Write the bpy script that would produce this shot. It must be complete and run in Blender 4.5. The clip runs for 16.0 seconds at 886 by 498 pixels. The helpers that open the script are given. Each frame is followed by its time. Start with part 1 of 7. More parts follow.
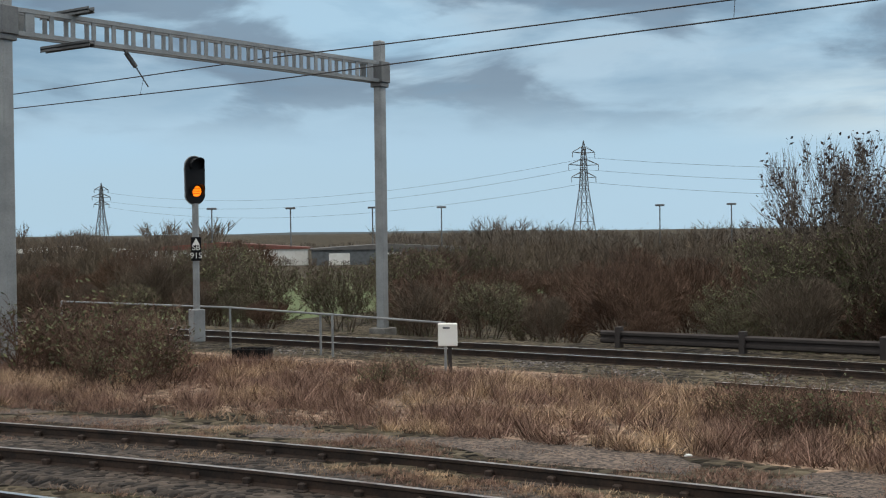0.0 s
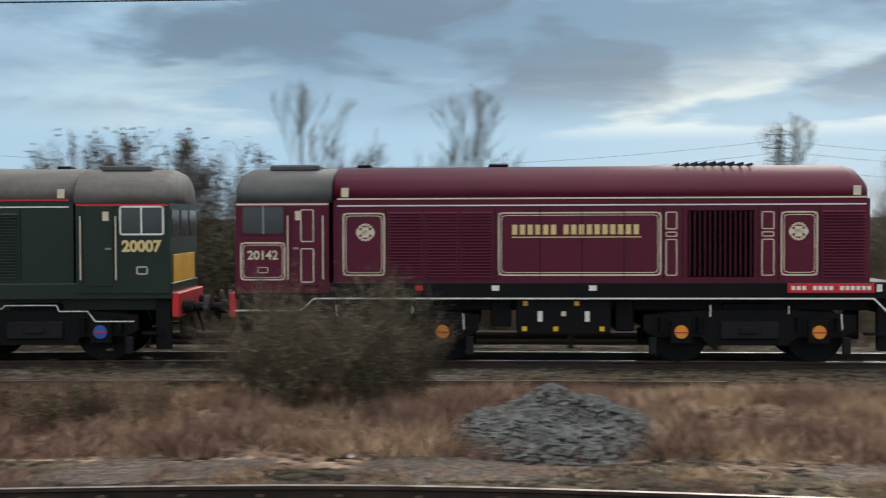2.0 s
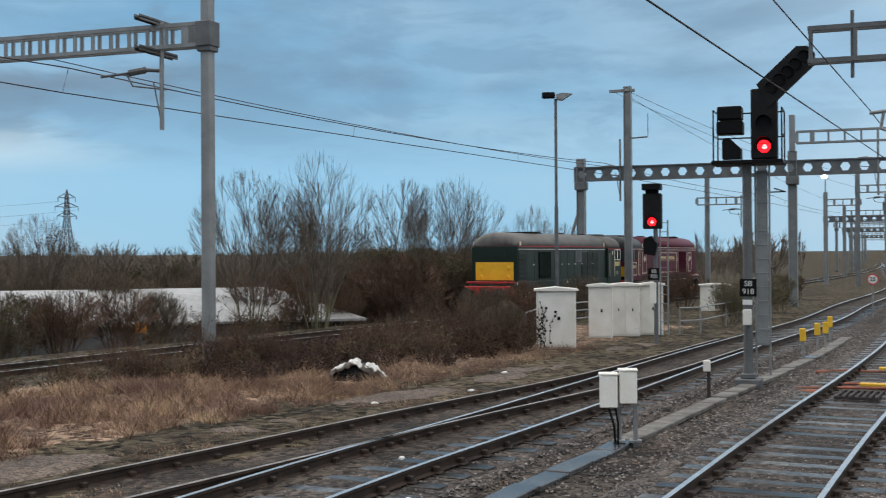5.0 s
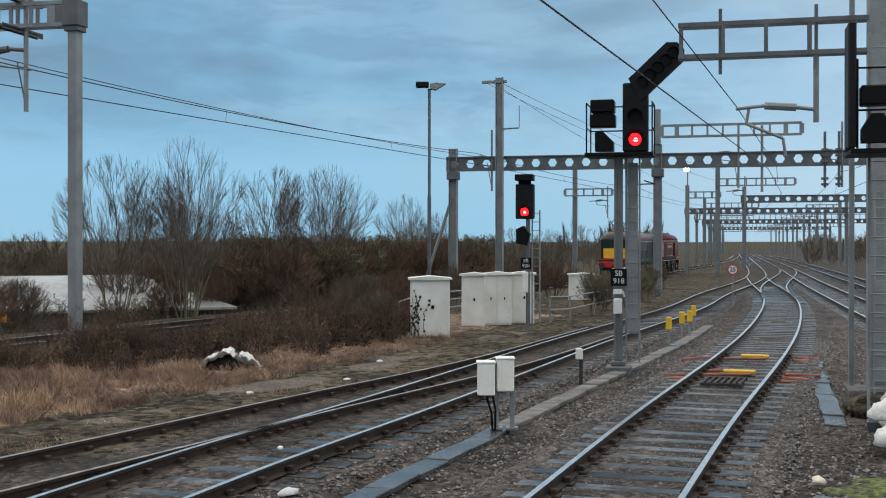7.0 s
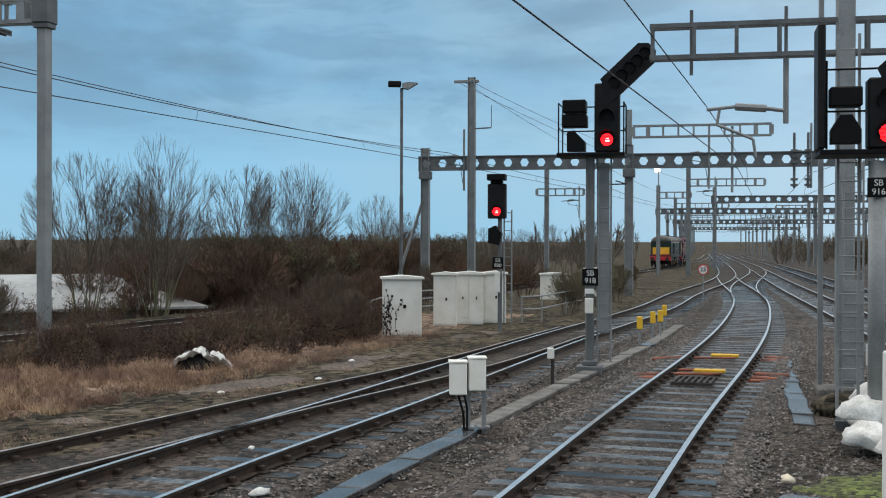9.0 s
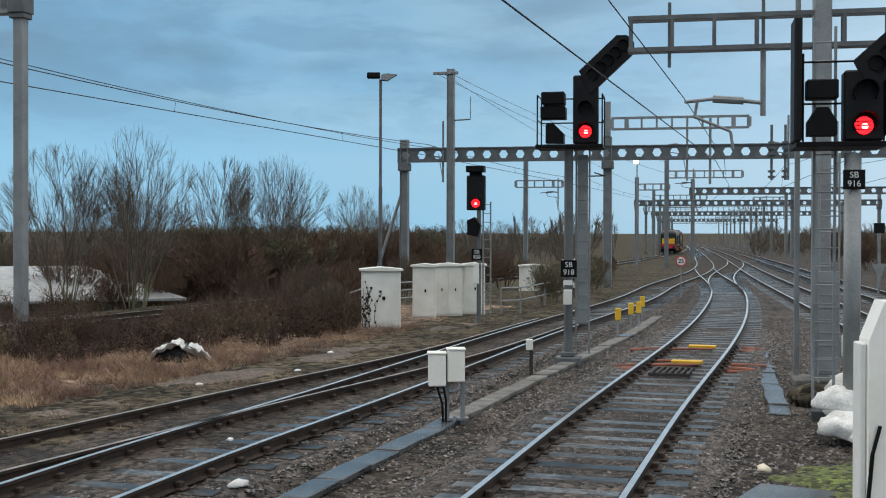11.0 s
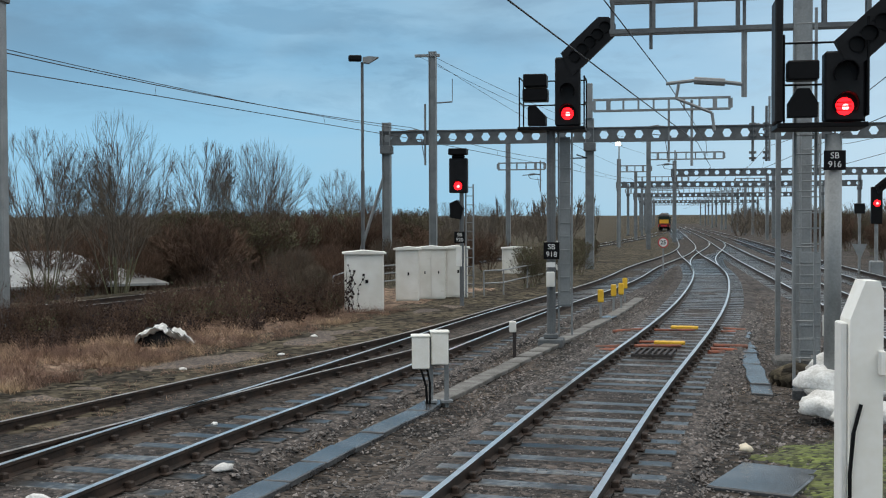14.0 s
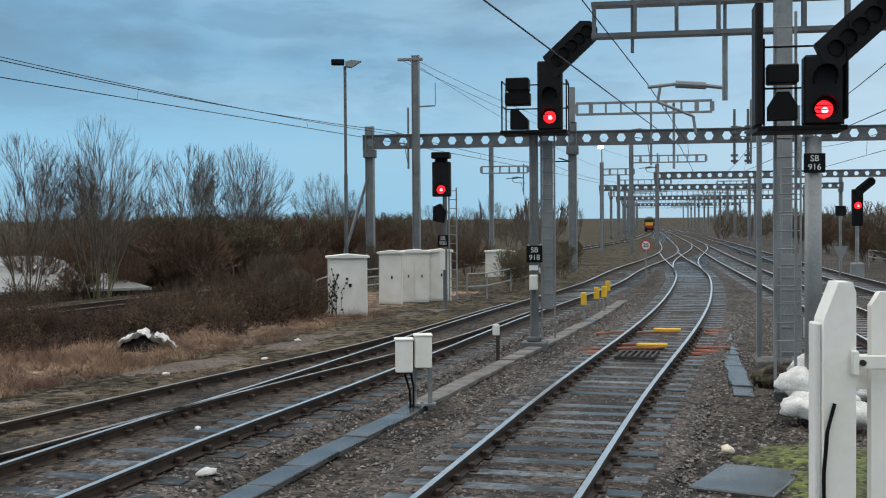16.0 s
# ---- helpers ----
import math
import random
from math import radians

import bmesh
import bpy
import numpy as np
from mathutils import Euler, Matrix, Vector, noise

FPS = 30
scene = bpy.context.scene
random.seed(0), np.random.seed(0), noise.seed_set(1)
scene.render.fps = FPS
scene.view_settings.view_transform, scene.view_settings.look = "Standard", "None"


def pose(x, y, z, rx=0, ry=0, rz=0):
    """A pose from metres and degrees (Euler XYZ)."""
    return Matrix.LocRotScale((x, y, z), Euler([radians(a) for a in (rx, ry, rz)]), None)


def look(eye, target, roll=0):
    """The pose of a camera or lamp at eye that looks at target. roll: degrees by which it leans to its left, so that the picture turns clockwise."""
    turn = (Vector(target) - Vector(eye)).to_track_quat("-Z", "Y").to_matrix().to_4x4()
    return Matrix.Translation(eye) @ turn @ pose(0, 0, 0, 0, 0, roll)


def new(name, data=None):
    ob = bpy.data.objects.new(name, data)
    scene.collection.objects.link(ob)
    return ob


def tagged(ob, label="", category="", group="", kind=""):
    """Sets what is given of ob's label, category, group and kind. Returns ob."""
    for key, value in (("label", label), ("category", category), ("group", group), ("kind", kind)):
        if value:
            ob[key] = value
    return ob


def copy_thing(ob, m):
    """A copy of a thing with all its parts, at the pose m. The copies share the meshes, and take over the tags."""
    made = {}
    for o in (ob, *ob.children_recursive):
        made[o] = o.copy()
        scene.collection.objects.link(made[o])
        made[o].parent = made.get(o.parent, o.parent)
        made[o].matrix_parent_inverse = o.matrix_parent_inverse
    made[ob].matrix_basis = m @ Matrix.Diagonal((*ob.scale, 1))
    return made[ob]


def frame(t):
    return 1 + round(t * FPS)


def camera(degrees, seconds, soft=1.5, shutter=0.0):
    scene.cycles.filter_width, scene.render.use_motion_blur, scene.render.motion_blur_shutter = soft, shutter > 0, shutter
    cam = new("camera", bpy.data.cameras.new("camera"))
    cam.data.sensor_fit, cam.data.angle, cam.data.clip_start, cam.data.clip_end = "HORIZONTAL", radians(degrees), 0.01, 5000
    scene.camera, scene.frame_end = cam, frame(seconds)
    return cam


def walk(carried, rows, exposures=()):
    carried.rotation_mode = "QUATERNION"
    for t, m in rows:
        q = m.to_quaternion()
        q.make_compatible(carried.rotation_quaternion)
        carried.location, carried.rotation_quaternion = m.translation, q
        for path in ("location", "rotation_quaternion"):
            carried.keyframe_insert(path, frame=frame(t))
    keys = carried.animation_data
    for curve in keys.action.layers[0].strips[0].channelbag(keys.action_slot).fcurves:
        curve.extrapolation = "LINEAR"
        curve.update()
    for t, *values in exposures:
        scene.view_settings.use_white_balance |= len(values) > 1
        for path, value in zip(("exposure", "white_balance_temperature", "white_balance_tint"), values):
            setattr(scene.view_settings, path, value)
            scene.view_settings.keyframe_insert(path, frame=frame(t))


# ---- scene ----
cam = camera(42.0, 16.0, soft=1.1, shutter=0.22)
walk(cam, [
    (0.0, pose(-0.087, -0.437, 2.6, 89.307, 0.718, 32.608)),
    (0.5, pose(-0.096, -0.414, 2.6, 89.188, 0.734, 30.495)),
    (1.0, pose(-0.072, -0.430, 2.6, 88.966, 0.582, 25.689)),
    (1.5, pose(-0.004, -0.413, 2.6, 88.833, 0.171, 15.154)),
    (2.0, pose(-0.014, -0.483, 2.6, 88.651, 0.199, -2.537)),
    (2.5, pose(-0.025, -0.570, 2.6, 88.742, 0.227, -23.691)),
    (3.0, pose(-0.036, -0.679, 2.6, 88.660, -0.054, -40.697)),
    (3.5, pose(-0.060, -0.617, 2.6, 88.938, -0.833, -51.782)),
    (4.0, pose(0.006, -0.505, 2.6, 89.610, -0.989, -59.248)),
    (4.5, pose(0.017, -0.359, 2.6, 90.304, -0.141, -64.790)),
    (5.0, pose(0.041, -0.154, 2.6, 90.376, 0.365, -69.529)),
    (7.5, pose(-0.013, -0.001, 2.6, 89.730, -0.107, -76.377)),
    (8.0, pose(-0.022, 0.003, 2.6, 89.711, -0.144, -76.840)),
    (8.5, pose(-0.007, 0.006, 2.6, 89.740, -0.208, -77.169)),
    (9.0, pose(0.000, 0.000, 2.6, 89.773, -0.158, -77.400)),
    (11.5, pose(-0.031, -0.011, 2.6, 89.193, -0.134, -78.634)),
    (12.0, pose(-0.035, 0.004, 2.6, 88.989, -0.074, -78.747)),
    (12.5, pose(-0.033, -0.002, 2.6, 88.812, -0.034, -78.882)),
    (13.0, pose(-0.039, -0.009, 2.6, 88.641, 0.025, -79.028)),
    (13.5, pose(-0.047, -0.001, 2.6, 88.537, 0.109, -79.169)),
    (14.0, pose(-0.034, -0.008, 2.6, 88.513, 0.195, -79.297)),
    (14.5, pose(-0.037, -0.007, 2.6, 88.530, 0.337, -79.414)),
    (15.0, pose(-0.033, -0.023, 2.6, 88.546, 0.438, -79.448)),
    (15.5, pose(-0.069, -0.019, 2.6, 88.604, 0.433, -79.622)),
    (16.0, pose(-0.073, -0.026, 2.6, 88.687, 0.384, -80.112)),
], exposures=[(0.0, 0.0, 6550, 11), (1.0, 0.06, 6550, 11), (2.0, 0.0, 6450, 11), (2.5, -0.05, 6350, 15), (3.0, -0.05, 6450, 18), (4.0, 0.0, 6500, 13), (5.0, 0.0, 6450, 12), (7.5, -0.03, 6300, 9), (16.0, -0.03, 6300, 9)])

# ---- sky and light ----
world = bpy.data.worlds.new("sky")
scene.world = world
world.use_nodes = True
wn, wl = world.node_tree.nodes, world.node_tree.links
wn.clear()


def wnode(kind, **inputs):
    nd = wn.new(kind)
    for k, v in inputs.items():
        nd.inputs[k.replace("_", " ")].default_value = v
    return nd


sky = wnode("ShaderNodeTexSky")
sky.sky_type, sky.sun_disc = "NISHITA", False
sky.sun_elevation, sky.sun_rotation = radians(5), radians(20)
sky.air_density, sky.dust_density, sky.ozone_density = 1.0, 1.0, 2.0
coord = wnode("ShaderNodeTexCoord")
sep = wnode("ShaderNodeSeparateXYZ")
wl.new(coord.outputs["Generated"], sep.inputs[0])


def wmath(op, a, b, clamp=False):
    nd = wn.new("ShaderNodeMath")
    nd.operation, nd.use_clamp = op, clamp
    for i, v in enumerate((a, b)):
        if isinstance(v, (int, float)):
            nd.inputs[i].default_value = v
        else:
            wl.new(v, nd.inputs[i])
    return nd.outputs[0]


def wramp(fac, stops):
    nd = wn.new("ShaderNodeValToRGB")
    cr = nd.color_ramp
    while len(cr.elements) < len(stops):
        cr.elements.new(0.5)
    for el, (p, c) in zip(cr.elements, stops):
        el.position, el.color = p, (*c, 1)
    wl.new(fac, nd.inputs[0])
    return nd.outputs[0]


def wmix(fac, a, b):
    nd = wn.new("ShaderNodeMix")
    nd.data_type = "RGBA"
    for i, v in ((0, fac), (6, a), (7, b)):
        if isinstance(v, (int, float)):
            nd.inputs[i].default_value = v
        elif isinstance(v, tuple):
            nd.inputs[i].default_value = (*v, 1)
        else:
            wl.new(v, nd.inputs[i])
    return nd.outputs[2]


def wrange(value, a, b):
    nd = wn.new("ShaderNodeMapRange")
    nd.interpolation_type = "SMOOTHSTEP"
    nd.inputs["From Min"].default_value, nd.inputs["From Max"].default_value = a, b
    wl.new(value, nd.inputs[0])
    return nd.outputs[0]


def wnoise(scale, detail, rough, offset, flatten, warp=0.0):
    """Cloud noise over the sky's dome, flattened into banks by stretching its height."""
    mp = wn.new("ShaderNodeMapping")
    mp.inputs["Location"].default_value, mp.inputs["Scale"].default_value = offset, (1, 1, flatten)
    wl.new(coord.outputs["Generated"], mp.inputs[0])
    nd = wnode("ShaderNodeTexNoise", Scale=scale, Detail=detail, Roughness=rough, Distortion=warp)
    wl.new(mp.outputs[0], nd.inputs["Vector"])
    return nd.outputs["Fac"]


Z = sep.outputs["Z"]
elev = wmath("MULTIPLY", Z, 2.2, True)
grey = wramp(elev, [(0.0, (0.31, 0.45, 0.55)), (0.14, (0.30, 0.44, 0.55)), (0.45, (0.29, 0.39, 0.47)), (1.0, (0.26, 0.35, 0.42))])
blue = wramp(elev, [(0.0, (0.23, 0.42, 0.55)), (0.14, (0.22, 0.42, 0.57)), (0.30, (0.17, 0.34, 0.49)), (0.55, (0.12, 0.26, 0.40)), (1.0, (0.18, 0.29, 0.40))])
east = wn.new("ShaderNodeMapRange")
for k, v in (("From Min", -0.2), ("From Max", 0.8)):
    east.inputs[k].default_value = v
wl.new(sep.outputs["X"], east.inputs[0])
clear = wmix(east.outputs[0], grey, blue)
# the low sun behind the cloud brightens the northern side, in a band of torn streaks under the deck
north = wrange(wmath("ADD", wmath("MULTIPLY", sep.outputs["Y"], 0.93), wmath("MULTIPLY", sep.outputs["X"], 0.30)), 0.74, 0.98)
band = wmath("MULTIPLY", wrange(Z, 0.065, 0.09), wrange(Z, 0.17, 0.10))
veil = wrange(wnoise(2.2, 5, 0.5, (3.1, 1.7, 0), 3.5), 0.40, 0.62)
streak = wrange(wnoise(3.0, 6, 0.55, (1.2, 7.7, 0.3), 6.5, 0.3), 0.47, 0.58)
deck = wrange(wnoise(2.6, 7, 0.55, (5.3, 4.2, 0.1), 4.2, 0.2), 0.42, 0.58)
puff = wrange(wnoise(5.5, 7, 0.52, (2.3, 8.2, 1.4), 3.0, 0.3), 0.48, 0.59)
soft = wrange(wnoise(2.4, 6, 0.5, (7.3, 2.2, 0.6), 4.5, 0.3), 0.50, 0.64)
tint = wmix(wmath("MULTIPLY", veil, 0.55), clear, (0.30, 0.43, 0.52))
tint = wmix(wmath("MULTIPLY", soft, wmath("MULTIPLY", wrange(Z, 0.04, 0.12), 0.6)), tint, (0.29, 0.46, 0.59))
tint = wmix(wmath("MULTIPLY", streak, wmath("MULTIPLY", north, band)), tint, (0.60, 0.68, 0.67))
tint = wmix(wmath("MULTIPLY", deck, wmath("MULTIPLY", wrange(Z, 0.07, 0.17), 0.78)), tint, (0.115, 0.205, 0.295))
tint = wmix(wmath("MULTIPLY", puff, wmath("MULTIPLY", wmath("MULTIPLY", wrange(Z, 0.075, 0.13), wrange(sep.outputs["X"], 0.95, 0.7)), 0.78)), tint, (0.12, 0.17, 0.23))
mottle = wrange(wnoise(9.0, 6, 0.6, (4.3, 1.2, 2.4), 3.6, 0.4), 0.46, 0.62)
tint = wmix(wmath("MULTIPLY", mottle, wmath("MULTIPLY", wrange(Z, 0.06, 0.13), wmath("ADD", wmath("MULTIPLY", east.outputs[0], 0.3), 0.2))), tint, (0.135, 0.25, 0.36))
# the unseen southern sky is made paler to brighten surfaces facing the camera
tint = wmix(wmath("MULTIPLY", wrange(sep.outputs["Y"], 0.25, -0.5), 0.75), tint, (0.55, 0.62, 0.66))
dim = wn.new("ShaderNodeVectorMath")
dim.operation = "SCALE"
dim.inputs["Scale"].default_value = 0.10
wl.new(sky.outputs[0], dim.inputs[0])
# an overcast sky is about three times brighter overhead than at the horizon
lift = wn.new("ShaderNodeMapRange")
lift.interpolation_type = "SMOOTHSTEP"
for k, v in (("From Min", 0.30), ("From Max", 0.85), ("To Min", 0.0), ("To Max", 1.0)):
    lift.inputs[k].default_value = v
wl.new(sep.outputs["Z"], lift.inputs[0])
tint = wmix(lift.outputs[0], tint, (1.2, 1.15, 1.08))
both = wmix(0.97, dim.outputs[0], tint)
backg = wnode("ShaderNodeBackground", Strength=1.45)
wl.new(both, backg.inputs[0])
wout = wn.new("ShaderNodeOutputWorld")
wl.new(backg.outputs[0], wout.inputs[0])

sun = new("sun", bpy.data.lights.new("sun", "SUN"))
sun.data.energy, sun.data.angle, sun.data.color = 0.9, radians(25), (1.0, 0.92, 0.8)
sun.matrix_world = look((0, 0, 0), (-0.35, -0.9, -0.5))


# ---- materials ----
def mat(name, color, rough=0.7, metal=0.0, color2=None, scale=3.0, fine=40.0, bump=0.0, wear=0.5, glow=0.0, island=0.0, stretch=(1, 1, 1), pebble=0.0, each=0.0):
    """A painted, stained or grown surface: two colours mixed by coarse and fine noise, with relief."""
    m = bpy.data.materials.new(name)
    m.use_nodes = True
    n, l = m.node_tree.nodes, m.node_tree.links
    b = n["Principled BSDF"]
    b.inputs["Roughness"].default_value, b.inputs["Metallic"].default_value = rough, metal
    color2 = color2 or tuple(c * 0.72 for c in color)
    tc = n.new("ShaderNodeTexCoord")
    mp = n.new("ShaderNodeMapping")
    mp.inputs["Scale"].default_value = stretch
    l.new(tc.outputs["Object"], mp.inputs[0])
    oi = n.new("ShaderNodeObjectInfo")
    coarse, grain = n.new("ShaderNodeTexNoise"), n.new("ShaderNodeTexNoise")
    for nd, s, d in ((coarse, scale, 5), (grain, fine, 3)):
        nd.noise_dimensions = "4D"
        nd.inputs["Scale"].default_value, nd.inputs["Detail"].default_value = s, d
        l.new(mp.outputs[0], nd.inputs["Vector"])
        l.new(oi.outputs["Random"], nd.inputs["W"])
    add = n.new("ShaderNodeMath")
    add.operation = "MULTIPLY_ADD"
    l.new(grain.outputs["Fac"], add.inputs[0])
    add.inputs[1].default_value = 0.6
    l.new(coarse.outputs["Fac"], add.inputs[2])
    rng = n.new("ShaderNodeMapRange")
    rng.inputs["From Min"].default_value, rng.inputs["From Max"].default_value = 0.62, 0.98
    rng.inputs["To Max"].default_value = 2 * wear
    l.new(add.outputs[0], rng.inputs[0])
    mx = n.new("ShaderNodeMix")
    mx.data_type, mx.clamp_factor = "RGBA", True
    mx.inputs[6].default_value, mx.inputs[7].default_value = (*color, 1), (*color2, 1)
    l.new(rng.outputs[0], mx.inputs[0])
    col = mx.outputs[2]
    if island:
        geo, hsv, mr = n.new("ShaderNodeNewGeometry"), n.new("ShaderNodeHueSaturation"), n.new("ShaderNodeMapRange")
        mr.inputs["To Min"].default_value, mr.inputs["To Max"].default_value = 1 - island, 1 + island
        l.new(geo.outputs["Random Per Island"], mr.inputs[0])
        l.new(mr.outputs[0], hsv.inputs["Value"])
        l.new(col, hsv.inputs["Color"])
        col = hsv.outputs[0]
    if each:
        hv, mv = n.new("ShaderNodeHueSaturation"), n.new("ShaderNodeMapRange")
        mv.inputs["To Min"].default_value, mv.inputs["To Max"].default_value = 1 - each, 1 + each
        l.new(oi.outputs["Random"], mv.inputs[0])
        l.new(mv.outputs[0], hv.inputs["Value"])
        l.new(col, hv.inputs["Color"])
        col = hv.outputs[0]
    height = add.outputs[0]
    if pebble:
        # small stones: each cell its own shade, with a rounded top
        vor, hp, mp2, gr = n.new("ShaderNodeTexVoronoi"), n.new("ShaderNodeHueSaturation"), n.new("ShaderNodeMapRange"), n.new("ShaderNodeSeparateColor")
        vor.inputs["Scale"].default_value = pebble
        l.new(mp.outputs[0], vor.inputs["Vector"])
        l.new(vor.outputs["Color"], gr.inputs[0])
        mp2.inputs["To Min"].default_value, mp2.inputs["To Max"].default_value = 0.08, 1.85
        l.new(gr.outputs[0], mp2.inputs[0])
        l.new(mp2.outputs[0], hp.inputs["Value"])
        l.new(col, hp.inputs["Color"])
        col = hp.outputs[0]
        sb = n.new("ShaderNodeMath")
        sb.operation = "SUBTRACT"
        l.new(add.outputs[0], sb.inputs[0])
        l.new(vor.outputs["Distance"], sb.inputs[1])
        height = sb.outputs[0]
    l.new(col, b.inputs["Base Color"])
    if glow:
        b.inputs["Emission Color"].default_value, b.inputs["Emission Strength"].default_value = (*color, 1), glow
    if bump:
        bp = n.new("ShaderNodeBump")
        bp.inputs["Strength"].default_value, bp.inputs["Distance"].default_value = 0.8, bump
        l.new(height, bp.inputs["Height"])
        l.new(bp.outputs[0], b.inputs["Normal"])
    return m


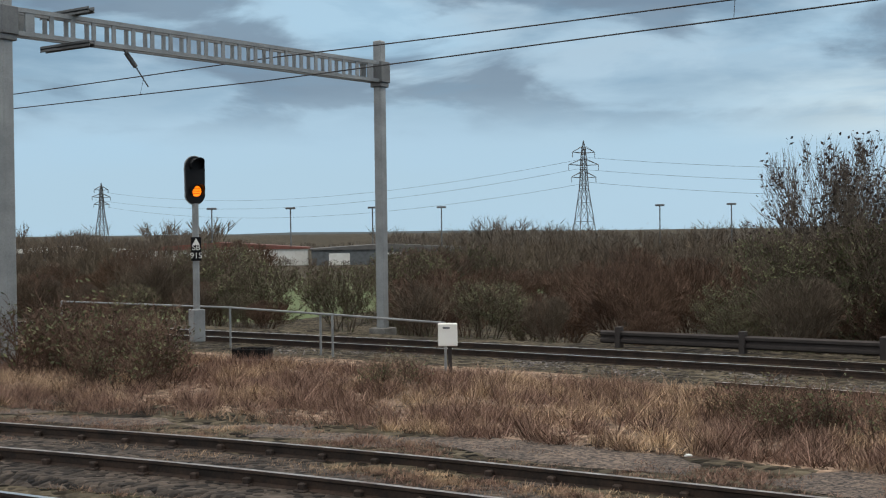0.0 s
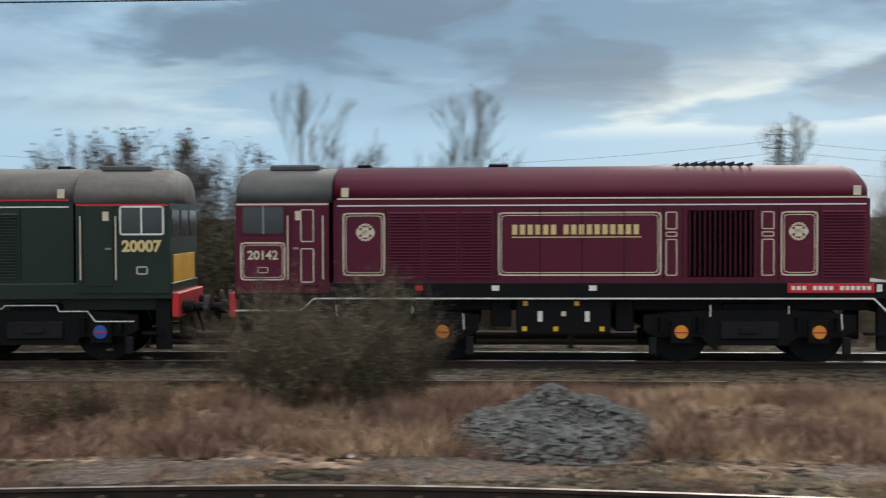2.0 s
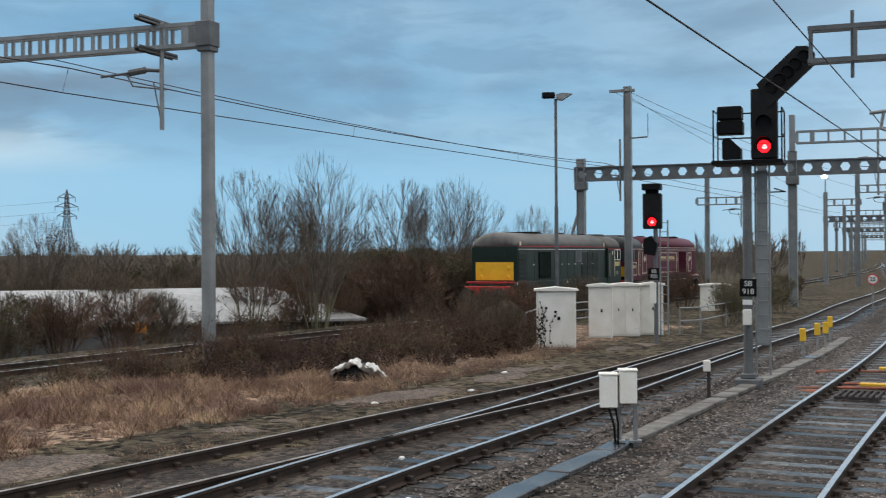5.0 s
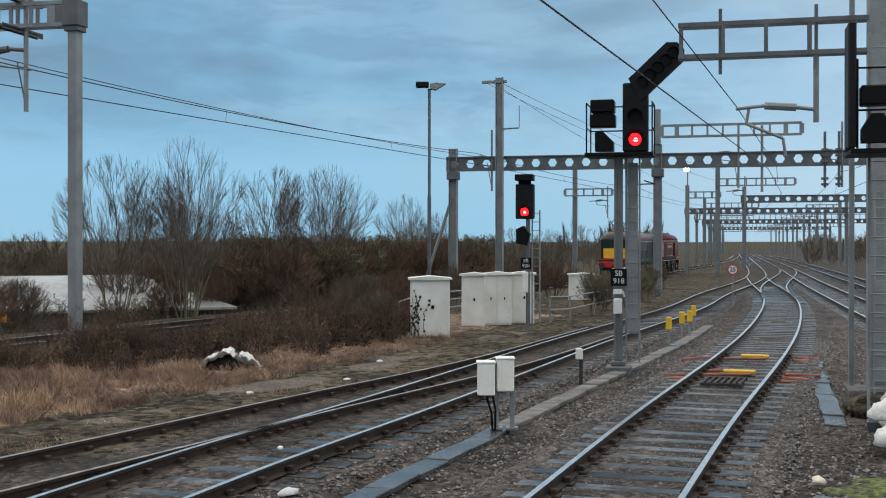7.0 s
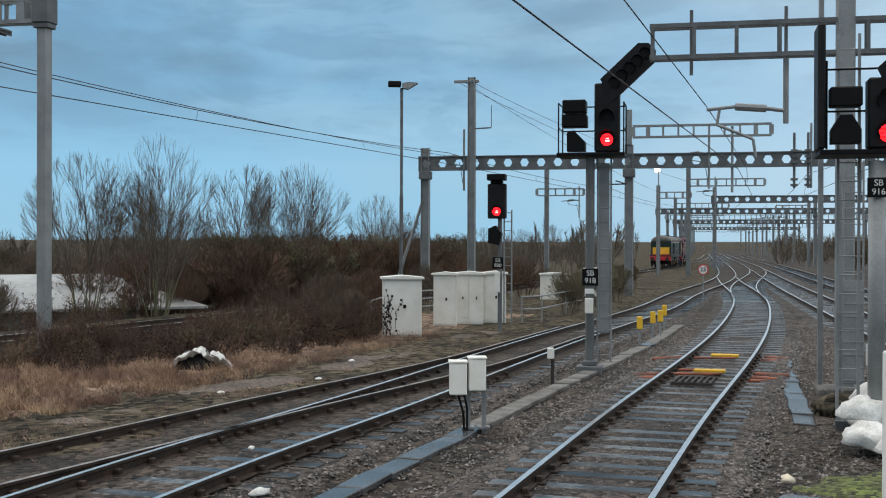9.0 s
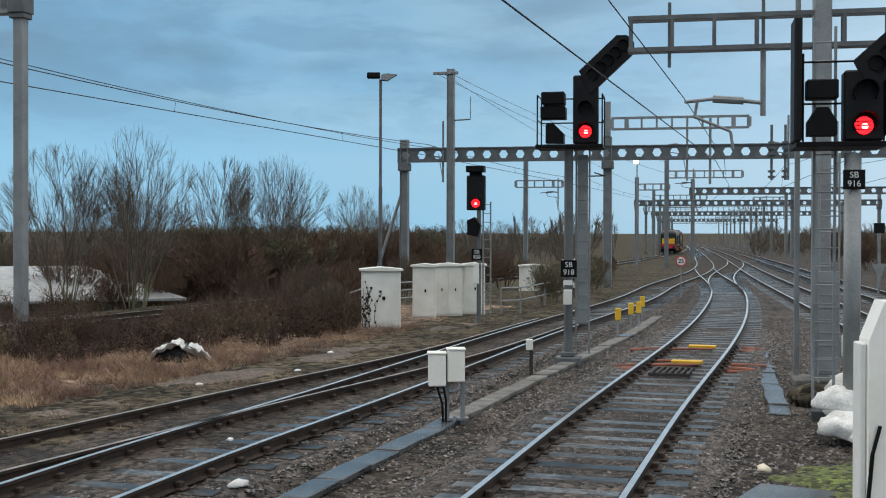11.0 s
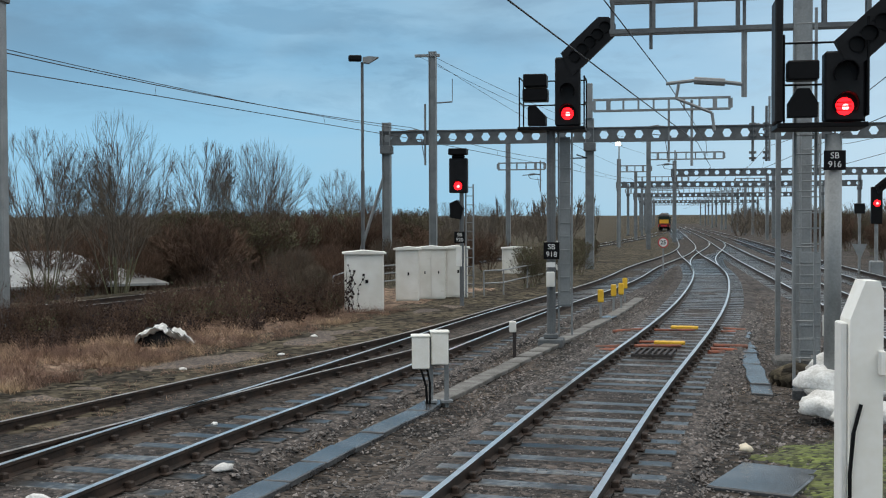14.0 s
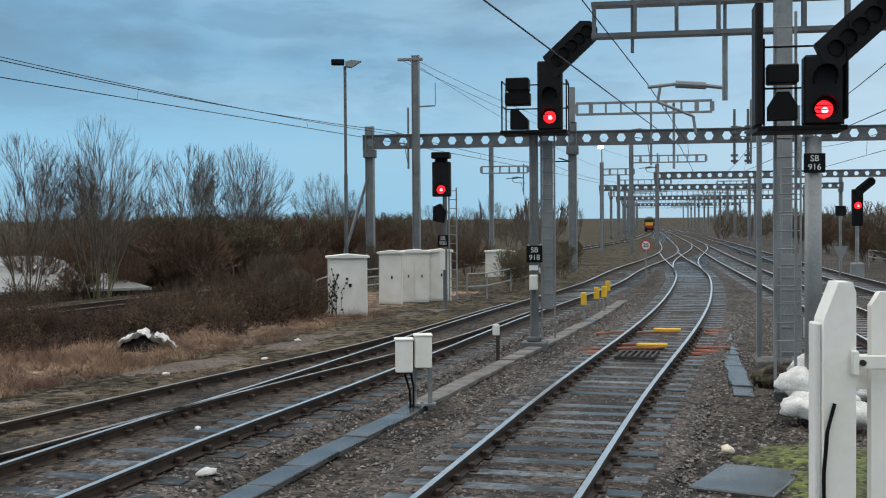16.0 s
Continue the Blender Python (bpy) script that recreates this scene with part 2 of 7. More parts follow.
M = dict(
    earth=mat("earth", (0.034, 0.029, 0.022), 0.95, color2=(0.085, 0.072, 0.05), scale=0.7, fine=9, bump=0.06, wear=0.6, pebble=7),
    verge=mat("verge", (0.105, 0.076, 0.060), 0.95, color2=(0.25, 0.18, 0.13), scale=0.7, fine=9, bump=0.06, wear=0.6, pebble=8),
    path=mat("path", (0.060, 0.045, 0.036), 0.85, color2=(0.115, 0.086, 0.067), scale=0.8, fine=7, bump=0.015, wear=0.6, pebble=26),
    moss=mat("moss", (0.10, 0.125, 0.03), 0.95, color2=(0.05, 0.045, 0.03), scale=1.2, fine=9, bump=0.05, wear=0.4, pebble=14),
    cess=mat("cess", (0.018, 0.015, 0.013), 0.85, color2=(0.068, 0.055, 0.045), scale=0.7, fine=6, bump=0.06, wear=0.55, pebble=11),
    ballast=mat("ballast", (0.018, 0.015, 0.014), 0.8, color2=(0.090, 0.076, 0.068), scale=0.8, fine=7, bump=0.07, wear=0.55, pebble=13),
    shoulder=mat("shoulder", (0.085, 0.076, 0.076), 0.85, color2=(0.22, 0.20, 0.198), scale=0.8, fine=7, bump=0.07, wear=0.6, pebble=9),
    stone=mat("stone", (0.165, 0.145, 0.135), 0.5, color2=(0.035, 0.030, 0.027), scale=6, fine=60, island=0.95),
    rubble=mat("rubble", (0.13, 0.14, 0.138), 0.85, color2=(0.065, 0.065, 0.06), scale=6, fine=60, island=0.5),
    rail_side=mat("rail_side", (0.020, 0.016, 0.014), 0.65, 0.0, color2=(0.055, 0.036, 0.027), scale=4, fine=30),
    rail_worn=mat("rail_worn", (0.50, 0.46, 0.43), 0.4, 0.8, color2=(0.20, 0.15, 0.12), scale=5, fine=60),
    rail_head=mat("rail_head", (0.88, 0.87, 0.85), 0.3, 1.0, color2=(0.70, 0.69, 0.68), scale=5, fine=80),
    sleeper=mat("sleeper", (0.16, 0.158, 0.155), 0.28, color2=(0.016, 0.014, 0.012), scale=1.8, fine=14, bump=0.012, wear=0.85, each=0.95),
    timber=mat("timber", (0.05, 0.04, 0.034), 0.6, color2=(0.11, 0.095, 0.08), scale=3, fine=40, bump=0.015, stretch=(1, 6, 1)),
    iron=mat("iron", (0.05, 0.042, 0.04), 0.7, 0.4, scale=5, fine=60),
    galv=mat("galv", (0.30, 0.315, 0.32), 0.55, 0.35, color2=(0.21, 0.22, 0.225), scale=2, fine=30, wear=0.5),
    galv_dark=mat("galv_dark", (0.16, 0.17, 0.175), 0.6, 0.35, color2=(0.10, 0.105, 0.11), scale=2, fine=30),
    white=mat("white", (0.80, 0.79, 0.75), 0.5, color2=(0.60, 0.57, 0.50), scale=1.2, fine=3, wear=0.3),
    cream=mat("cream", (0.90, 0.885, 0.84), 0.4, color2=(0.80, 0.77, 0.69), scale=2, fine=30, wear=0.4),
    black=mat("black", (0.008, 0.008, 0.009), 0.5, scale=4, fine=40),
    # near-black that stands in for the shade inside the radiator grille
    void=mat("void", (0.006, 0.005, 0.006), 0.9, scale=4, fine=40),
    grey_black=mat("grey_black", (0.016, 0.016, 0.018), 0.5, color2=(0.010, 0.010, 0.011), scale=4, fine=40),
    sign_white=mat("sign_white", (0.78, 0.78, 0.76), 0.5, wear=0.2),
    wire=mat("wire", (0.06, 0.06, 0.065), 0.6, 0.4),
    twig=mat("twig", (0.092, 0.072, 0.058), 0.95, color2=(0.15, 0.12, 0.088), scale=0.25, fine=2, island=0.4),
    shoot=mat("shoot", (0.105, 0.088, 0.075), 0.95, color2=(0.165, 0.14, 0.11), scale=0.25, fine=2, island=0.4),
    bramble=mat("bramble", (0.078, 0.052, 0.042), 0.95, color2=(0.15, 0.098, 0.07), scale=0.25, fine=2, island=0.45),
    bark=mat("bark", (0.11, 0.105, 0.07), 0.95, color2=(0.19, 0.185, 0.115), scale=5, fine=40, bump=0.02),
    leaf=mat("leaf", (0.072, 0.084, 0.042), 0.8, color2=(0.13, 0.13, 0.066), scale=0.8, fine=4, island=0.45),
    leaf_dead=mat("leaf_dead", (0.020, 0.015, 0.016), 0.7, color2=(0.045, 0.03, 0.026), scale=1.5, fine=8, island=0.5),
    seed=mat("seed", (0.045, 0.03, 0.025), 0.9, island=0.3),
    grass_dry=mat("grass_dry", (0.52, 0.38, 0.245), 0.95, color2=(0.23, 0.148, 0.114), scale=0.55, fine=3.0, island=0.6, wear=0.95),
    grass_green=mat("grass_green", (0.10, 0.13, 0.04), 0.9, color2=(0.16, 0.13, 0.06), scale=0.8, fine=5, island=0.3),
    field=mat("field", (0.075, 0.12, 0.035), 0.95, color2=(0.10, 0.115, 0.05), scale=0.05, fine=1.5),
    maroon=mat("maroon", (0.095, 0.006, 0.027), 0.5, color2=(0.068, 0.005, 0.020), scale=0.8, fine=14, wear=0.35),
    green=mat("green", (0.012, 0.025, 0.019), 0.36, color2=(0.018, 0.030, 0.024), scale=0.8, fine=14, wear=0.5),
    roof_grey=mat("roof_grey", (0.145, 0.138, 0.13), 0.6, color2=(0.09, 0.085, 0.08), scale=1.2, fine=12, stretch=(1, 3, 1)),
    roof_dark=mat("roof_dark", (0.07, 0.075, 0.08), 0.6),
    gold=mat("gold", (0.72, 0.56, 0.26), 0.5, wear=0.2),
    cream_line=mat("cream_line", (0.70, 0.62, 0.48), 0.5, wear=0.25),
    yellow=mat("yellow", (0.82, 0.50, 0.03), 0.45, color2=(0.68, 0.38, 0.02), wear=0.4),
    red=mat("red", (0.58, 0.022, 0.03), 0.4, wear=0.4),
    orange=mat("orange", (0.80, 0.30, 0.03), 0.45, wear=0.3),
    blue=mat("blue", (0.03, 0.09, 0.40), 0.45, wear=0.3),
    brick_red=mat("brick_red", (0.20, 0.075, 0.055), 0.7),
    pipe_orange=mat("pipe_orange", (0.40, 0.11, 0.055), 0.6, color2=(0.16, 0.07, 0.045), wear=0.6),
    bagcloth=mat("bagcloth", (0.80, 0.80, 0.785), 0.7, color2=(0.42, 0.41, 0.38), scale=5, fine=30, bump=0.03, wear=0.4),
    roof_white=mat("roof_white", (0.40, 0.415, 0.42), 0.5, color2=(0.26, 0.265, 0.26), scale=0.35, fine=3, wear=0.6),
    slab=mat("slab", (0.035, 0.038, 0.042), 0.25, color2=(0.10, 0.105, 0.11), scale=1.5, fine=30, bump=0.006),
    concrete=mat("concrete", (0.20, 0.195, 0.185), 0.8, color2=(0.085, 0.08, 0.072), scale=2, fine=30, bump=0.012, wear=0.6),
    # blue-grey of distance haze painted as the hills' base colour
    hazed_hill=mat("hazed_hill", (0.055, 0.075, 0.085), 1.0, color2=(0.045, 0.06, 0.065), scale=0.01, fine=0.2),
    signal_red=mat("signal_red", (1.0, 0.006, 0.010), 0.4, glow=4.5, wear=0.0),
    signal_amber=mat("signal_amber", (1.0, 0.22, 0.005), 0.4, glow=1.5, wear=0.0),
    signal_core=mat("signal_core", (1.0, 0.30, 0.28), 0.4, glow=4.0, wear=0.0),
    lamp_white=mat("lamp_white", (1.0, 0.93, 0.8), 0.4, glow=9.0, wear=0.0),
    glass=mat("glass", (0.05, 0.06, 0.065), 0.08, wear=0.2),
)

# matt, dusty and organic surfaces throw little sheen
for k, v in (("black", 0.12), ("grey_black", 0.15), ("void", 0.0), ("leaf_dead", 0.15), ("twig", 0.1), ("shoot", 0.1), ("bramble", 0.1), ("earth", 0.1), ("verge", 0.1), ("grass_dry", 0.15), ("cess", 0.25), ("ballast", 0.3), ("bark", 0.1), ("maroon", 0.3), ("green", 0.3), ("leaf", 0.25), ("rail_side", 0.25)):
    M[k].node_tree.nodes["Principled BSDF"].inputs["Specular IOR Level"].default_value = v


# ---- mesh helpers ----
def mesh_from(name, verts, faces, *mats):
    me = bpy.data.meshes.new(name)
    me.from_pydata(verts, [], faces)
    for m in mats:
        me.materials.append(m)
    me.update()
    return me


def part(name, bm, material, parent=None, label="", smooth=False):
    """Link a bmesh as one mesh object under a thing or part (or on its own)."""
    me = bpy.data.meshes.new(name)
    bm.to_mesh(me)
    bm.free()
    me.materials.append(material)
    if smooth:
        for p in me.polygons:
            p.use_smooth = True
    ob = new(name, me)
    ob.parent = parent
    return tagged(ob, label)


def pieces(name, dims, material, parent, label="", bevel=0.0):
    """Each box a part of its own."""
    return [part(name, boxes(d, bevel=bevel), material, parent, label) for d in dims]


def empty(name, m=None, label="", category="", group="", kind=""):
    ob = new(name)
    ob.empty_display_size = 0.2
    if m is not None:
        ob.matrix_basis = m
    return tagged(ob, label, category, group, kind)


def box(bm, x0, x1, y0, y1, z0, z1, bevel=0.0, m=None):
    r = bmesh.ops.create_cube(bm, size=1.0)
    vs = r["verts"]
    for v in vs:
        v.co = Vector(((x0 + x1) / 2 + v.co.x * (x1 - x0), (y0 + y1) / 2 + v.co.y * (y1 - y0), (z0 + z1) / 2 + v.co.z * (z1 - z0)))
    if bevel:
        es = {e for v in vs for e in v.link_edges}
        r2 = bmesh.ops.bevel(bm, geom=list(es), offset=bevel, segments=1, affect="EDGES")
        vs = list({v for f in r2["faces"] for v in f.verts} | {v for v in vs if v.is_valid})
    if m is not None:
        bmesh.ops.transform(bm, matrix=m, verts=vs)
    return bm


def boxes(*dims, bevel=0.0):
    bm = bmesh.new()
    for d in dims:
        box(bm, *d, bevel=bevel)
    return bm


def tube(bm, a, b, r, r2=None, sides=10, caps=True):
    a, b = Vector(a), Vector(b)
    d = b - a
    m = Matrix.Translation((a + b) / 2) @ d.to_track_quat("Z", "Y").to_matrix().to_4x4()
    bmesh.ops.create_cone(bm, cap_ends=caps, segments=sides, radius1=r, radius2=r if r2 is None else r2, depth=d.length, matrix=m)
    return bm


def tubes(*segs, sides=10):
    bm = bmesh.new()
    for a, b, r in segs:
        tube(bm, a, b, r, sides=sides)
    return bm


def prism(bm, pts, y0, y1):
    """Extrude an outline in x, z from y0 to y1."""
    a = [bm.verts.new((x, y0, z)) for x, z in pts]
    b = [bm.verts.new((x, y1, z)) for x, z in pts]
    n = len(pts)
    bm.faces.new(a)
    bm.faces.new(b[::-1])
    for i in range(n):
        bm.faces.new((a[i], b[i], b[(i + 1) % n], a[(i + 1) % n]))
    bmesh.ops.recalc_face_normals(bm, faces=bm.faces)
    return bm


def lettering(name, text, size, material, parent, m, align="CENTER", bold=0.0):
    cu = bpy.data.curves.new(name, "FONT")
    cu.body, cu.size, cu.align_x, cu.align_y, cu.extrude, cu.offset = text, size, align, "CENTER", 0.004, bold
    tmp = bpy.data.objects.new(name, cu)
    me = bpy.data.meshes.new_from_object(tmp)
    bpy.data.objects.remove(tmp)
    me.materials.clear()
    me.materials.append(material)
    ob = new(name, me)
    ob.parent, ob.matrix_basis = parent, m
    return ob


class Line:
    """A smooth line on the ground through a few points (x, y), with length along it."""

    def __init__(self, pts, z=0.0, x0=None, x1=None):
        px = np.array([p[0] for p in pts], float)
        py = np.array([p[1] for p in pts], float)
        n, h = len(px), np.diff(px)
        a, b = np.eye(n), np.zeros(n)
        for i in range(1, n - 1):
            a[i, i - 1:i + 2] = h[i - 1], 2 * (h[i - 1] + h[i]), h[i]
            b[i] = 6 * ((py[i + 1] - py[i]) / h[i] - (py[i] - py[i - 1]) / h[i - 1])
        k = np.linalg.solve(a, b)
        self.x = np.arange(px[0], px[-1] + 0.01, 0.5)
        i = np.clip(np.searchsorted(px, self.x) - 1, 0, n - 2)
        u, v = (px[i + 1] - self.x) / h[i], (self.x - px[i]) / h[i]
        self.y = u * py[i] + v * py[i + 1] + ((u ** 3 - u) * k[i] + (v ** 3 - v) * k[i + 1]) * h[i] ** 2 / 6
        self.s = np.concatenate([[0], np.cumsum(np.hypot(np.diff(self.x), np.diff(self.y)))])
        self.z = z
        self.zero = float(np.interp(0, self.x, self.s))

    def at(self, s):
        """Place and heading (degrees) at s metres along."""
        x, y = np.interp(s, self.s, self.x), np.interp(s, self.s, self.y)
        x1, y1 = np.interp(s + 0.5, self.s, self.x), np.interp(s + 0.5, self.s, self.y)
        x0, y0 = np.interp(s - 0.5, self.s, self.x), np.interp(s - 0.5, self.s, self.y)
        return float(x), float(y), math.degrees(math.atan2(y1 - y0, x1 - x0))

    def y_at(self, x):
        return float(np.interp(x, self.x, self.y))

# ---- lines of the railway (rail tops at z = 0) ----
FAR = Line([(-95, 23.8), (-60, 23.75), (-25, 23.65), (-10, 23.5), (0, 22.95), (10, 21.9), (20, 20.75), (30, 19.4), (45, 17.0), (70, 12.6), (110, 7.4), (180, 1.9), (300, -1.3), (430, -2.6)], -0.12)
SIDING = Line([(-40, 5.0), (-14, 9.3), (-9.4, 9.95), (-4, 10.2), (0, 10.1), (4, 9.35), (9, 8.55), (14.1, 7.5), (17.7, 6.75), (24, 5.3), (33, 4.05), (37, 3.55)])
SIDING_2 = Line([(-40, 1.8), (-10, 6.4), (0, 6.9), (10, 6.25), (13, 6.0), (17, 5.5), (23, 4.85), (33, 3.8), (49.6, 1.8), (61, 1.05), (78.5, -0.6), (96, -1.9), (130, -2.6), (420, -2.9)])
LOOP = Line([(-40, 1.0), (-10, 2.7), (0, 2.36), (10.6, 1.38), (17, 0.78), (25.2, -0.13), (35, -1.1), (45.6, -1.83), (57.6, -2.32), (70, -2.32), (82, -2.1), (96, -2.05)])
MAIN = Line([(-40, -5.45), (46, -5.5), (73, -5.45), (120, -5.9), (250, -6.2), (430, -6.4)])
MAIN_2 = Line([(-40, -8.9), (46, -8.95), (73, -8.9), (120, -9.3), (250, -9.6), (430, -9.8)])
CROSS = Line([(58, -2.32), (74, -2.6), (90, -3.6), (112, -5.2), (130, -5.9)])


def strip(name, line, x0, x1, half, z, material, label="", thick=0.5, step=2, wobble=0.0, shoulder=0.7):
    """A bed along a line with sloping shoulders."""
    vs, fs = [], []
    idx = [i for i in range(0, len(line.x), step) if x0 <= line.x[i] <= x1]
    rnd = random.Random(name)
    for i in idx:
        x, y, h = line.at(line.s[i])
        nx, ny = -math.sin(radians(h)), math.cos(radians(h))
        for o, dz in ((-half - shoulder, -thick), (-half, 0), (0, 0.01), (half, 0), (half + shoulder, -thick)):
            w = rnd.uniform(-wobble, wobble)
            vs.append((x + nx * (o + w), y + ny * (o + w), z + dz + w * 0.1))
    for k in range(len(idx) - 1):
        for j in range(4):
            fs.append((5 * k + j, 5 * k + 5 + j, 5 * k + 6 + j, 5 * k + 1 + j))
    return mesh_from(name, vs, fs, material)


RAIL = [(-0.035, 0.0), (-0.036, -0.035), (-0.012, -0.05), (-0.010, -0.13), (-0.07, -0.15), (-0.07, -0.16), (0.07, -0.16), (0.07, -0.15), (0.010, -0.13), (0.012, -0.05), (0.036, -0.035), (0.035, 0.0)]


def rail(name, line, offset, x0, x1, parent, z=0.0, step=1, head="rail_head"):
    vs, fs = [], []
    idx = [i for i in range(0, len(line.x), step) if x0 <= line.x[i] <= x1]
    for i in idx:
        x, y, h = line.at(line.s[i])
        nx, ny = -math.sin(radians(h)), math.cos(radians(h))
        vs += [(x + nx * (offset + a), y + ny * (offset + a), z + b) for a, b in RAIL]
    n = len(RAIL)
    for k in range(len(idx) - 1):
        fs += [(n * k + j, n * k + n + j, n * k + n + (j + 1) % n, n * k + (j + 1) % n) for j in range(n)]
    me = mesh_from(name, vs, fs, M["rail_side"], M[head])
    for p in me.polygons:
        if p.index % n == n - 1:
            p.material_index = 1
    ob = new(name, me)
    ob.parent = parent
    return ob


def sleeper_mesh(name, half, width, material):
    bm = boxes((-width / 2, width / 2, -half, half, -0.30, -0.165), bevel=0.012)
    me = bpy.data.meshes.new(name)
    bm.to_mesh(me)
    bm.free()
    me.materials.append(material)
    return me


SLEEPER = sleeper_mesh("sleeper", 1.27, 0.26, M["sleeper"])
TIMBER = sleeper_mesh("timber", 1.3, 0.25, M["timber"])
FASTENING = bpy.data.meshes.new("rail_fastening")
_bm = boxes((-0.08, 0.08, -0.15, 0.15, -0.17, -0.135), (-0.045, 0.045, -0.11, -0.03, -0.15, -0.07), (-0.045, 0.045, 0.03, 0.11, -0.15, -0.07), bevel=0.012)
_bm.to_mesh(FASTENING)
_bm.free()
FASTENING.materials.append(M["rail_side"])


def track(name, line, x0, x1, pieces, label, mesh=SLEEPER, gap=0.70, fast=None, head="rail_head"):
    """Rails, and sleepers one by one within the stretch `pieces`; farther ones joined."""
    th = empty(name, None, label, "railway track", kind="structure")
    for off in (-0.7525, 0.7525):
        rail("rail", line, off, x0, x1, th, line.z, 1, head)
    s0, s1 = np.interp([x0, x1], line.x, line.s)
    rest_v, rest_f = [], []
    rnd = random.Random(name)
    s = s0 + 0.3
    while s < s1:
        x, y, h = line.at(s)
        m = pose(x, y, line.z + rnd.uniform(-0.012, 0.006), 0, 0, h + rnd.uniform(-1.2, 1.2))
        if pieces[0] <= x <= pieces[1]:
            ob = new("sleeper", mesh)
            ob.parent, ob.matrix_basis = th, m
            if fast and fast[0] <= x <= fast[1]:
                for off in (-0.7525, 0.7525):
                    f = new("rail_fastening", FASTENING)
                    f.parent, f.matrix_basis = th, m @ pose(0, off, 0)
        else:
            k = len(rest_v)
            rest_v += [m @ Vector((a, b, c)) for c in (-0.165, -0.3) for a, b in ((-0.13, -1.27), (0.13, -1.27), (0.13, 1.27), (-0.13, 1.27))]
            rest_f += [(k, k + 1, k + 2, k + 3), (k, k + 4, k + 5, k + 1), (k + 2, k + 6, k + 7, k + 3), (k + 1, k + 5, k + 6, k + 2), (k + 3, k + 7, k + 4, k)]
        s += gap
    if rest_v:
        ob = new("far_sleepers", mesh_from("far_sleepers", rest_v, rest_f, mesh.materials[0]))
        ob.parent = th
        tagged(ob, kind="stuff")
    return th


# ---- ground ----
def height_at(x, y):
    """Lie of the land: level by the tracks, a low verge, lower fields beyond, rising far off."""
    d = y - float(np.interp(x, FAR.x, FAR.y)) if -60 < x < 430 else y - 20
    z = -0.27
    if d > 3.5:
        z -= min(d - 3.5, 8) * 0.16
    far = math.hypot(x, y)
    if far > 300:
        z += (far - 300) * 0.004
    if -16 < d < -4.5:
        z += 0.12 * min(1, (d + 16) / 3, (-4.5 - d) / 1.0)
    near = max(0, 1 - far / 120)
    return z + near * (noise.noise(Vector((x * 0.45, y * 0.45, 1))) * 0.05 + noise.noise(Vector((x * 1.7, y * 1.7, 5))) * 0.02)


def axis(lo, hi, mid0, mid1, fine):
    a = list(np.arange(mid0, mid1 + 1e-6, fine))
    g, x = fine, mid1
    while x < hi:
        g *= 1.25
        x += g
        a.append(min(x, hi))
    g, x = fine, mid0
    while x > lo:
        g *= 1.25
        x -= g
        a.insert(0, max(x, lo))
    return a


gx, gy = axis(-3500, 3500, -36, 66, 0.6), axis(-3500, 3500, -14, 46, 0.6)
gv = [(x, y, height_at(x, y)) for y in gy for x in gx]
gw = len(gx)
gf = [(j * gw + i, j * gw + i + 1, j * gw + gw + i + 1, j * gw + gw + i) for j in range(len(gy) - 1) for i in range(gw - 1)]
gm = mesh_from("ground", gv, gf, M["earth"], M["verge"], M["cess"], M["field"])
for p in gm.polygons:
    c = p.center
    p.use_smooth = True
    near = -60 < c.x < 430
    d = c.y - float(np.interp(c.x, FAR.x, FAR.y)) if near else 99
    if near and -10.5 < d < -3 and c.x < 45:
        p.material_index = 1
    elif near and c.y < SIDING_2.y_at(max(min(c.x, 419), -39)) + 1.2 and c.y > -25:
        p.material_index = 2
    elif -80 < c.x < -38 and 42 < c.y < 90:
        p.material_index = 3
tagged(new("ground", gm), "brown winter earth with dead grass and ballast dust", "ground", kind="structure")

for nm, ln, a, b, half, z, lab in (
        ("ballast_bed", FAR, -95, 425, 2.4, -0.30, "grey stone ballast bed under the running line"),
        ("ballast_bed", SIDING, -40, 36, 1.35, -0.158, "dirty overgrown ballast under the siding"),
        ("ballast_bed", SIDING_2, -40, 400, 1.4, -0.19, "dirty grey ballast under the siding"),
        ("ballast_bed", LOOP, -40, 95, 1.5, -0.185, "dark grey ballast under the loop line"),
        ("ballast_bed", MAIN, -40, 425, 1.7, -0.188, "grey ballast under the main line"),
        ("ballast_bed", MAIN_2, -40, 425, 1.7, -0.192, "grey ballast under the main line")):
    bed = new(nm, strip(nm, ln, a, b, half, z, M["shoulder"] if ln is FAR else M["cess"] if ln is SIDING else M["ballast"], thick=0.3, wobble=0.06, shoulder=1.5 if ln is FAR else 0.7))
    tagged(bed, lab, "ballast", kind="structure")

# trodden path along the verge
PATH = Line([(-40, 9.6), (-15.4, 11.3), (-8.9, 12.3), (-3.1, 12.6), (4, 11.9), (10, 10.9), (20, 8.9), (30, 7.4), (38, 6.4)])
tagged(new("path", strip("path", PATH, -40, 36, 0.6, -0.16, M["path"], thick=0.12, wobble=0.10, shoulder=0.5)), "bare trodden grey earth path beside the siding", "path", kind="structure")

